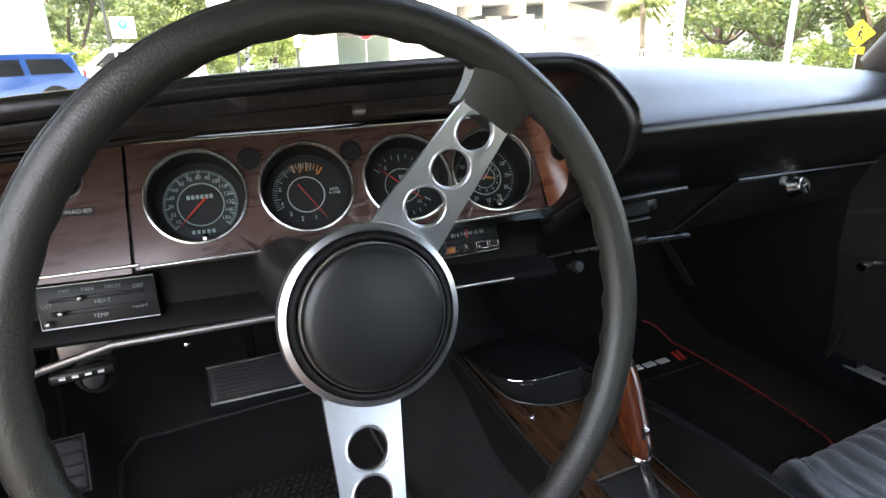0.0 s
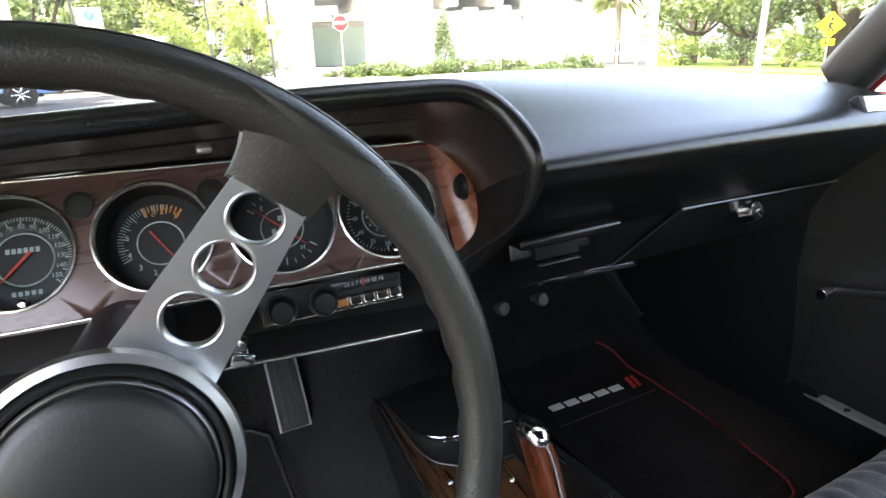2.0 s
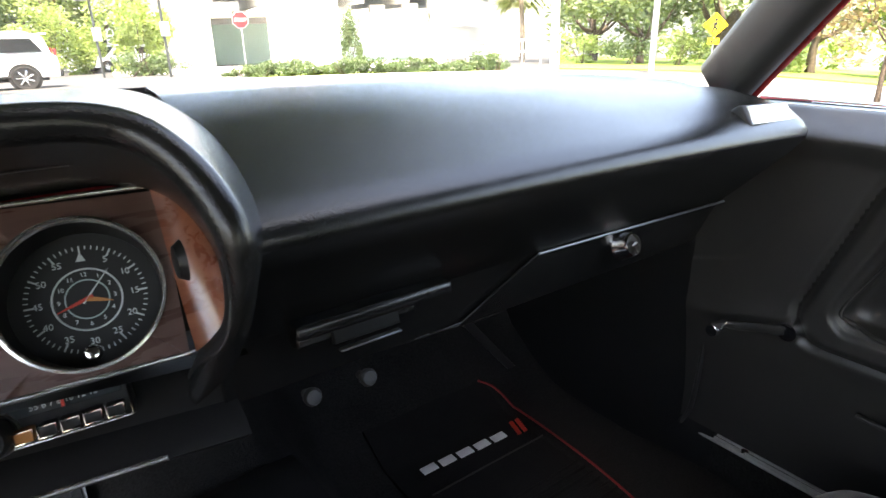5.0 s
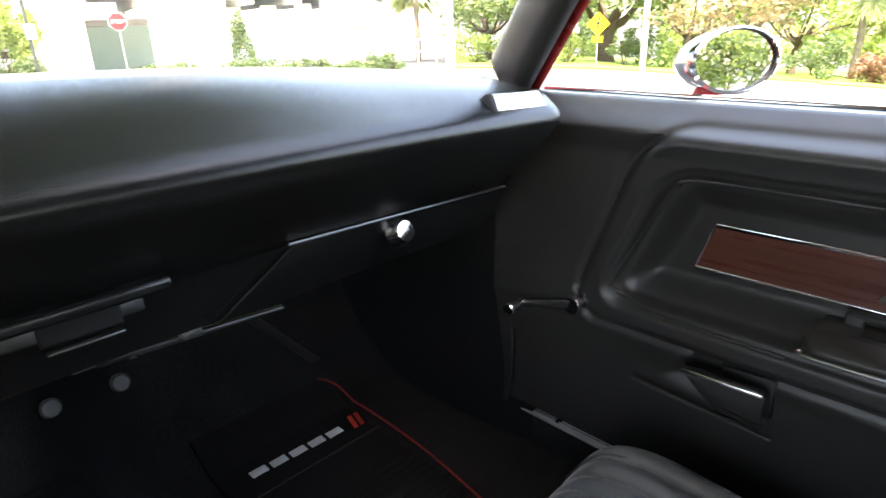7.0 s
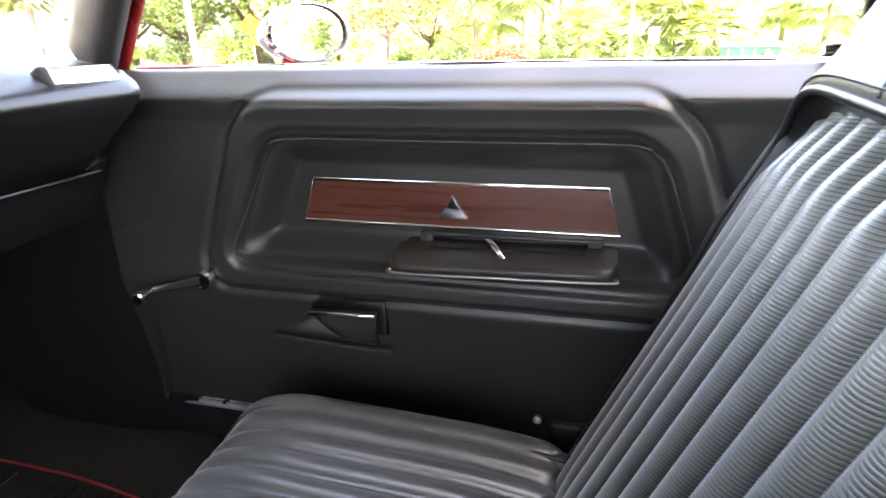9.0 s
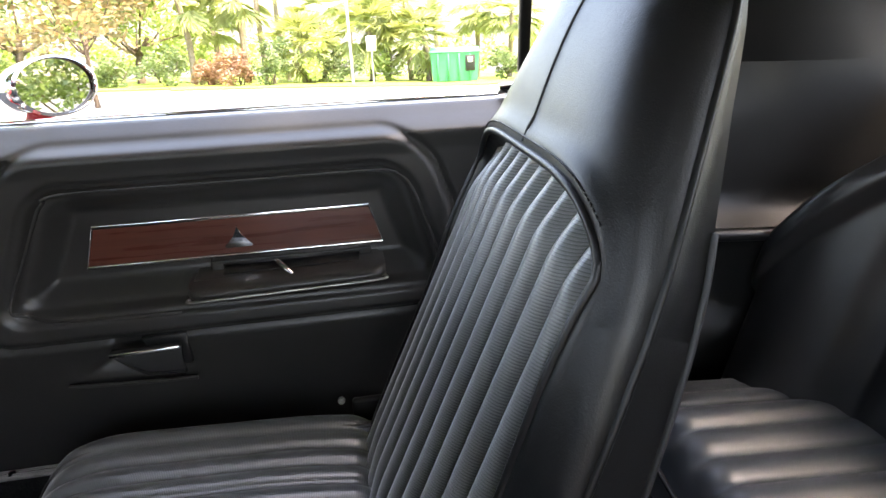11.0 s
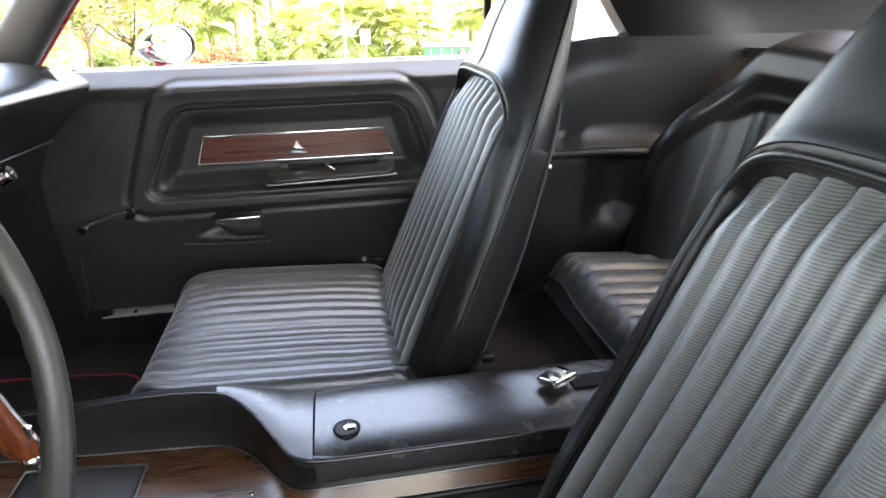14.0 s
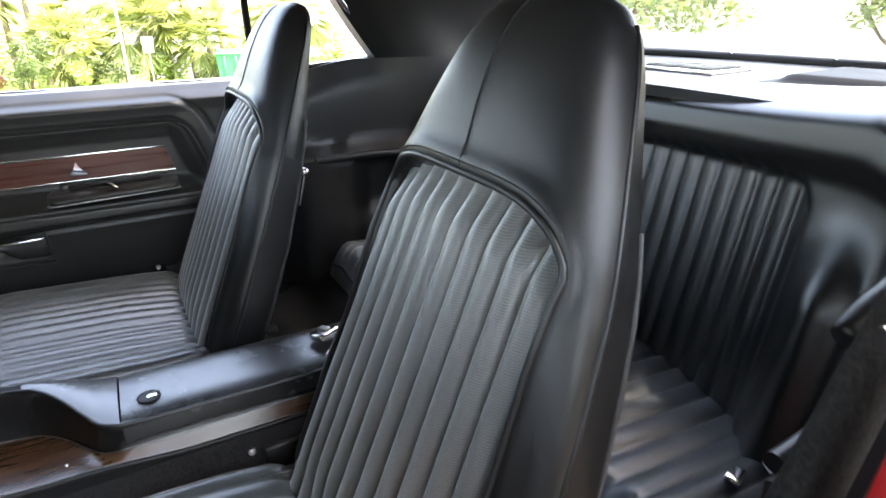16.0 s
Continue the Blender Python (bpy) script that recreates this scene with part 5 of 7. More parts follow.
    for r, hr in ((0.0793, 0.0130), (0.1064, 0.0124), (0.1315, 0.0118)):
        m = WM @ Matrix.Rotation(radians(ang), 4, "Z") @ Matrix.Translation((r, 0, -0.0075 - 0.27 * (0.1315 - r))) @ Matrix.Rotation(radians(-15.1), 4, "Y")
        part("hole_rim", lathe([(hr - 0.0008, -0.0042), (hr - 0.0006, -0.0008), (hr + 0.0001, 0.0003), (hr + 0.0008, 0.0004), (hr + 0.0013, 0.0)], 36, m), BRUSH, s, "rolled edge of the hole")
    P = []
    for r in np.linspace(0.142, 0.176, 6):
        t = (r - 0.142) / 0.034
        w = 0.0195 + 0.013 * t * t
        P.append([WM @ Matrix.Rotation(radians(ang), 4, "Z") @ Vector((r, y, -0.0055 + 0.015 * t + 0.003 * (1 - (y / w) ** 2))) for y in np.linspace(-w, w, 9)])
    part("spoke_boot", sheet(P, tuple(-0.016 * WN)), RIMV, s, "black moulded rim joint")


spoke(51.5)
spoke(265)
part("column", lathe([(0.028, -0.03), (0.034, -0.07), (0.036, -0.12), (0.036, -0.40), (0, -0.40)], 36, WM @ Matrix.Rotation(radians(0), 4, "X")), BLACK, wheel, "black steering column jacket")
part("indicator_stalk", tube([WM @ Vector((-0.04, 0.0, -0.085)), Vector((-0.479, 0.50, 0.778)), Vector((-0.535, 0.49, 0.772))], [0.0024, 0.0030, 0.0030], 10), DIMS, wheel, "slim chrome indicator stalk")
part("stalk_tip", lathe([(0, 0.012), (0.006, 0.010), (0.007, 0), (0.005, -0.006)], 14, basis((-0.540, 0.49, 0.772), (0, 1, 0), (0, 0, 1), (-1, 0, 0))), BLACK, wheel)


# ---------------- pedals ----------------
def pedal(name, c, w, h, tilt, turn, label, ribs, vertical):
    t = thing(name, label, "pedal")
    M = pose(*c, 90 - tilt, 0, turn)
    part("pad", rbox((w, h, 0.014), 0.006, 2, M), RUBBER, t, "ribbed black rubber pad")
    part("pad_trim", tube([M @ Vector(p) for p in ((-w / 2, -h / 2, 0.005), (w / 2, -h / 2, 0.005), (w / 2, h / 2, 0.005), (-w / 2, h / 2, 0.005))], 0.0022, 6, True), RUBBER if name.startswith("parking") else STEEL, t, "worn edge")
    for j in range(ribs):
        q = -0.42 + 0.84 * j / (ribs - 1)
        part("rib", rbox((w * 0.05, h * 0.86, 0.005), 0.001, 1, M @ Matrix.Translation((q * w, 0, 0.008))) if vertical else rbox((w * 0.86, h * 0.05, 0.005), 0.001, 1, M @ Matrix.Translation((0, q * h, 0.008))), RUBBER, t)
    part("arm", tube([M @ Vector((0, 0.0, -0.01)), M @ Vector((0, 0.04, -0.04)), M @ Vector((0, 0.22, -0.05))], 0.008, 8), SATIN, t)
    return t


pedal("brake_pedal", (-0.339, 0.93, 0.480), 0.145, 0.058, 38, -4, "wide ribbed brake pedal", 9, False)
pedal("accelerator_pedal", (-0.138, 0.955, 0.462), 0.048, 0.118, 35, 0, "tall ribbed accelerator pedal on the toe board", 5, True)
pedal("parking_brake_pedal", (-0.610, 0.86, 0.455), 0.060, 0.075, 35, 0, "small ribbed parking brake pedal", 5, False)
rel = thing("brake_release", "black T-shaped parking brake release under the dash", "brake release")
part("handle", rbox((0.062, 0.014, 0.012), 0.004, 2, pose(-0.535, 0.70, 0.665)), BLACK, rel)
part("bracket", rbox((0.05, 0.02, 0.03), 0.003, 2, pose(-0.53, 0.72, 0.69)), STEEL, rel)
bm = bmesh.new()
for j in range(4):
    rbox((0.006, 0.002, 0.003), 0, 1, pose(-0.553 + 0.012 * j, 0.6925, 0.666), bm)
part("white_mark", bm, INKW, rel, "", 0)
vk = thing("vent_pull", "round dark vent pull on the kick panel", "vent knob")
part("knob", lathe([(0, 0.03), (0.012, 0.028), (0.016, 0.02), (0.012, 0.008), (0.01, 0)], 20, basis((-0.54, 0.82, 0.600), (1, 0, 0), (0, 0.3, 0.95), (0, -0.95, 0.3))), BLACK, vk)
part("collar", lathe([(0.016, 0.004), (0.026, 0.003), (0.028, 0)], 24, basis((-0.54, 0.83, 0.600), (1, 0, 0), (0, 0.3, 0.95), (0, -0.95, 0.3))), SATIN, vk)


# ---------------- floor mats ----------------
def floor_mat(name, x0, x1, y0, y1, label, logo, dots):
    t = thing(name, label, "floor mat")
    P = [[Vector((x, y, floor_z(x, y) + 0.010 + 0.002 * math.sin(40 * x) * math.sin(31 * y))) for y in np.linspace(y0, y1, 30)] for x in np.linspace(x0, x1, 24)]
    part("mat", sheet(P, (0, 0, -0.008)), MATP, t, "black pile mat")
    rim = [(x0 + 0.02, y0), (x1 - 0.06, y0), (x1 - 0.015, y0 + 0.02), (x1, y0 + 0.08), (x1 + 0.02, (y0 + y1) / 2), (x1 + 0.02, y1 - 0.05), (x1 - 0.01, y1)]
    if logo:
        part("binding", tube([Vector((p.x, p.y, floor_z(p.x, p.y) + 0.012)) for p in smooth_path([(q[0], q[1], 0) for q in rim], 8)], 0.0022, 6), THREADR, t, "red stitched border")
        for j in range(5):
            u0 = x0 + 0.055 + 0.036 * j
            part("print_bar", rbox((0.029, 0.017, 0.002), 0.004, 2, pose(u0 + 0.005, y1 - 0.113 - 0.002 * j, floor_z(u0, y1 - 0.115) + 0.013)), BARW, t, "plain white printed bar")
        for j in range(2):
            part("print_slash", prism([(0, -0.018), (0.008, -0.018), (0.018, 0.018), (0.010, 0.018)], 0.002, pose(x0 + 0.236 + 0.014 * j, y1 - 0.120, floor_z(0.5, y1 - 0.12) + 0.012)), INKR, t, "plain red printed slash")
        part("mat_groove", rbox((0.24, 0.003, 0.002), 0.0005, 1, pose(x0 + 0.15, y1 - 0.165, floor_z(0.5, y1 - 0.16) + 0.0125)), RUBBER, t)
        for j in range(14):
            part("mat_rib", rbox((0.22, 0.005, 0.004), 0.001, 1, pose(x0 + 0.16, y0 + 0.03 + 0.016 * j, floor_z(0.45, y0 + 0.1) + 0.011)), MATP, t)
    if not logo:
        edge = [(x0 + 0.03, y0), (x1 - 0.03, y0), (x1, y0 + 0.03), (x1, y1 - 0.03), (x1 - 0.03, y1), (x0 + 0.03, y1), (x0, y1 - 0.03), (x0, y0 + 0.03)]
        part("binding", tube([Vector((a, b, floor_z(a, b) + 0.013)) for a, b in edge], 0.004, 8, True), RUBBER, t, "rounded rubber rim")
    if dots:
        bm = bmesh.new()
        for i in range(26):
            for j in range(34):
                x, y = x0 + 0.03 + 0.0125 * i + 0.006 * (j % 2), y0 + 0.04 + 0.0125 * j
                if x < x1 - 0.02 and y < y1 - 0.02:
                    rbox((0.007, 0.004, 0.003), 0, 1, pose(x, y, floor_z(x, y) + 0.0125, 0, 0, 45), bm)
        tagged(part("tread_dots", bm, RUBBER, t, "raised rubber treads", 0), kind="stuff")
    return t


floor_mat("passenger_mat", 0.29, 0.555, 0.50, 0.985, "black passenger floor mat with red edging and printed bars", True, False)
floor_mat("driver_mat", -0.56, -0.17, 0.42, 1.02, "black driver floor mat with rubber treads", False, True)


# ---------------- centre console ----------------
con = thing("centre_console", "long black centre console with walnut plate and padded lid", "console")


def con_top(y):
    return lerp_table([(-0.35, 0.515), (0.13, 0.522), (0.20, 0.535), (0.26, 0.548), (0.33, 0.551), (0.45, 0.545), (0.56, 0.534), (0.65, 0.522), (0.76, 0.512), (0.90, 0.50)], y)


# the raised part: its left edge above and its foot on the plate, bending away from the lid to the far rim
EDGE = smooth_path([(-0.046, -0.30, 0.518), (-0.046, 0.02, 0.521), (-0.046, 0.115, 0.523), (-0.043, 0.140, 0.526), (-0.033, 0.156, 0.528), (-0.010, 0.172, 0.533), (0.032, 0.199, 0.541), (0.062, 0.226, 0.547), (0.075, 0.255, 0.550), (0.080, 0.327, 0.552), (0.082, 0.47, 0.545), (0.084, 0.56, 0.535), (0.086, 0.645, 0.523)], 6)
FOOT = smooth_path([(-0.044, -0.30, 0.484), (-0.044, 0.02, 0.484), (-0.044, 0.115, 0.484), (-0.040, 0.142, 0.482), (-0.030, 0.158, 0.480), (-0.006, 0.175, 0.477), (0.036, 0.202, 0.473), (0.065, 0.230, 0.471), (0.078, 0.260, 0.470), (0.077, 0.327, 0.476), (0.072, 0.47, 0.490), (0.070, 0.54, 0.497), (0.068, 0.600, 0.503)], 6)
CAPF = smooth_path([(0.068, 0.6005, 0.503), (0.045, 0.602, 0.503), (0.016, 0.607, 0.503), (-0.011, 0.623, 0.504), (-0.028, 0.642, 0.505), (-0.036, 0.672, 0.508), (-0.038, 0.715, 0.511), (-0.038, 0.775, 0.514)], 6)


def plate_edge(y):
    """Height of the plate's left edge."""
    return 0.456 + 0.013 * step(0.02, 0.20, y) + 0.10 * max(0.0, min(y, 0.62) - 0.25) + 0.04 * max(0.0, y - 0.62)


def rim_in(y):
    """How far the left rim bows out beside the shifter and draws in at the front corner."""
    return 0.013 * step(0.58, 0.80, y) - 0.009 * step(0.25, 0.50, y)


for sx, x0 in ((-1, -0.056), (1, 0.099)):
    P = []
    for y in np.linspace(-0.30, 0.795, 44):
        zt = con_top(y) - 0.005 if sx > 0 else plate_edge(y) - 0.003
        P.append([Vector((x0 - (rim_in(y) if sx < 0 else 0.0) * sx + sx * 0.024 * t, y, zt + (0.33 - zt) * t)) for t in np.linspace(0, 1, 7)])
    part("side_wall", sheet(P, (-sx * 0.010, 0, 0)), SATIN, con, "black moulded console side")
part("plate_trim", tube([Vector((-0.055 + rim_in(y), y, plate_edge(y) + 0.001)) for y in np.linspace(-0.28, 0.79, 38)], 0.0040, 8), BLACK, con, "black rim along the walnut plate")
part("rim_line", tube([Vector((-0.0515 + rim_in(y), y, plate_edge(y) + 0.004)) for y in np.linspace(-0.28, 0.775, 38)], 0.0008, 6), DIMS, con, "thin metal line along the plate")
# wall between edge and foot, with a rounded shoulder and a metal line at the foot
P = []
for k, e in enumerate(EDGE):
    f = FOOT[k]
    P.append([e + Vector((0.004, 0, 0.0010)), e + Vector((0.001, 0, -0.0005)), e + Vector((-0.001, 0.001, -0.004)), e.lerp(f, 0.3), e.lerp(f, 0.6), e.lerp(f, 0.9), f + Vector((-0.003, 0.002, 0.0))])
cut = next(k for k, e in enumerate(EDGE) if e.y > 0.245)
part("well_wall", sheet(P[:cut + 1], (0.006, -0.002, -0.001)), DASHV, con, "smooth black wall sweeping round the shifter plate", 70)
part("far_wall", sheet(P[cut:], (0.006, -0.002, -0.001)), SATIN, con, "black wall beyond the shifter", 70)
part("edge_bead", tube([e + Vector((0.002, 0, -0.001)) for e in EDGE], 0.0034, 8), DASHV, con, "rounded rim of the raised part")
part("foot_line", tube([f + Vector((-0.004, 0.002, 0.002)) for f in FOOT + CAPF[1:]], 0.0009, 6), DIMS, con, "thin metal line round the plate")
# smooth top before the lid, narrowing into the far rim
P = []
for e in EDGE:
    if e.y > 0.128:
        P.append([Vector((e.x + 0.003 + (0.098 - e.x - 0.003) * k / 12, e.y, e.z + 0.0015 + 0.006 * math.sin(math.pi * k / 12) * min(1.0, (0.098 - e.x) / 0.12) - 0.004 * (k / 12) ** 6)) for k in range(13)])
first = [Vector((p.x, 0.1285, p.z)) for p in P[0]]
cut = next(k for k, r in enumerate(P) if r[0].y > 0.245)
part("well_shoulder", sheet([first] + P[:cut + 1], (0, 0, -0.010)), LIDV, con, "smooth black shoulder beside the shifter well", 70)
part("far_rim", sheet(P[cut:], (0, 0, -0.010)), SATIN, con, "narrow black rim beyond the shifter", 70)
# padded lid
P = []
for x in np.linspace(-0.047, 0.099, 20):
    u = (x - 0.026) / 0.073
    P.append([Vector((x, y, con_top(y) + 0.010 - 0.011 * abs(u) ** 4 - 0.004 * abs((y + 0.085) / 0.215) ** 10)) for y in np.linspace(-0.30, 0.126, 26)])
lid = part("lid", sheet(P, (0, 0, -0.024)), LIDV, con, "padded black lid")
part("lid_lock_cup", lathe([(0.0135, 0.0006), (0.0150, 0.0016), (0.0165, 0.0006), (0.0165, 0.0)], 28, pose(-0.003, 0.088, 0.5312)), BLACK, lid)
part("lid_lock", lathe([(0, 0.0016), (0.006, 0.0014), (0.0075, 0.0008), (0.0075, 0)], 24, pose(-0.002, 0.084, 0.5318)), CHROME, lid, "chrome lid lock")
part("lock_well", lathe([(0, 0.0006), (0.0136, 0.0006)], 28, pose(-0.003, 0.088, 0.5314)), DIAL, lid)
P = []
for f in FOOT + CAPF[1:]:
    a = Vector((-0.054 + rim_in(f.y), f.y, plate_edge(f.y)))
    P.append([a.lerp(f + Vector((0.002, 0, -0.001)), k / 6) for k in range(7)])
plate = part("walnut_plate", sheet(P, (0, 0, -0.01)), WOODC, con, "walnut-grain plate round the shifter and along the lid")
for x, y in ((-0.020, 0.205), (0.050, 0.36), (-0.045, 0.42), (-0.028, 0.60), (0.040, 0.57)):
    part("plate_screw", lathe([(0, 0.003), (0.003, 0.002), (0.004, 0)], 10, pose(x, y, 0.469 + 0.10 * max(0, y - 0.25))), CHROME, plate)
part("gate_frame", tube([(-0.025, 0.335, 0.479), (0.045, 0.335, 0.479), (0.045, 0.47, 0.493), (-0.025, 0.47, 0.493)], 0.0025, 8, True), DIMS, plate, "dull metal gate frame")
part("gate_boot", rbox((0.066, 0.130, 0.02), 0.006, 2, pose(0.010, 0.402, 0.480, 5.7)), RUBBER, plate, "black rubber boot")
# front cap, its near corner swept round
bead = smooth_path([(0.104, 0.640, 0.522), (0.064, 0.646, 0.522), (0.028, 0.648, 0.522), (0.004, 0.652, 0.522), (-0.016, 0.664, 0.521), (-0.028, 0.684, 0.520), (-0.036, 0.718, 0.519), (-0.040, 0.776, 0.518)], 6)
P = []
for k, b in enumerate(bead):
    t = k / (len(bead) - 1)
    low = CAPF[round(t * (len(CAPF) - 1))] + Vector((0.036 * max(0.0, 1 - t / 0.14), 0, 0))
    far = Vector((0.104 - 0.144 * t, 0.806 - 0.010 * t ** 4, 0.508))
    P.append([low, low.lerp(b, 0.35) + Vector((0.001, 0.002, -0.003)), low.lerp(b, 0.75) + Vector((0, 0.001, 0)), b] + [b.lerp(far, q) + Vector((0, 0, 0.006 * math.sin(math.pi * q) * (1 - t ** 3))) for q in (0.12, 0.3, 0.5, 0.7, 0.85, 1.0)] + [far + Vector((0, 0.006, -0.012)), far + Vector((0, 0.008, -0.05))])
cap = part("front_cap", sheet(P, (0, 0.002, -0.008)), BLACK, con, "black padded cap in front of the shifter", 60)
for dz in (0.0, -0.0042):
    part("cap_bead", tube([b + Vector((0, -0.001 + dz * 0.6, 0.001 + dz)) for b in bead[:-9]], 0.0011, 6), CHROME, cap, "thin chrome bead")
# shifter
sh = thing("gear_shifter", "pistol-grip shifter with reddish walnut scales and chrome spine", "gear lever")
part("lever", tube(smooth_path([(0.018, 0.415, 0.480), (0.010, 0.424, 0.515), (0.004, 0.434, 0.546)], 5), 0.007, 10), CHROME, sh, "flat chrome lever")
gp = [(0.003, 0.436, 0.548, 0.0100, 0.0155), (0.003, 0.439, 0.558, 0.0132, 0.0205), (0.002, 0.446, 0.582, 0.0135, 0.0205), (-0.001, 0.453, 0.606, 0.0135, 0.0205), (-0.005, 0.459, 0.632, 0.0142, 0.0215), (-0.008, 0.463, 0.648, 0.0140, 0.0215), (-0.010, 0.465, 0.656, 0.0128, 0.0200)]
for nm, mt, sxx, syy, lab in (("grip_scale", GRIPW, 1.0, 1.0, "glossy reddish walnut grip"), ("grip_spine", CHROME, 0.36, 1.10, "chrome spine")):
    rings = [[Vector((x + hx * sxx * math.cos(b), y + hy * syy * math.sin(b), z)) for b in (2 * math.pi * j / 16 for j in range(16))] for x, y, z, hx, hy in gp]
    part(nm, loft(rings), mt, sh, lab)
rings = [[Vector((x + hx * math.cos(b), y + hy * math.sin(b), z)) for b in (2 * math.pi * j / 16 for j in range(16))] for x, y, z, hx, hy in ((-0.010, 0.465, 0.655, 0.0136, 0.0212), (-0.011, 0.466, 0.660, 0.0136, 0.0212), (-0.012, 0.467, 0.666, 0.0108, 0.017), (-0.013, 0.468, 0.669, 0.005, 0.008))]
part("grip_cap", loft(rings), CHROME, sh, "polished chrome cap")
part("reverse_trigger", rbox((0.006, 0.012, 0.03), 0.002, 2, pose(-0.001, 0.430, 0.575, 15)), CHROME, sh)
part("grip_collar", lathe([(0.010, 0), (0.013, 0.003), (0.013, 0.008), (0.010, 0.011)], 16, pose(0.004, 0.434, 0.538)), CHROME, sh)


# ---------------- front seats ----------------
def wide(tab, s):
    return lerp_table(tab, s)


BL = 0.70                                            # length of the back along its slope
RECL = math.atan(0.43)
W_TAB = [(0, 0.208), (0.06, 0.230), (0.16, 0.236), (0.28, 0.223), (0.36, 0.211), (0.42, 0.200), (0.46, 0.189), (0.50, 0.175), (0.56, 0.153), (0.60, 0.138), (0.63, 0.126), (0.66, 0.110), (0.682, 0.086), (0.694, 0.056), (0.70, 0.014)]
T_TAB = [(0, 0.046), (0.10, 0.052), (0.28, 0.050), (0.38, 0.042), (0.47, 0.033), (0.575, 0.018), (0.66, 0.009), (0.70, 0.004)]
I_TAB = [(0, 0.184), (0.15, 0.178), (0.30, 0.170), (0.42, 0.166), (0.47, 0.162)]


def arch_s(u):
    k = min(abs(u) / 0.182, 1.0)
    return 0.395 + 0.097 * math.sqrt(max(0.0, 1 - k ** 5))


def pad_top(u):
    """Upper edge of the fluted pad, tucked under the overhang of the headrest."""
    return arch_s(u) + 0.001


def back_front(u, s):
    """How far the front of the seat back stands out at u across and s up."""
    hh = min(abs(u) / wide(W_TAB, s), 1.0)
    edge = max(0.0, 1 - hh ** 6) ** 0.45
    tip = max(0.0, 1 - (s / BL) ** 14) ** 0.5
    d = (0.046 - 0.010 * step(0.40, 0.25, s) * step(0.10, 0.17, abs(u))) * edge * tip + 0.010 * step(0.44, 0.50, s) * edge * tip
    din = min(wide(I_TAB, s) - abs(u), (arch_s(u) - s) * 0.9)
    d -= (0.036 + 0.016 * step(0.34, 0.44, s)) * step(-0.002, 0.010, din) * step(-0.01, 0.03, s)
    d += 0.004 * math.exp(-((din + 0.012) / 0.010) ** 2)
    return d


def bucket_seat(at, lift):
    """at: the middle of the base on the floor; lift: how far the back sits up its slope."""
    s = thing("bucket_seat", "black high-back bucket seat with fluted woven inserts", "car seat", "front bucket seats", at=at)
    BMx = Matrix.Translation((0, -0.030, 0.140)) @ Matrix.Rotation(RECL, 4, "X") @ Matrix.Translation((0, 0, lift))    # local x across, z up the back, -y rearwards
    # back: front surface with a recess for the insert
    ns, nu = 120, 110
    F, Bk = [], []
    for i in range(ns):
        sv_ = BL * (1 - (1 - i / (ns - 1)) ** 1.25)
        w = wide(W_TAB, sv_)
        rowf, rowb = [], []
        for j in range(nu):
            hh = -1 + 2 * j / (nu - 1)
            hh = math.copysign(1 - (1 - abs(hh)) ** 1.35, hh)
            u = hh * w
            rowf.append(BMx @ Vector((u, back_front(u, sv_), sv_)))
            rowb.append(BMx @ Vector((u * 0.975, -wide(T_TAB, sv_) - 0.010 * (1 - hh * hh), sv_)))
        F.append(rowf)
        Bk.append(rowb)
    bm = bmesh.new()
    A = [[bm.verts.new(p) for p in r] for r in F]
    B = [[bm.verts.new(p) for p in r] for r in Bk]
    for i in range(ns - 1):
        for j in range(nu - 1):
            bm.faces.new((A[i][j], A[i][j + 1], A[i + 1][j + 1], A[i + 1][j]))
            bm.faces.new((B[i][j], B[i + 1][j], B[i + 1][j + 1], B[i][j + 1]))
        bm.faces.new((A[i][0], A[i + 1][0], B[i + 1][0], B[i][0]))
        bm.faces.new((A[i][-1], B[i][-1], B[i + 1][-1], A[i + 1][-1]))
    for j in range(nu - 1):
        bm.faces.new((A[0][j], B[0][j], B[0][j + 1], A[0][j + 1]))
        bm.faces.new((A[-1][j], A[-1][j + 1], B[-1][j + 1], B[-1][j]))
    back = part("backrest", bm, SEATV, s, "smooth black vinyl shell with built-in headrest", 75)
    # fluted insert
    NF = 10
    P = []
    for i in range(70):
        row = []
        k = 1 - (1 - i / 69) ** 1.4
        for j in range(NF * 10 + 1):
            q = -1 + 2 * j / (NF * 10)
            top = pad_top(q * 0.166)
            sv_ = top * k
            u = q * (wide(I_TAB, sv_) - 0.001)
            ph = abs(math.sin(math.pi * NF * (q + 1) / 2))
            d = 0.028 + 0.012 * ph ** 0.6 + 0.012 * (1 - q * q) * step(0, 0.1, sv_) - 0.012 * step(top - 0.060, top + 0.004, sv_)
            row.append(BMx @ Vector((u, d, sv_)))
        P.append(row)
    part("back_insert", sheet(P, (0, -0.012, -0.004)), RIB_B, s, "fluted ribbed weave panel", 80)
    # welt and stitching round the insert
    ring = [(-(wide(I_TAB, q) + 0.006), q) for q in np.linspace(0.03, 0.425, 20)]
    ring += [(u, arch_s(u) + 0.003) for u in np.linspace(-0.172, 0.172, 61)]
    ring += [(-u, q) for u, q in ring[19::-1]]
    part("arch_welt", tube([BMx @ Vector((u, back_front(u, q) + 0.001, q)) for u, q in ring], 0.0036, 8), SEATV, back, "stitched welt round the insert")
    bm = bmesh.new()
    path = smooth_path([(u, q, 0) for u, q in ring], 5)
    for a, b in zip(path[2::3], path[4::3]):
        if a.y < 0.470:
            continue
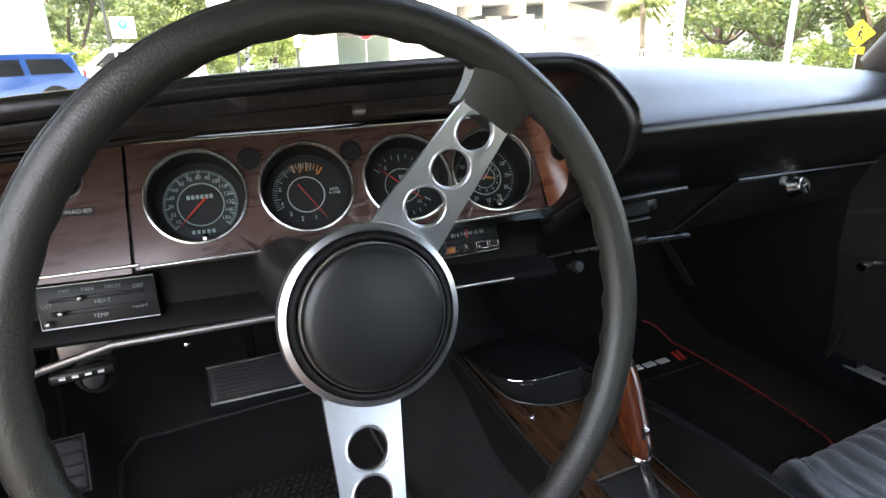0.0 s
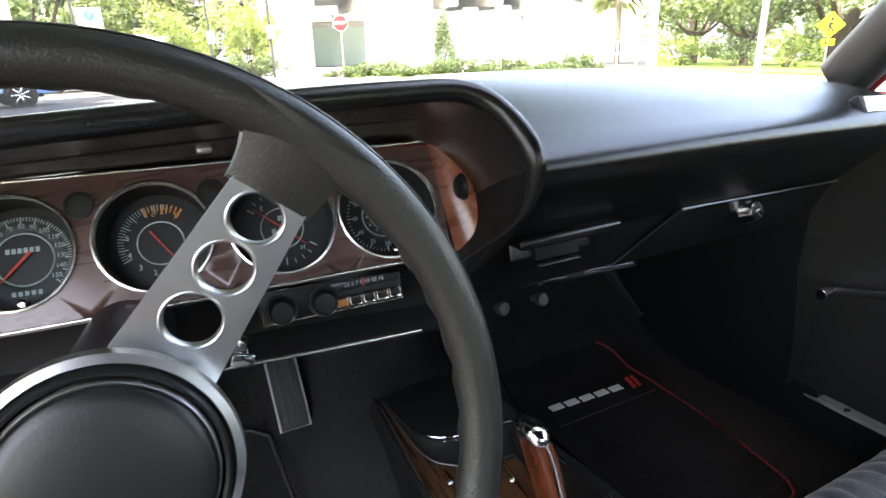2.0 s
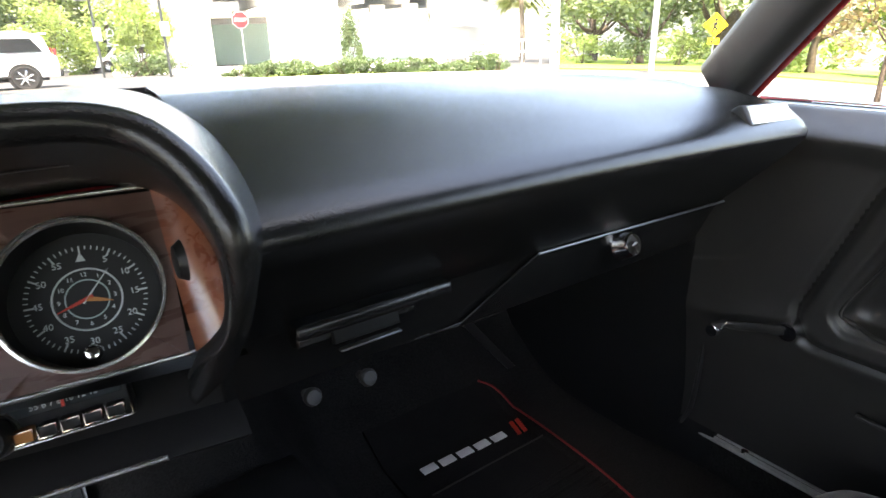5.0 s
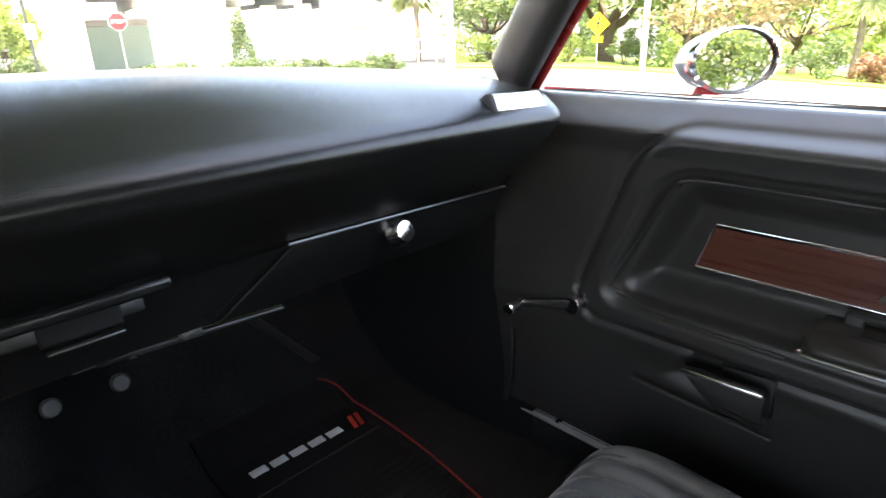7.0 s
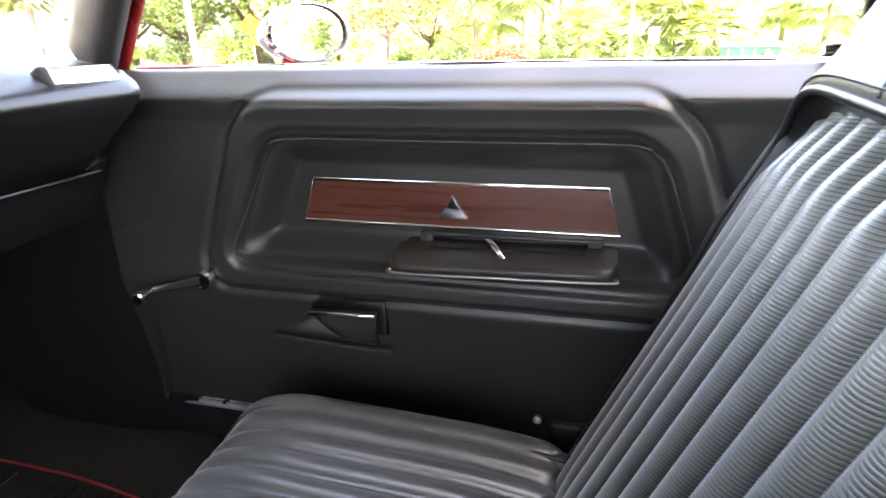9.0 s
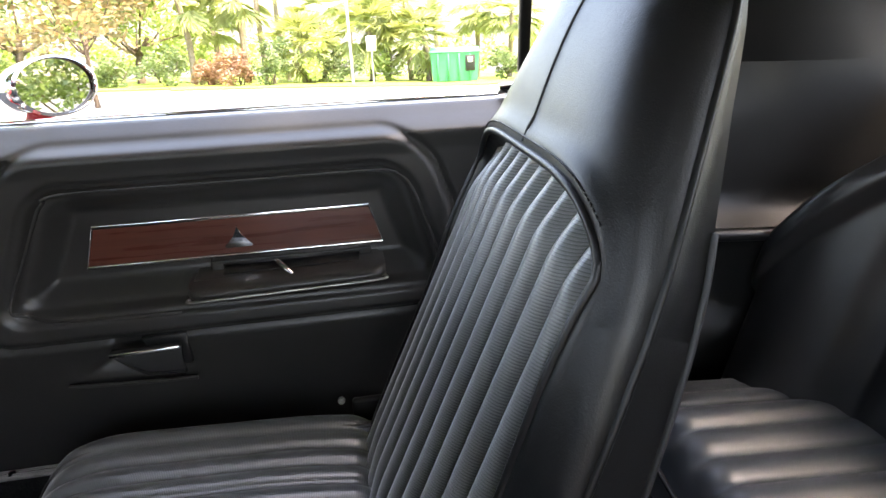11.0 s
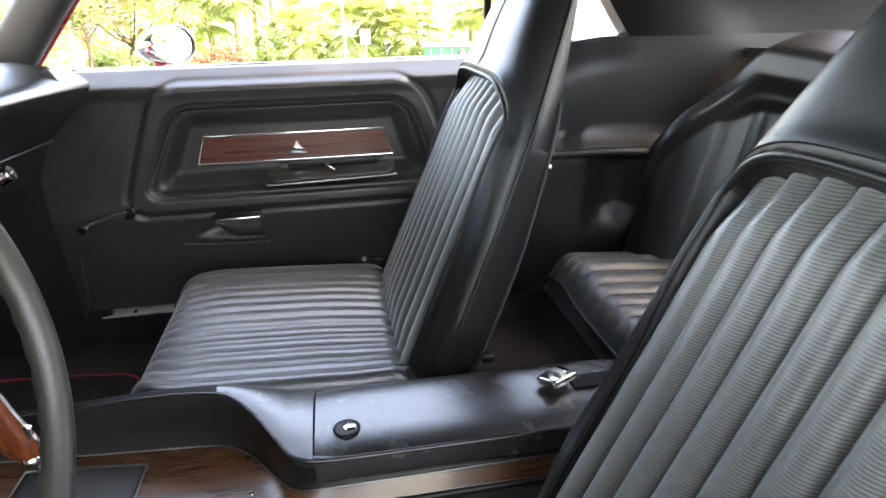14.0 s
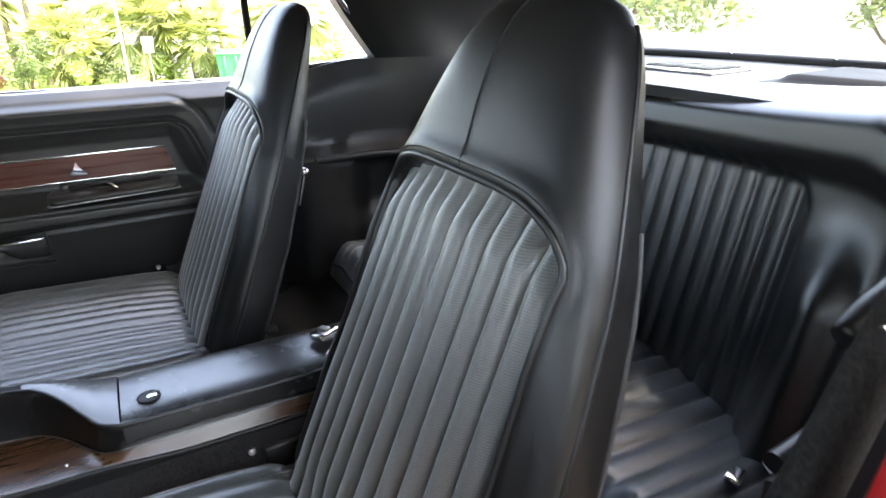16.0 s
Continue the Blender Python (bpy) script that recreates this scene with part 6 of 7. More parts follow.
        out = Vector((a.y - b.y, b.x - a.x, 0)).normalized() * 0.0095
        pa, pb = (BMx @ Vector((p.x, back_front(p.x, p.y) + 0.0007, p.y)) for p in (a + out, a.lerp(b, 0.9) + out))
        tube([pa, pb], 0.0009, 5, False, bm)
    part("stitching", bm, SEATV, back, "close black stitching beside the welt", 0)
    seam = [(0.02 * math.sin(2.2 * t), 0.500 + 0.190 * t) for t in np.linspace(0, 0.99, 16)]
    part("head_seam", tube([BMx @ Vector((u, back_front(u, q) + 0.0002, q)) for u, q in seam], 0.0014, 6), SEATV, back, "centre seam over the headrest")
    for sx in (-1, 1):
        pip = [BMx @ Vector((sx * (wide(W_TAB, q) - 0.001), 0.000, q)) for q in np.linspace(0.03, 0.665, 44)]
        part("side_piping", tube(pip, 0.0034, 8), SEATV, back, "raised piping along the side")
        pip = [BMx @ Vector((sx * wide(W_TAB, q) * 0.975, -wide(T_TAB, q), q)) for q in np.linspace(0.06, 0.50, 30)]
        part("rear_piping", tube(pip, 0.0030, 8), PIPE, back, "pale worn piping at the rear edge")
    # back shell behind
    P = [[BMx @ Vector((h * (wide(W_TAB, q) - 0.045), -wide(T_TAB, q) - 0.013 - 0.004 * (1 - h * h), q)) for h in np.linspace(-1, 1, 12)] for q in np.linspace(0.02, 0.60, 20)]
    part("back_shell", sheet(P, tuple((BMx.to_3x3() @ Vector((0, 0.01, 0))))), BLACK, s, "hard black rear shell")
    # cushion
    P = []
    for y in np.linspace(0.425, -0.035, 60):
        row = []
        t = (0.425 - y) / 0.47
        for j in range(97):
            q = -1 + 2 * j / 96
            w = 0.243 - 0.055 * step(0.28, 0.0, t) ** 2 - 0.012 * step(0.7, 1.0, t)
            x = q * w
            z = 0.196 - 0.022 * t - 0.085 * max(0.0, 1 - t / 0.13) ** 2.2
            z += 0.012 * math.exp(-((abs(q) - 0.86) / 0.10) ** 2)
            z -= 0.05 * max(0.0, (abs(q) - 0.88) / 0.12) ** 2
            z -= 0.045 * max(0.0, (t - 0.86) / 0.12) ** 2
            flute = step(0.80, 0.77, abs(q)) * step(0.02, 0.06, t)
            z += flute * (0.0068 * abs(math.sin(math.pi * 11 * (q / 0.78 + 1) / 2)) ** 0.75 - 0.003)
            z += 0.014 * (1 - q * q) * step(0.0, 0.3, t) * step(1.1, 0.6, t)
            row.append(Vector((x, y, z)))
        P.append(row)
    bmc = sheet(P, lambda p: Vector((0, 0, 0.07 - p.z)))
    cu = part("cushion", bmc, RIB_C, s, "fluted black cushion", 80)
    for sx in (-1, 1):
        P = []
        for y in np.linspace(0.415, -0.045, 40):
            t = (0.425 - y) / 0.47
            w = 0.243 - 0.055 * step(0.28, 0.0, t) ** 2 - 0.012 * step(0.7, 1.0, t)
            zt = 0.196 - 0.022 * t - 0.085 * max(0.0, 1 - t / 0.13) ** 2.2
            P.append([Vector((sx * (w * (0.80 + 0.215 * math.sin(a))), y, zt + 0.008 - 0.085 * (1 - math.cos(a)) * 0.9)) for a in np.linspace(0, math.pi / 2, 10)])
        part("cushion_bolster", sheet(P, (-sx * 0.01, 0, -0.02)), SEATV, s, "smooth vinyl cushion side", 70)
        part("cushion_welt", tube([Vector((sx * 0.80 * (0.243 - 0.055 * step(0.28, 0.0, (0.425 - y) / 0.47) ** 2 - 0.012 * step(0.7, 1.0, (0.425 - y) / 0.47)), y, 0.204 - 0.022 * (0.425 - y) / 0.47 - 0.085 * max(0.0, 1 - (0.425 - y) / 0.47 / 0.13) ** 2.2)) for y in np.linspace(0.41, -0.04, 40)], 0.003, 8), SEATV, cu)
    part("seat_base", rbox((0.44, 0.40, 0.11), 0.02, 2, pose(0, 0.16, 0.055)), SATIN, s, "dark seat base and runners")
    for sx in (-1, 1):
        part("hinge_cover", rbox((0.012, 0.07, 0.05), 0.005, 2, pose(sx * 0.246, -0.02, 0.165)), BLACK, s, "black hinge cover")
        part("hinge_stud", lathe([(0, 0.008), (0.004, 0.007), (0.0055, 0.004), (0.0055, 0)], 14, basis((sx * 0.250, 0.03, 0.185), (0, 1, 0), (0, 0, sx), (sx, 0, 0))), STEEL, s, "small metal hinge stud")
    return s


seat = bucket_seat((0.382, 0, 0.30), -0.020)
seat2 = bucket_seat((-0.346, -0.060, 0.264), 0.020)
tagged(seat2, "black high-back bucket seat with fluted woven inserts behind the steering wheel")
rl = thing("seat_release", "black seat-back release button at the hinge", "seat release")
part("button", rbox((0.018, 0.02, 0.014), 0.004, 2, pose(0.150, -0.125, 0.508)), BLACK, rl)

# small chrome latch behind the passenger seat
sl = thing("seat_latch", "small chrome latch hanging at the rear of a seat back", "seat latch")
part("latch_eye", lathe([(0, 0.006), (0.006, 0.005), (0.009, 0.002), (0.009, -0.004)], 16, basis((0.262, -0.248, 0.762), (0, 1, 0), (0, 0, 1), (-1, 0, 0))), CHROME, sl)
part("latch_bar", tube([(0.262, -0.246, 0.757), (0.258, -0.230, 0.700)], [0.005, 0.0025], 8), CHROME, sl, "tapered chrome bar")

# belt buckle lying on the console
bk = thing("belt_buckle", "chrome seat belt buckle lying on the console lid", "seat belt buckle")
part("buckle_plate", rbox((0.034, 0.044, 0.012), 0.004, 3, pose(0.032, -0.190, 0.540, 0, 12, 25)), CHROME, bk, "polished buckle plate")
part("buckle_button", rbox((0.022, 0.014, 0.007), 0.002, 2, pose(0.032, -0.190, 0.548, 0, 12, 25)), STEEL, bk)
part("webbing", sheet([[Vector((0.018 + 0.014 * k, y, 0.5305 - 0.03 * step(-0.285, -0.36, y))) for y in np.linspace(-0.21, -0.36, 10)] for k in range(3)], (0, 0, -0.003)), SATIN, bk, "black webbing")

# ---------------- rear seat ----------------
rs = thing("rear_bench", "black fluted rear bench seat", "rear seat")


def bench_top(x, y):
    t = (-0.385 - y) / 0.42
    z = 0.478 - 0.035 * t - 0.06 * max(0.0, 1 - t / 0.12) ** 2
    z += 0.018 * math.exp(-(x / 0.10) ** 2)
    z += 0.016 * math.exp(-((abs(x) - 0.50) / 0.06) ** 2)
    z += step(0.195, 0.175, abs(abs(x) - 0.370)) * step(0.02, 0.07, t) * (0.0085 * abs(math.sin(math.pi * (abs(x) - 0.196) / 0.045)) ** 0.75 - 0.006)
    z -= 0.04 * step(0.58, 0.63, abs(x))
    return z


P = [[Vector((x, y, bench_top(x, y))) for y in np.linspace(-0.385, -0.80, 40)] for x in np.linspace(-0.62, 0.62, 240)]
part("bench_cushion", sheet(P, lambda p: Vector((0, 0, 0.36 - p.z))), SKYBENCHV, rs, "black fluted cushion with front piping, sky sheen in its colour", 80)
part("front_piping", tube([Vector((x, -0.383, bench_top(x, -0.385) + 0.002)) for x in np.linspace(-0.61, 0.61, 60)], 0.004, 8), SEATV, rs, "piping along the cushion front")


def bench_rim(x):
    """Upper edge of the back, falling away to the sides."""
    return 0.915 - 2.2 * max(0.0, abs(x) - (0.45 if x > 0 else 0.57)) ** 1.3


def bench_back(x, z):
    """How far the back stands proud at x and height z."""
    d = 0.0
    q = x - 0.045
    u = abs(q)
    half = 0.452
    ztop = (0.818 if x < 0 else 0.802) - 0.035 * max(0.0, (u - half + 0.05) / 0.05) ** 2
    ins = min(half - u, (ztop - z))
    d -= 0.022 * step(-0.004, 0.014, ins)
    d += step(0.0, 0.012, ins) * 0.0075 * abs(math.sin(math.pi * q / 0.042)) ** 0.9
    zn = z + 0.915 - bench_rim(x)
    d += 0.020 * step(0.812, 0.850, zn) * step(0.925, 0.89, zn)
    d -= 0.07 * step(0.875, 0.920, zn) ** 2
    if x > 0:
        d += 0.045 * math.exp(-((x - 0.56) / 0.07) ** 2) * step(0.86, 0.78, z)
    else:
        d += 0.042 * math.exp(-((x + 0.475) / 0.042) ** 2) * step(0.80, 0.68, z) + 0.03 * step(-0.52, -0.60, x) * step(0.90, 0.80, z)
    d -= 0.05 * step(0.60, 0.66, abs(x))
    return d


P = [[Vector((x, -0.848 + 0.40 * x * x + 0.24 * (0.82 - z) + bench_back(x, z) + 0.014, z + 0.14 * x * x * step(0.7, 0.92, z) * step(0.56, 0.46, abs(x)))) for z in np.linspace(0.42, bench_rim(x), 76)] for x in np.linspace(-0.65, 0.65, 280)]
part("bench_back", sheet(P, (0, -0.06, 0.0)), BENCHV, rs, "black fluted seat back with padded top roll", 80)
rb = thing("rear_belt", "chrome rear seat belt buckle on the bench", "seat belt buckle")
part("buckle", rbox((0.020, 0.030, 0.010), 0.003, 2, pose(-0.502, -0.553, 0.492, 0, 0, 20)), CHROME, rb)
part("tongue", rbox((0.014, 0.022, 0.003), 0.001, 1, pose(-0.516, -0.606, 0.492, 0, 0, 60)), STEEL, rb)


# ---------------- outside ----------------
FALL = [(-180, 4.0), (-90, 2.0), (-40, 1.9), (0, 2.0), (25, 1.95), (45, 2.0), (58, 2.3), (72, 3.3), (85, 4.0), (100, 4.7), (147, 4.2), (180, 4.0)]


def land(x, y):
    """The ground falls away gently on all sides of the car."""
    d = math.hypot(x, y)
    az = math.degrees(math.atan2(x, y))
    return -max(0.0, min(d, 160.0) - 3.0) * math.tan(radians(lerp_table(FALL, az)))


def spot(az, d, up=0.0):
    x, y = d * math.sin(radians(az)), d * math.cos(radians(az))
    return Vector((x, y, land(x, y) + up))


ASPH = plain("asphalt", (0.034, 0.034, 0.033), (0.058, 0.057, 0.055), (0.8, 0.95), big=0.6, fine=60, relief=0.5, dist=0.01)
CONC = plain("pale_concrete", (0.52, 0.51, 0.48), (0.66, 0.65, 0.62), (0.75, 0.9), big=0.8, fine=25, relief=0.4, dist=0.01)
GREENC = plain("green_tinted_panel", (0.52, 0.68, 0.60), (0.60, 0.75, 0.67), (0.7, 0.85), big=0.7, fine=12, relief=0.5, dist=0.02)
GRASSM = pile("grass_blades", (0.10, 0.16, 0.03), (0.22, 0.30, 0.07), 14, 0.05)
BARK = pile("bark", (0.06, 0.045, 0.035), (0.16, 0.125, 0.095), 30, 0.03)
PALMB = pile("palm_bark", (0.14, 0.115, 0.09), (0.28, 0.235, 0.185), 18, 0.03)
LEAF1 = leafy("oak_leaf", (0.055, 0.085, 0.032), (0.10, 0.145, 0.06), (0.17, 0.22, 0.10))
LEAF2 = leafy("bright_leaf", (0.12, 0.18, 0.05), (0.21, 0.29, 0.09), (0.32, 0.39, 0.15))
LEAF3 = leafy("hedge_leaf", (0.045, 0.08, 0.03), (0.085, 0.13, 0.055), (0.14, 0.19, 0.085))
LEAF4 = leafy("autumn_leaf", (0.09, 0.11, 0.045), (0.17, 0.16, 0.075), (0.25, 0.17, 0.09))
LEAF5 = leafy("red_leaf", (0.12, 0.07, 0.045), (0.19, 0.10, 0.07), (0.25, 0.15, 0.10))
FROND = leafy("palm_leaf", (0.09, 0.13, 0.045), (0.20, 0.25, 0.09), (0.36, 0.39, 0.17))
WHITEP = plain("white_paint", (0.72, 0.73, 0.74), (0.80, 0.81, 0.82), (0.12, 0.2), big=2, relief=0, coat=0.8)
BLUEP = plain("blue_paint", (0.02, 0.10, 0.38), (0.03, 0.14, 0.46), (0.12, 0.2), big=2, relief=0, coat=0.8)
TINT = plain("tinted_glass", (0.012, 0.014, 0.015), (0.02, 0.022, 0.024), (0.12, 0.2), big=2, relief=0, spec=0.25)
TYRE = plain("tyre", (0.015, 0.015, 0.015), (0.025, 0.025, 0.025), (0.75, 0.9), relief=0.3)
POLE = plain("dark_pole", (0.03, 0.035, 0.035), (0.05, 0.055, 0.055), (0.4, 0.6), relief=0.1)
GALV = plain("galvanised", (0.42, 0.43, 0.43), (0.55, 0.56, 0.56), (0.4, 0.55), 0.7, relief=0.1)
SIGNR = plain("sign_red", (0.45, 0.02, 0.025), (0.52, 0.03, 0.035), (0.4, 0.5), relief=0)
SIGNY = plain("sign_yellow", (0.80, 0.58, 0.01), (0.86, 0.64, 0.02), (0.4, 0.5), relief=0)
SIGNW = plain("sign_white", (0.74, 0.74, 0.74), (0.80, 0.80, 0.80), (0.4, 0.5), relief=0)
SIGNB = plain("sign_blue", (0.03, 0.20, 0.45), (0.05, 0.25, 0.52), (0.4, 0.5), relief=0)
BINM = plain("green_bin_paint", (0.02, 0.20, 0.09), (0.035, 0.27, 0.13), (0.4, 0.6), big=1.5, fine=80, relief=0.3)
LINE = plain("road_paint", (0.62, 0.62, 0.60), (0.75, 0.75, 0.73), (0.7, 0.85), big=3, relief=0.3)

bm = bmesh.new()
rad = [0.3, 1.5, 3, 4.5, 6, 8, 10, 13, 16, 20, 24, 28, 32, 36, 42, 50, 60, 80, 110, 160, 300, 900, 3000]
R = [[bm.verts.new(((r * math.sin(a)), r * math.cos(a), land(r * math.sin(a), r * math.cos(a)))) for a in np.linspace(0, 2 * math.pi, 97)[:-1]] for r in rad]
for a, b in zip(R, R[1:]):
    for j in range(96):
        bm.faces.new((a[j], a[(j + 1) % 96], b[(j + 1) % 96], b[j]))
bm.faces.new(R[0][::-1])
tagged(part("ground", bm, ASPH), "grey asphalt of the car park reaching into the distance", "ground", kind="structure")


def patch(name, az0, az1, d0, d1, material, label, category, up=0.03, n=16, kind="structure"):
    """A strip of ground in a sector round the car."""
    P = [[spot(a, d, up) for d in np.linspace(d0, d1, 8)] for a in np.linspace(az0, az1, n)]
    return tagged(part(name, sheet(P, (0, 0, -0.12)), material), label, category, kind=kind)


patch("lawn", 46, 76, 26, 60, GRASSM, "sunlit lawn beyond the road", "lawn", 0.05)
patch("lawn", 76, 112, 24, 60, GRASSM, "grass verge under the palms", "lawn", 0.05)
patch("lawn", 112, 178, 14, 150, GRASSM, "wide grass field behind the car", "lawn", 0.05)
patch("verge", 60, 90, 8.2, 9.6, GRASSM, "narrow green verge beside the pavement", "verge", 0.08)
patch("pavement", 50, 130, 5.2, 8.2, CONC, "pale concrete pavement beside the car", "pavement", 0.09)
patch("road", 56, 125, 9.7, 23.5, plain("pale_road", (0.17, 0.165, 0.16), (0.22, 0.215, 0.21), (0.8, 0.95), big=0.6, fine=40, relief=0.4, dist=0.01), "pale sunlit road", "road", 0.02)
patch("planting_bed", 17.6, 41, 20.6, 24.5, GRASSM, "planting bed behind the kerb", "planting bed", 0.10)
patch("forecourt", 8, 14, 36, 70, CONC, "pale concrete drive", "drive", 0.03)
# pale ground added as a reflector for the abutment wall under the deck
patch("apron", 12.5, 36, 33, 51, CONC, "pale ground added to bounce light onto the abutment wall", "apron", 0.03)
# kerb round the bed, stone by stone
kerb = thing("kerb", "pale concrete kerb round the planting bed", "kerb", kind="structure")
bm = rbox((0.92, 0.18, 0.17), 0.02, 2)
kme = bpy.data.meshes.new("kerb_stone")
bm.to_mesh(kme)
bm.free()
kme.materials.append(CONC)
for k in range(20):
    a = 17.2 + 1.28 * k
    o = new("kerb_stone", kme)
    o.parent = kerb
    d = 20.4 + (1.6 * (1 - k / 2) if k < 2 else 0)
    o.matrix_basis = Matrix.Translation(spot(a, d, 0.07)) @ Matrix.Rotation(radians(-a - (38 if k < 2 else 0)), 4, "Z")
for k in range(5):
    o = tagged(part("bay_line", rbox((0.10, 4.6, 0.006), 0, 1, pose(-9 + 0 * k, 0, 0)), LINE), "white painted bay line", "road marking", "bay lines", "structure")
    p = spot(-7 + 4.3 * k, 22.5 - 0.4 * k, 0.012)
    o.matrix_basis = Matrix.Translation(p) @ Matrix.Rotation(radians(78), 4, "Z") @ Matrix.Translation((9, 0, 0))


# --- vehicles ---
def suv(name, label, paint, at, heading, scale=1.0, stretch=1.0):
    """A full-size estate: heading is the angle of its nose from +x."""
    t = thing(name, label, "car", at=at)
    t.rotation_euler = (0, 0, radians(heading))
    t.scale = (scale * stretch, scale, scale)
    prof = [(-2.62, 0.42), (-2.66, 0.80), (-2.62, 1.10), (-2.48, 1.20), (-2.36, 1.72), (-2.25, 1.86), (-1.2, 1.91), (0.2, 1.90), (0.55, 1.84), (1.28, 1.26), (1.50, 1.20), (2.40, 1.12), (2.62, 1.00), (2.68, 0.70), (2.66, 0.42)]
    rings = []
    for y, k in ((-1.01, 0.0), (-0.98, 1.0), (-0.5, 1.03), (0.5, 1.03), (0.98, 1.0), (1.01, 0.0)):
        rings.append([Vector((x * (0.985 if abs(y) > 1 else 1), y * (1 - 0.17 * step(1.15, 1.9, z)), 0.40 + (z - 0.40) * (0.97 if abs(y) > 1.0 else 1.0))) for x, z in prof])
    part("body", loft(rings), paint, t, "glossy painted body", 35)
    part("underbody", rbox((4.6, 1.8, 0.22), 0.05, 2, pose(0, 0, 0.40)), TYRE, t)
    for sy in (-1, 1):
        for poly in ([(0.62, 1.24), (0.98, 1.24), (0.50, 1.70), (0.30, 1.72), (0.30, 1.24)], [(0.22, 1.24), (0.22, 1.73), (-0.80, 1.74), (-0.86, 1.24)], [(-1.05, 1.26), (-0.98, 1.74), (-2.00, 1.72), (-2.28, 1.26)]):
            m = basis((0, sy * 0.985, 1.2), (1, 0, 0), (0, -sy * 0.245, 0.97), (0, sy * 0.97, 0.245)) @ Matrix.Translation((0, -1.2, 0.025))
            part("side_window", prism(poly, 0.035, m), TINT, t, "dark tinted side window", 30)
        part("sill_trim", rbox((3.2, 0.05, 0.10), 0.02, 2, pose(-0.1, sy * 1.0, 0.46)), TYRE, t, "dark sill trim")
        part("roof_rail", tube([(-2.0, sy * 0.76, 1.90), (-1.8, sy * 0.76, 1.95), (0.1, sy * 0.76, 1.95), (0.3, sy * 0.76, 1.89)], 0.02, 8), GALV, t, "roof rail")
        part("wing_mirror", rbox((0.14, 0.22, 0.16), 0.04, 2, pose(0.72, sy * 1.08, 1.26)), TYRE, t, "dark wing mirror")
        for x in (-1.62, 1.45):
            part("wheel_arch", lathe([(0, 0.03), (0.48, 0.03), (0.48, 0.0), (0, 0)], 28, basis((x, sy * 0.985, 0.42), (1, 0, 0), (0, 0, 1), (0, sy, 0))), TYRE, t, "dark wheel arch")
            w = part("tyre", lathe([(0.27, 0.0), (0.30, 0.10), (0.38, 0.11), (0.40, 0.08), (0.40, -0.12), (0.30, -0.14)], 32, basis((x, sy * 0.93, 0.40), (1, 0, 0), (0, 0, 1), (0, sy, 0))), TYRE, t, "black tyre")
            part("rim_dish", lathe([(0, 0.05), (0.27, 0.04), (0.285, 0.09)], 32, basis((x, sy * 0.93, 0.40), (1, 0, 0), (0, 0, 1), (0, sy, 0))), TYRE, w)
            for j in range(7):
                a = 2 * math.pi * j / 7
                part("rim_spoke", rbox((0.25, 0.055, 0.03), 0.01, 1, basis((x, sy * 0.93, 0.40), (1, 0, 0), (0, 0, 1), (0, sy, 0)) @ Matrix.Rotation(a, 4, "Z") @ Matrix.Translation((0.145, 0, 0.085))), CHROME, w, "bright alloy spoke")
        part("tail_lamp", rbox((0.08, 0.10, 0.50), 0.02, 2, pose(-2.60, sy * 0.88, 1.10)), SIGNR, t, "red tail lamp")
        part("head_lamp", rbox((0.20, 0.30, 0.14), 0.03, 2, pose(2.58, sy * 0.78, 0.98)), SIGNW, t, "pale head lamp")
    part("windscreen", prism([(-0.80, 0), (0.80, 0), (0.70, 0.80), (-0.70, 0.80)], 0.02, basis((1.24, 0, 1.28), (0, 1, 0), (-0.75, 0, 0.66), (0.66, 0, 0.75))), TINT, t, "dark windscreen")
    part("rear_bumper", rbox((0.16, 1.9, 0.22), 0.05, 2, pose(-2.66, 0, 0.52)), TYRE, t, "dark rear bumper")
    part("roof_spoiler", rbox((0.24, 1.5, 0.06), 0.02, 2, pose(-2.38, 0, 1.86)), paint, t)
    return t


suv("white_suv", "large white sport utility car parked sideways", WHITEP, spot(-1.7, 27.6), 180, 1.0, 1.07)
suv("distant_suv", "white car parked far off beside a fence", WHITEP, spot(8.6, 52), 200, 0.95)
suv("blue_car", "blue parked car beyond the hood", BLUEP, spot(-11.4, 19.5), 196, 0.78)


# --- signs and posts ---
def post_sign(name, label, category, at, height, r=0.03, material=GALV):
    t = thing(name, label, category, at=at)
    part("post", tube([(0, 0, -0.2), (0, 0, height)], r, 10), material, t, "metal post")
    return t


def face_to_car(t):
    t.rotation_euler = (0, 0, math.atan2(t.location.y, t.location.x) - math.pi / 2)   # +(-y) faces the car


SF = basis((0, -0.05, 0), (1, 0, 0), (0, 0, 1), (0, -1, 0))
st = post_sign("stop_sign", "red octagonal stop sign on a metal post", "stop sign", spot(18.3, 33), 2.6)
oct_ = lambda r: [(r * math.cos(radians(22.5 + 45 * k)), r * math.sin(radians(22.5 + 45 * k))) for k in range(8)]
part("border", prism(oct_(0.41), 0.01, Matrix.Translation((0, 0, 2.45)) @ SF), SIGNW, st, "white border", 20)
part("face", prism(oct_(0.385), 0.016, Matrix.Translation((0, 0, 2.45)) @ SF), SIGNR, st, "red face", 20)
words("lettering", "STOP", 0.235, Matrix.Translation((0, -0.018, 2.45)) @ SF, SIGNW, st, "white letters", 0.004)
face_to_car(st)

pd = post_sign("crossing_sign", "yellow diamond crossing sign with a smaller arrow plate", "road sign", spot(58.6, 31), 2.05, 0.03)
dia = [(0, -0.53), (0.53, 0), (0, 0.53), (-0.53, 0)]
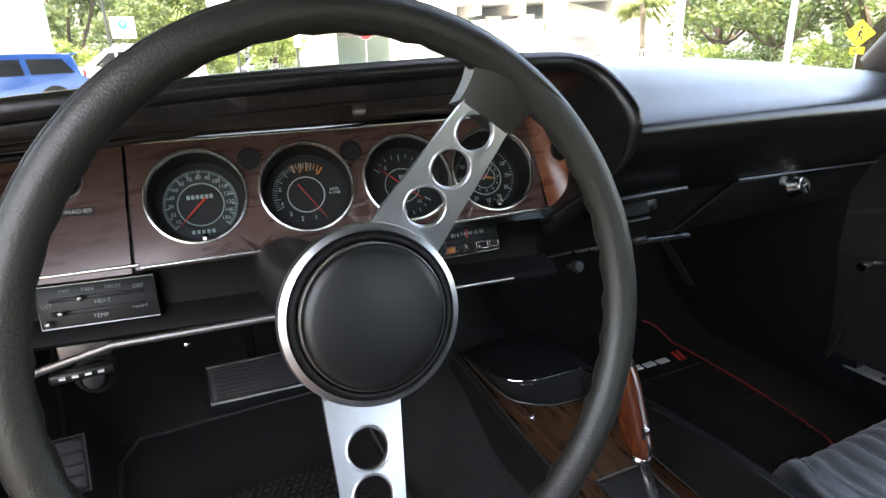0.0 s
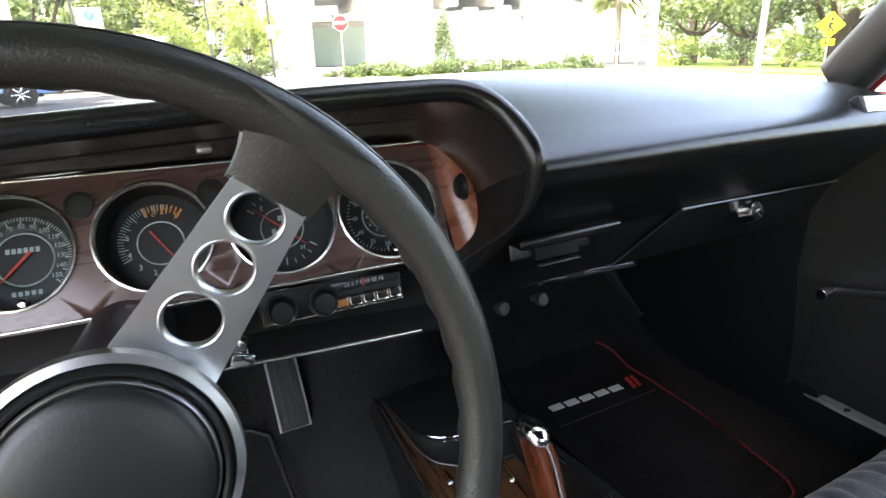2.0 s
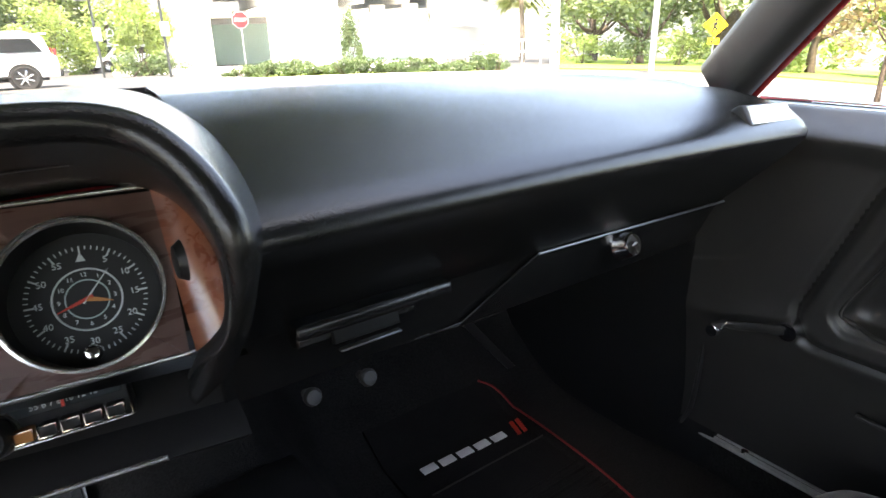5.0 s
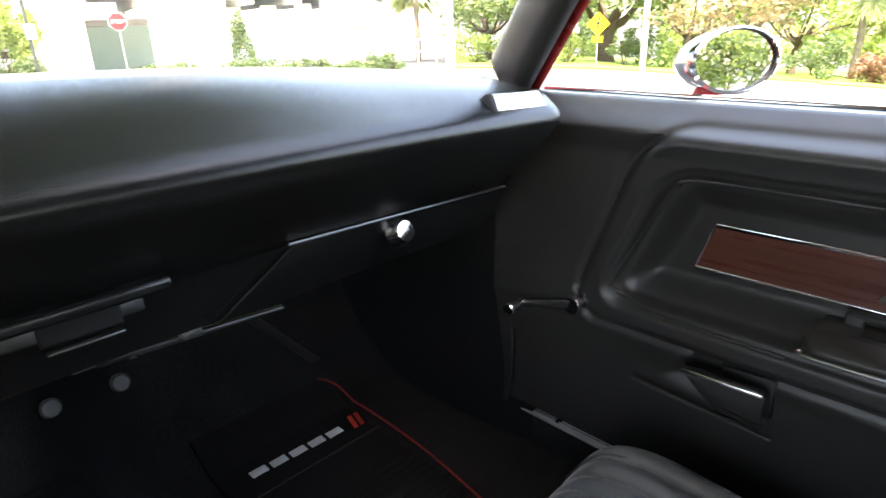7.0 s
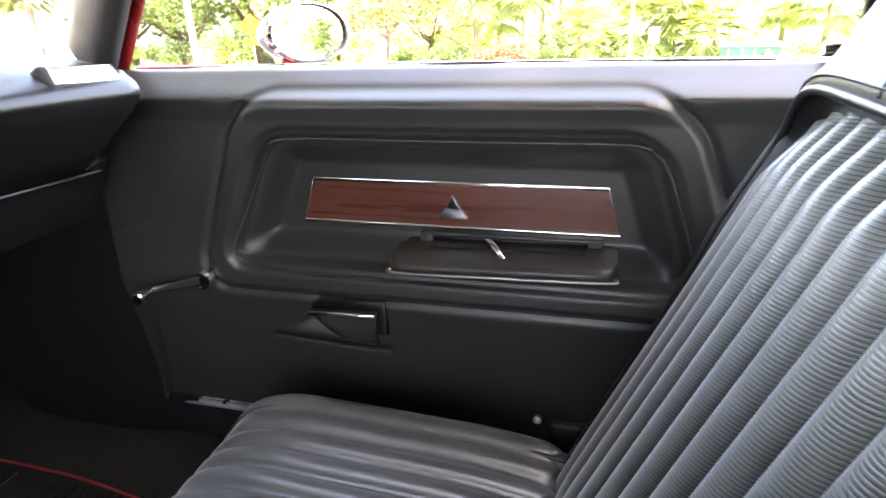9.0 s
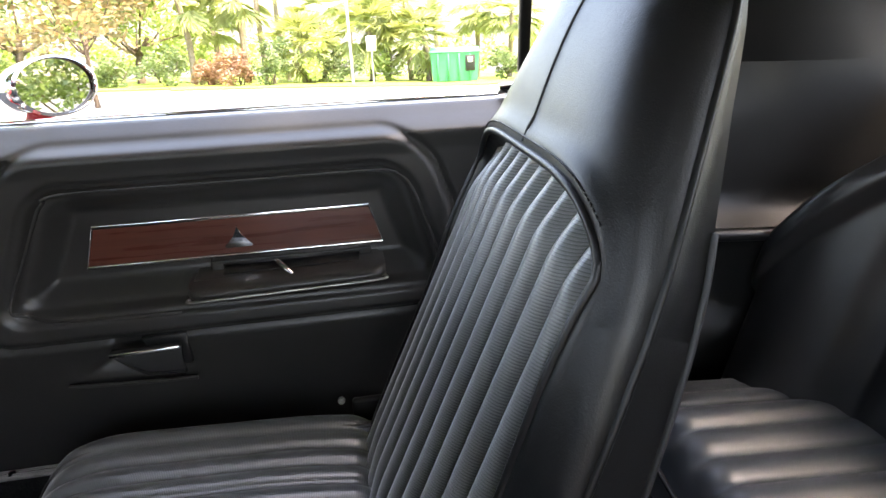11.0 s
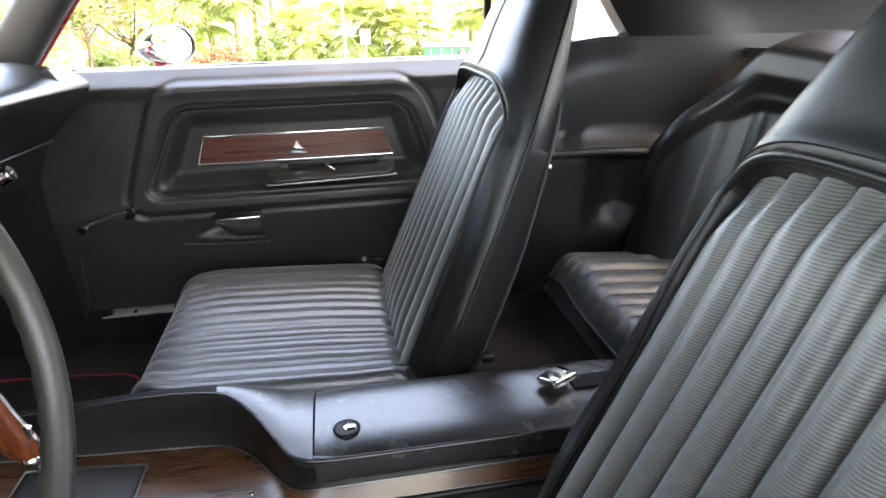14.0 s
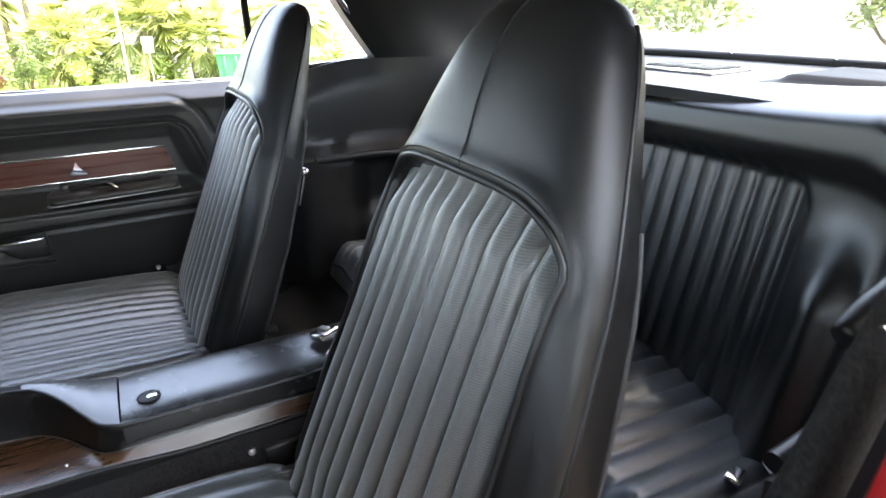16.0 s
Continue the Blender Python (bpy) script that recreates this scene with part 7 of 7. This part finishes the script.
part("diamond", prism(dia, 0.012, Matrix.Translation((0, 0, 1.86)) @ SF), SIGNY, pd, "yellow diamond plate", 20)
part("diamond_rim", tube([Matrix.Translation((0, -0.065, 1.86)) @ SF @ Vector((x * 0.93, y * 0.93, 0)) for x, y in dia], 0.012, 6, True), TYRE, pd)
bm = bmesh.new()
for a, b, r in (((0.02, 0.12), (-0.02, -0.06), 0.055), ((-0.02, -0.06), (0.10, -0.19), 0.032), ((0.10, -0.19), (0.10, -0.30), 0.026), ((-0.02, -0.06), (-0.10, -0.30), 0.032), ((0.02, 0.10), (0.13, -0.01), 0.022), ((0.02, 0.10), (-0.12, 0.02), 0.022)):
    tube([SF @ Vector((*a, 0.012)), SF @ Vector((*b, 0.012))], r, 8, False, bm)
merge(bm, lathe([(0, 0.03), (0.065, 0.03), (0.065, 0)], 16, SF @ Matrix.Translation((0.03, 0.23, 0.0))))
bmesh.ops.transform(bm, matrix=Matrix.Translation((0, 0, 1.86)), verts=bm.verts)
part("walking_symbol", bm, TYRE, pd, "plain black walking symbol")
part("arrow_plate", prism([(-0.24, -0.13), (0.24, -0.13), (0.24, 0.13), (-0.24, 0.13)], 0.012, Matrix.Translation((0, 0, 1.18)) @ SF), SIGNY, pd, "yellow arrow plate", 20)
part("arrow_mark", prism([(-0.15, -0.08), (-0.02, -0.07), (-0.04, -0.02), (0.14, 0.05), (0.12, 0.09), (-0.07, 0.02), (-0.10, 0.06)], 0.016, Matrix.Translation((0, 0, 1.18)) @ SF), TYRE, pd)
face_to_car(pd)

pk = post_sign("parking_sign", "white and blue parking sign on a dark post", "parking sign", spot(-2.6, 27), 3.6, 0.05, POLE)
part("plate", prism([(0.12, -0.38), (0.95, -0.38), (0.95, 0.38), (0.12, 0.38)], 0.02, Matrix.Translation((0, 0, 2.55)) @ SF), SIGNW, pk, "white plate", 20)
part("disc", lathe([(0, 0.03), (0.17, 0.03), (0.17, 0)], 24, Matrix.Translation((0.54, 0, 2.66)) @ SF), SIGNB, pk, "blue disc")
words("letter", "P", 0.22, Matrix.Translation((0.54, -0.085, 2.66)) @ SF, SIGNW, pk, "", 0.002)
face_to_car(pk)

for az, d, hgt in ((12.2, 31, 6.5), (7.3, 36, 3.9)):
    lp = post_sign("street_lamp", "dark street lamp with a bell-shaped head", "street lamp", spot(az, d), hgt, 0.06, POLE)
    part("head", lathe([(0, 0.25), (0.08, 0.24), (0.13, 0.10), (0.30, 0.0), (0.26, -0.02), (0, 0.0)], 20, pose(-0.35, 0, hgt - 0.3)), POLE, lp, "bell-shaped lamp head")
    part("bracket", tube(smooth_path([(0, 0, hgt - 0.1), (-0.15, 0, hgt + 0.12), (-0.35, 0, hgt - 0.05)], 5), 0.03, 8), POLE, lp)
    part("notice", rbox((0.38, 0.02, 0.6), 0.01, 1, pose(0.05, -0.08, 2.05)), SIGNW, lp, "white notice plate")
for az, d, hgt, r, mt, lab in ((45.6, 34, 8, 0.22, CONC, "pale round concrete pole"), (53.8, 24, 8, 0.11, GALV, "grey galvanised metal pole beside the road"), (91.6, 27, 5, 0.06, GALV, "thin pale pole with a white plate"), (84.0, 33, 9, 0.13, PALMB, "weathered brown wooden pole among palms"), (62.5, 26, 9, 0.12, GALV, "tall grey metal lamp pole")):
    post_sign("utility_pole", lab, "pole", spot(az, d), hgt, r, mt)
nb = post_sign("notice_post", "white notice plate on a thin post", "sign", spot(93.5, 27), 1.9, 0.03)
part("plate", rbox((0.4, 0.03, 0.6), 0.01, 1, pose(0, -0.05, 1.7)), SIGNW, nb, "white plate")
face_to_car(nb)

# --- bin ---
dm = thing("refuse_bin", "green steel refuse container with a dark side door", "dumpster", at=spot(101.0, 30))
part("box", prism([(-1.05, 0), (1.05, 0), (1.15, 1.35), (-1.15, 1.35)], 1.5, basis((0, 0.75, 0.12), (1, 0, 0), (0, 0, 1), (0, -1, 0)), 0.02), BINM, dm, "ribbed green steel box", 20)
for x in (-0.8, -0.3, 0.2, 0.7):
    part("rib", rbox((0.09, 0.06, 1.2), 0.01, 1, pose(x, -0.78, 0.78)), BINM, dm)
part("lid", rbox((2.35, 1.6, 0.07), 0.02, 2, pose(0, 0, 1.50, 4)), BINM, dm, "green lid")
part("side_door", rbox((0.45, 0.04, 0.7), 0.02, 1, pose(0.72, -0.80, 0.95)), TYRE, dm, "dark side door")
part("notice", rbox((0.22, 0.03, 0.22), 0.01, 1, pose(0.72, -0.83, 1.10)), SIGNW, dm)
face_to_car(dm)

# --- overpass ---
op = thing("overpass", "pale concrete road bridge on broad piers", "bridge")


def wall_between(a0, d0, a1, d1, z0, z1, thick, material, name, label=""):
    p, q = spot(a0, d0), spot(a1, d1)
    v = q - p
    L = math.hypot(v.x, v.y)
    M = Matrix.Translation(((p.x + q.x) / 2, (p.y + q.y) / 2, (p.z + q.z) / 2)) @ Matrix.Rotation(math.atan2(v.y, v.x), 4, "Z")
    return part(name, rbox((L, thick, z1 - z0), 0.05, 2, M @ Matrix.Translation((0, thick / 2, (z0 + z1) / 2))), material, op, label)


wall_between(20.5, 39.5, 26.6, 39.5, -0.5, 12, 2.0, CONC, "pier", "broad white pier")
wall_between(11.8, 50, 16.0, 50, -0.5, 12, 2.0, CONC, "pier", "broad white pier")
wall_between(-14, 30, -6.4, 30, -0.5, 12, 1.5, CONC, "pier", "broad white pier")
wall_between(13, 60, 34.5, 52, 3.25, 3.75, 1.2, CONC, "abutment_cap", "pale abutment cap")
gw = wall_between(13, 60.4, 34.5, 52.4, -0.5, 3.25, 0.5, GREENC, "abutment_wall", "green-tinted panelled wall")
deck = part("deck", prism([(-12, -1.5), (19, -1.5), (19, 18), (-12, 18)], 1.2, Matrix.Translation(spot(20, 48) + Vector((0, 0, 5.0))) @ Matrix.Rotation(radians(-14), 4, "Z")), CONC, op, "concrete bridge deck")
for k in range(9):
    part("girder", rbox((0.5, 18, 0.9), 0.05, 1, Matrix.Translation(spot(20, 48) + Vector((0, 0, 4.6))) @ Matrix.Rotation(radians(-14), 4, "Z") @ Matrix.Translation((-10.5 + 3.6 * k, 9, 0))), CONC, deck, "deep concrete girder")
for k in range(7):
    p = spot(15.5 + 2.9 * k, 58.2 - 1.1 * k)
    part("bearing_block", rbox((1.2, 0.8, 0.6), 0.04, 1, pose(p.x, p.y, p.z + 4.0, 0, 0, -20)), CONC, op, "bearing block")
# panels on the abutment wall
for r in range(3):
    for k in range(9):
        a0 = 14 + 2.25 * (k + (0.5 if r % 2 else 0))
        d0 = 60.2 - 8 * (a0 - 13) / 21.5
        p = spot(a0 + 1.1, d0 - 0.55)
        part("panel", rbox((2.15, 0.14, 1.02), 0.03, 1, pose(p.x, p.y, p.z + 0.55 + 1.06 * r, 0, 0, -(a0 + 3))), GREENC, gw)
wing = wall_between(34.5, 52, 43, 58, -0.5, 2.6, 0.6, CONC, "wing_wall", "low pale wing wall")
part("ramp_parapet", prism([(0, 0), (13, -2.6), (13, -1.4), (0, 2.0)], 0.6, basis(spot(34.5, 51.5, 3.6), Vector((0.94, -0.34, 0)).normalized(), (0, 0, 1), Vector((0.34, 0.94, 0)).normalized())), CONC, op, "sloping white parapet")
# handrail
hr = thing("handrail", "white tubular handrail beside the ramp", "railing")
for hh in (0.45, 1.0):
    part("rail", tube([spot(a, 33 - 0.1 * (a - 33), hh + 0.02 * (a - 33)) for a in np.linspace(33, 46, 8)], 0.035, 8), SIGNW, hr, "white rail")
for a in np.linspace(33, 46, 9):
    p = spot(a, 33 - 0.1 * (a - 33))
    part("post", tube([p, p + Vector((0, 0, 1.0 + 0.02 * (a - 33)))], 0.035, 8), SIGNW, hr)
# mesh fence and distant block
fn = thing("mesh_fence", "grey mesh fence beyond the car park", "fence")
for a in np.linspace(3, 11, 12):
    p = spot(a, 56)
    part("post", tube([p, p + Vector((0, 0, 1.5))], 0.04, 6), GALV, fn)
for hh in np.linspace(0.2, 1.5, 7):
    part("wire", tube([spot(a, 56, hh) for a in (3, 5, 7, 9, 11)], 0.02, 5), GALV, fn)
bl = thing("office_block", "pale office block with a grid of dark windows", "building", at=spot(-1.5, 150))
part("wall", rbox((44, 14, 34), 0.1, 1, pose(6, 8, 17)), CONC, bl, "pale facade")
wme = None
for r in range(8):
    for k in range(9):
        if wme is None:
            w = part("window", rbox((3.4, 0.4, 2.9), 0.05, 1), TINT, bl, "dark square window")
            wme = w.data
        else:
            w = new("window", wme)
            w.parent = bl
        w.location = (-13 + 4.6 * k, 0.9, 5 + 3.7 * r)
part("roof", rbox((45, 15, 0.8), 0.1, 1, pose(6, 8, 34.2)), CONC, bl)


# --- plants ---
def leaf_cloud(bm, centre, size, n, leaf, rng, flat=0.8):
    """n small leaves scattered through a lumpy cloud."""
    lumps = [(Vector((rng.gauss(0, 0.42), rng.gauss(0, 0.42), rng.gauss(0, 0.36))), rng.uniform(0.28, 0.5)) for _ in range(11)]
    for _ in range(n):
        c, r = lumps[int(rng.random() * len(lumps))]
        v = Vector((rng.gauss(0, 1), rng.gauss(0, 1), rng.gauss(0, 1))).normalized() * r * rng.random() ** 0.4
        p = c + v
        p = Vector((p.x * size[0], p.y * size[1], p.z * size[2])) + centre
        a = Vector((rng.gauss(0, 1), rng.gauss(0, 1), rng.gauss(0, 0.6))).normalized()
        b = a.cross(Vector((rng.gauss(0, 1), rng.gauss(0, 1), rng.gauss(0, 1)))).normalized()
        s = leaf * rng.uniform(0.6, 1.3)
        q = [bm.verts.new(p + a * s), bm.verts.new(p + b * s * 0.45), bm.verts.new(p - a * s), bm.verts.new(p - b * s * 0.45)]
        bm.faces.new(q)


def tree(name, label, at, height, spread, leafm, n, leaf, seed, trunk=0.16, stem=0.22, barkm=None, low=0.30):
    rng = random.Random(seed)
    t = thing(name, label, "tree", at=at)
    bm = tube(smooth_path([(0, 0, -0.3), (0.03 * height * rng.gauss(0, 0.6), 0.0, height * stem * 0.6), (rng.gauss(0, 0.03) * height, rng.gauss(0, 0.03) * height, height * stem * 1.3)], 5), [trunk * (1.3 - 0.8 * k / 10) for k in range(11)], 9)
    ends = []
    for k in range(7):
        a = 2 * math.pi * k / 7 + rng.uniform(-0.3, 0.3)
        e = Vector((math.cos(a) * spread * rng.uniform(0.35, 0.6), math.sin(a) * spread * rng.uniform(0.35, 0.6), height * rng.uniform(low, 0.85)))
        m = Vector((e.x * 0.35, e.y * 0.35, height * stem * 1.15))
        tube(smooth_path([(0, 0, height * stem * rng.uniform(0.75, 1.0)), m, e], 4), [trunk * (0.5 - 0.4 * j / 8) for j in range(9)], 6, False, bm)
        ends.append(e)
    part("trunk", bm, barkm or BARK, t, "branching trunk")
    bm = bmesh.new()
    for e in ends:
        leaf_cloud(bm, e, (spread * 0.42, spread * 0.42, height * 0.18), n // 9, leaf, rng)
    leaf_cloud(bm, Vector((0, 0, height * 0.62)), (spread * 0.55, spread * 0.55, height * 0.3), n // 3, leaf, rng)
    part("crown", bm, leafm, t, "open leafy crown", 0)
    return t


def shrub(name, label, at, size, leafm, n, leaf, seed, category="shrub"):
    rng = random.Random(seed)
    t = thing(name, label, category, at=at)
    bm = bmesh.new()
    for k in range(5):
        tube([(rng.gauss(0, 0.08), rng.gauss(0, 0.08), -0.1), (rng.gauss(0, 0.3) * size[0], rng.gauss(0, 0.3) * size[1], size[2] * 0.7)], [0.03, 0.012], 5, False, bm)
    part("stem", bm, BARK, t)
    bm = bmesh.new()
    leaf_cloud(bm, Vector((0, 0, size[2] * 0.52)), (size[0] * 0.62, size[1] * 0.62, size[2] * 0.60), n, leaf, rng)
    part("foliage", bm, leafm, t, "dense small leaves", 0)
    return t


def palm(at, height, seed, fronds=22, length=1.9, fan=True, label="fan palm with a shaggy crown"):
    rng = random.Random(seed)
    t = thing("palm_tree", label, "palm tree", at=at)
    lean = Vector((rng.gauss(0, 0.05) * height, rng.gauss(0, 0.05) * height, height))
    part("trunk", tube(smooth_path([(0, 0, -0.3), lean * 0.5 + Vector((rng.gauss(0, 0.1), rng.gauss(0, 0.1), 0)), lean], 6), [0.17 - 0.05 * k / 12 for k in range(13)], 10), PALMB, t, "ringed trunk")
    bm = bmesh.new()
    for k in range(fronds):
        a = rng.uniform(0, 2 * math.pi)
        el = rng.uniform(-0.9, 1.25)
        d = Vector((math.cos(a) * math.cos(el), math.sin(a) * math.cos(el), math.sin(el)))
        side = d.cross(Vector((0, 0, 1))).normalized()
        up = side.cross(d)
        base = lean + Vector((0, 0, rng.uniform(-0.1, 0.25)))
        if fan:
            hub = base + d * length * 0.5
            tube([base, hub], 0.014, 4, False, bm)
            for j in range(17):
                b = -1.25 + 2.5 * j / 16
                tip = hub + (d * math.cos(b) + side * math.sin(b)) * length * 0.55 * rng.uniform(0.85, 1.05) - Vector((0, 0, 0.22 * length * rng.uniform(0.3, 1)))
                mid = hub + (tip - hub) * 0.5 + up * 0.04
                w = side * math.cos(b) - d * math.sin(b)
                q = [bm.verts.new(hub), bm.verts.new(mid + w * 0.028 * length), bm.verts.new(tip), bm.verts.new(mid - w * 0.028 * length)]
                bm.faces.new(q)
        else:
            pts = [base + d * length * s + Vector((0, 0, -0.55 * length * s * s)) for s in np.linspace(0, 1, 9)]
            tube(pts, [0.02 - 0.002 * j for j in range(9)], 4, False, bm)
            for j in range(1, 9):
                for sg in (-1, 1):
                    for e in (0, 0.5):
                        p = pts[j - 1].lerp(pts[j], e)
                        tip = p + (side * sg * 0.9 + d * 0.5).normalized() * length * 0.28 * (1.1 - 0.08 * j) - Vector((0, 0, 0.12))
                        w = d * 0.035
                        bm.faces.new([bm.verts.new(p - w), bm.verts.new(tip), bm.verts.new(p + w)])
    part("crown", bm, FROND, t, "green and yellowing fronds", 0)
    return t


# ahead
tree("oak_tree", "broad green oak beyond the parked cars", spot(-5.5, 48), 11, 7, LEAF1, 5200, 0.26, 1, 0.35)
tree("oak_tree", "broad green oak beyond the parked cars", spot(6.2, 58), 11, 8, LEAF1, 5200, 0.28, 2, 0.35)
tree("oak_tree", "broad green oak beyond the parked cars", spot(1.0, 64), 8, 7, LEAF1, 4200, 0.28, 3, 0.3)
for k, (a, d, s, m) in enumerate(((1.0, 44, (3.2, 2, 3.0), LEAF2), (4.0, 46, (3.6, 2, 3.6), LEAF2), (6.6, 47, (2.6, 2, 3.4), LEAF2), (-4.5, 42, (3, 2, 3.0), LEAF2), (10.3, 38, (2.4, 2, 3.7), LEAF2), (11.6, 39, (1.8, 2, 3.6), LEAF2), (-8.5, 40, (3, 2, 2.4), LEAF2))):
    shrub("bright_shrub", "yellow-green shrub in sunlight", spot(a, d), s, m, 2600, 0.13, 20 + k)
for k, a in enumerate((9.4, 10.6, 11.6)):
    shrub("border_shrub", "dark low shrub in the border", spot(a, 35), (1.8, 1.2, 1.1), LEAF3, 900, 0.09, 30 + k)
for k in range(16):
    a = 17.9 + 1.5 * k
    shrub("hedge_shrub", "low clipped green shrub in the kerbside bed", spot(a, 22.3 + 0.4 * (k % 3)), (1.15, 1.0, 0.46 + 0.08 * (k % 4)), LEAF3, 1300, 0.055, 40 + k)
shrub("climbing_shrub", "tall narrow shrub beside the pier", spot(27.5, 40), (1.3, 1.2, 3.9), LEAF3, 1600, 0.11, 60)
palm(spot(42.8, 38), 4.2, 61, 34, 1.9, True, "fan palm with a shaggy crown beside a pale pole")
tree("street_tree", "tall green tree beside the road", spot(49, 40), 9, 7, LEAF1, 5000, 0.2, 62, 0.25)
tree("street_tree", "tall green tree beside the road", spot(53, 36), 7, 5, LEAF1, 4200, 0.18, 63, 0.2)
tree("oak_tree", "dark spreading oak behind the yellow sign", spot(59.5, 38), 10, 8, LEAF1, 5600, 0.2, 64, 0.45)
for k, a in enumerate((48, 52, 56, 61, 64.5)):
    shrub("road_shrub", "rounded shrub beyond the road", spot(a, 33), (2.6, 1.6, 1.5), LEAF3 if k % 2 else LEAF2, 1700, 0.09, 70 + k)
# passenger side
tree("young_tree", "slender young tree with green and rust leaves beside the road", spot(70.3, 15), 4.6, 2.6, LEAF4, 3600, 0.085, 80, 0.05, 0.30)
tree("street_tree", "tall green tree beside the road", spot(66, 34), 8, 6, LEAF1, 4600, 0.18, 81, 0.2)
tree("street_tree", "sunlit yellow-green tree beyond the road", spot(74, 36), 8, 6, LEAF2, 4600, 0.18, 82, 0.2)
for k, (a, d, hgt, fan) in enumerate(((78, 32, 3.9, True), (82.3, 33, 4.2, True), (86.0, 37, 5.2, False), (89, 34, 3.2, True), (91.5, 38, 4.6, True), (93.2, 31, 2.4, True), (94.8, 32, 3.3, True), (97.0, 34, 3.8, True), (98.6, 31, 2.2, True), (99.5, 40, 4.6, False), (103, 38, 4.0, True), (106, 35, 3.4, True), (80.2, 36, 3.0, True), (87.4, 31, 1.7, True))):
    palm(spot(a, d), hgt, 100 + k, 30, 2.1, fan, "sunlit palm with green and yellow fronds")
for k, (a, d, s, m) in enumerate(((72, 30, (2.4, 1.5, 1.4), LEAF3), (76, 29, (2.6, 1.6, 1.5), LEAF3), (79.5, 29, (2.4, 1.4, 1.3), LEAF5), (81.8, 28, (2.0, 1.4, 1.5), LEAF5), (84.5, 28, (2.6, 1.6, 1.9), LEAF3), (88, 30, (2.8, 1.6, 1.5), LEAF2), (90.5, 30, (2.4, 1.6, 1.3), LEAF3), (95, 31, (2.8, 1.6, 1.8), LEAF2), (98.0, 33, (2.6, 1.6, 1.6), LEAF3), (105.5, 31, (2.8, 1.6, 1.5), LEAF3))):
    shrub("verge_shrub", "mixed shrub on the grass verge", spot(a, d), s, m, 1700, 0.09, 130 + k)
# behind
# two oaks added out of view to shut out sun and high sky
shade = tree("unseen_shade_tree", "unseen dense oak added to keep the sun off the car", Vector((-2.6, 1.0, 0.0)), 21.0, 7.6, LEAF1, 19000, 0.30, 149, 0.36, 0.40, None, 0.50)
tree("unseen_shade_tree", "unseen dense oak added ahead to cover the high sky", Vector((-4.8, 9.5, 0.0)), 15.0, 14.0, LEAF1, 26000, 0.38, 148, 0.36, 0.34, None, 0.48)
tree("field_tree", "leafy tree standing in the field", spot(133.5, 33), 11.5, 10, LEAF1, 7500, 0.24, 150, 0.3)
tree("field_tree", "leafy tree standing in the field", spot(155.5, 38), 7, 6, LEAF1, 4600, 0.2, 151, 0.25)
tree("field_tree", "leafy tree standing in the field", spot(176, 30), 9, 8, LEAF1, 5200, 0.2, 152, 0.3)
tree("street_tree", "leafy tree across the road behind the car", spot(200, 22), 8, 8, LEAF1, 5200, 0.2, 153, 0.3)


def woods(name, label, az0, az1, d, height, leafm, n, leaf, seed):
    """A distant belt of trees seen as one mass."""
    rng = random.Random(seed)
    bm = bmesh.new()
    k = max(2, int((az1 - az0) / 1.6))
    for j in range(k):
        a = az0 + (az1 - az0) * (j + rng.random()) / k
        h = height * rng.uniform(0.6, 1.1)
        leaf_cloud(bm, spot(a, d * rng.uniform(0.94, 1.08), h * 0.5), (d * 0.035, d * 0.03, h * 0.62), n // k, leaf, rng)
    return tagged(part(name, bm, leafm, None, "", 0), label, "trees", kind="stuff")


woods("far_woods", "distant belt of trees beyond the road", 46, 66, 52, 8, LEAF1, 9000, 0.22, 300)
woods("far_woods", "distant belt of sunlit trees and scrub", 64, 80, 48, 4.0, LEAF2, 3800, 0.2, 301)
woods("far_woods", "distant belt of palms and scrub", 78, 110, 50, 4.2, LEAF2, 5000, 0.2, 302)
woods("far_woods", "distant belt of trees behind the car park", -12, 13, 75, 9, LEAF1, 8000, 0.3, 303)
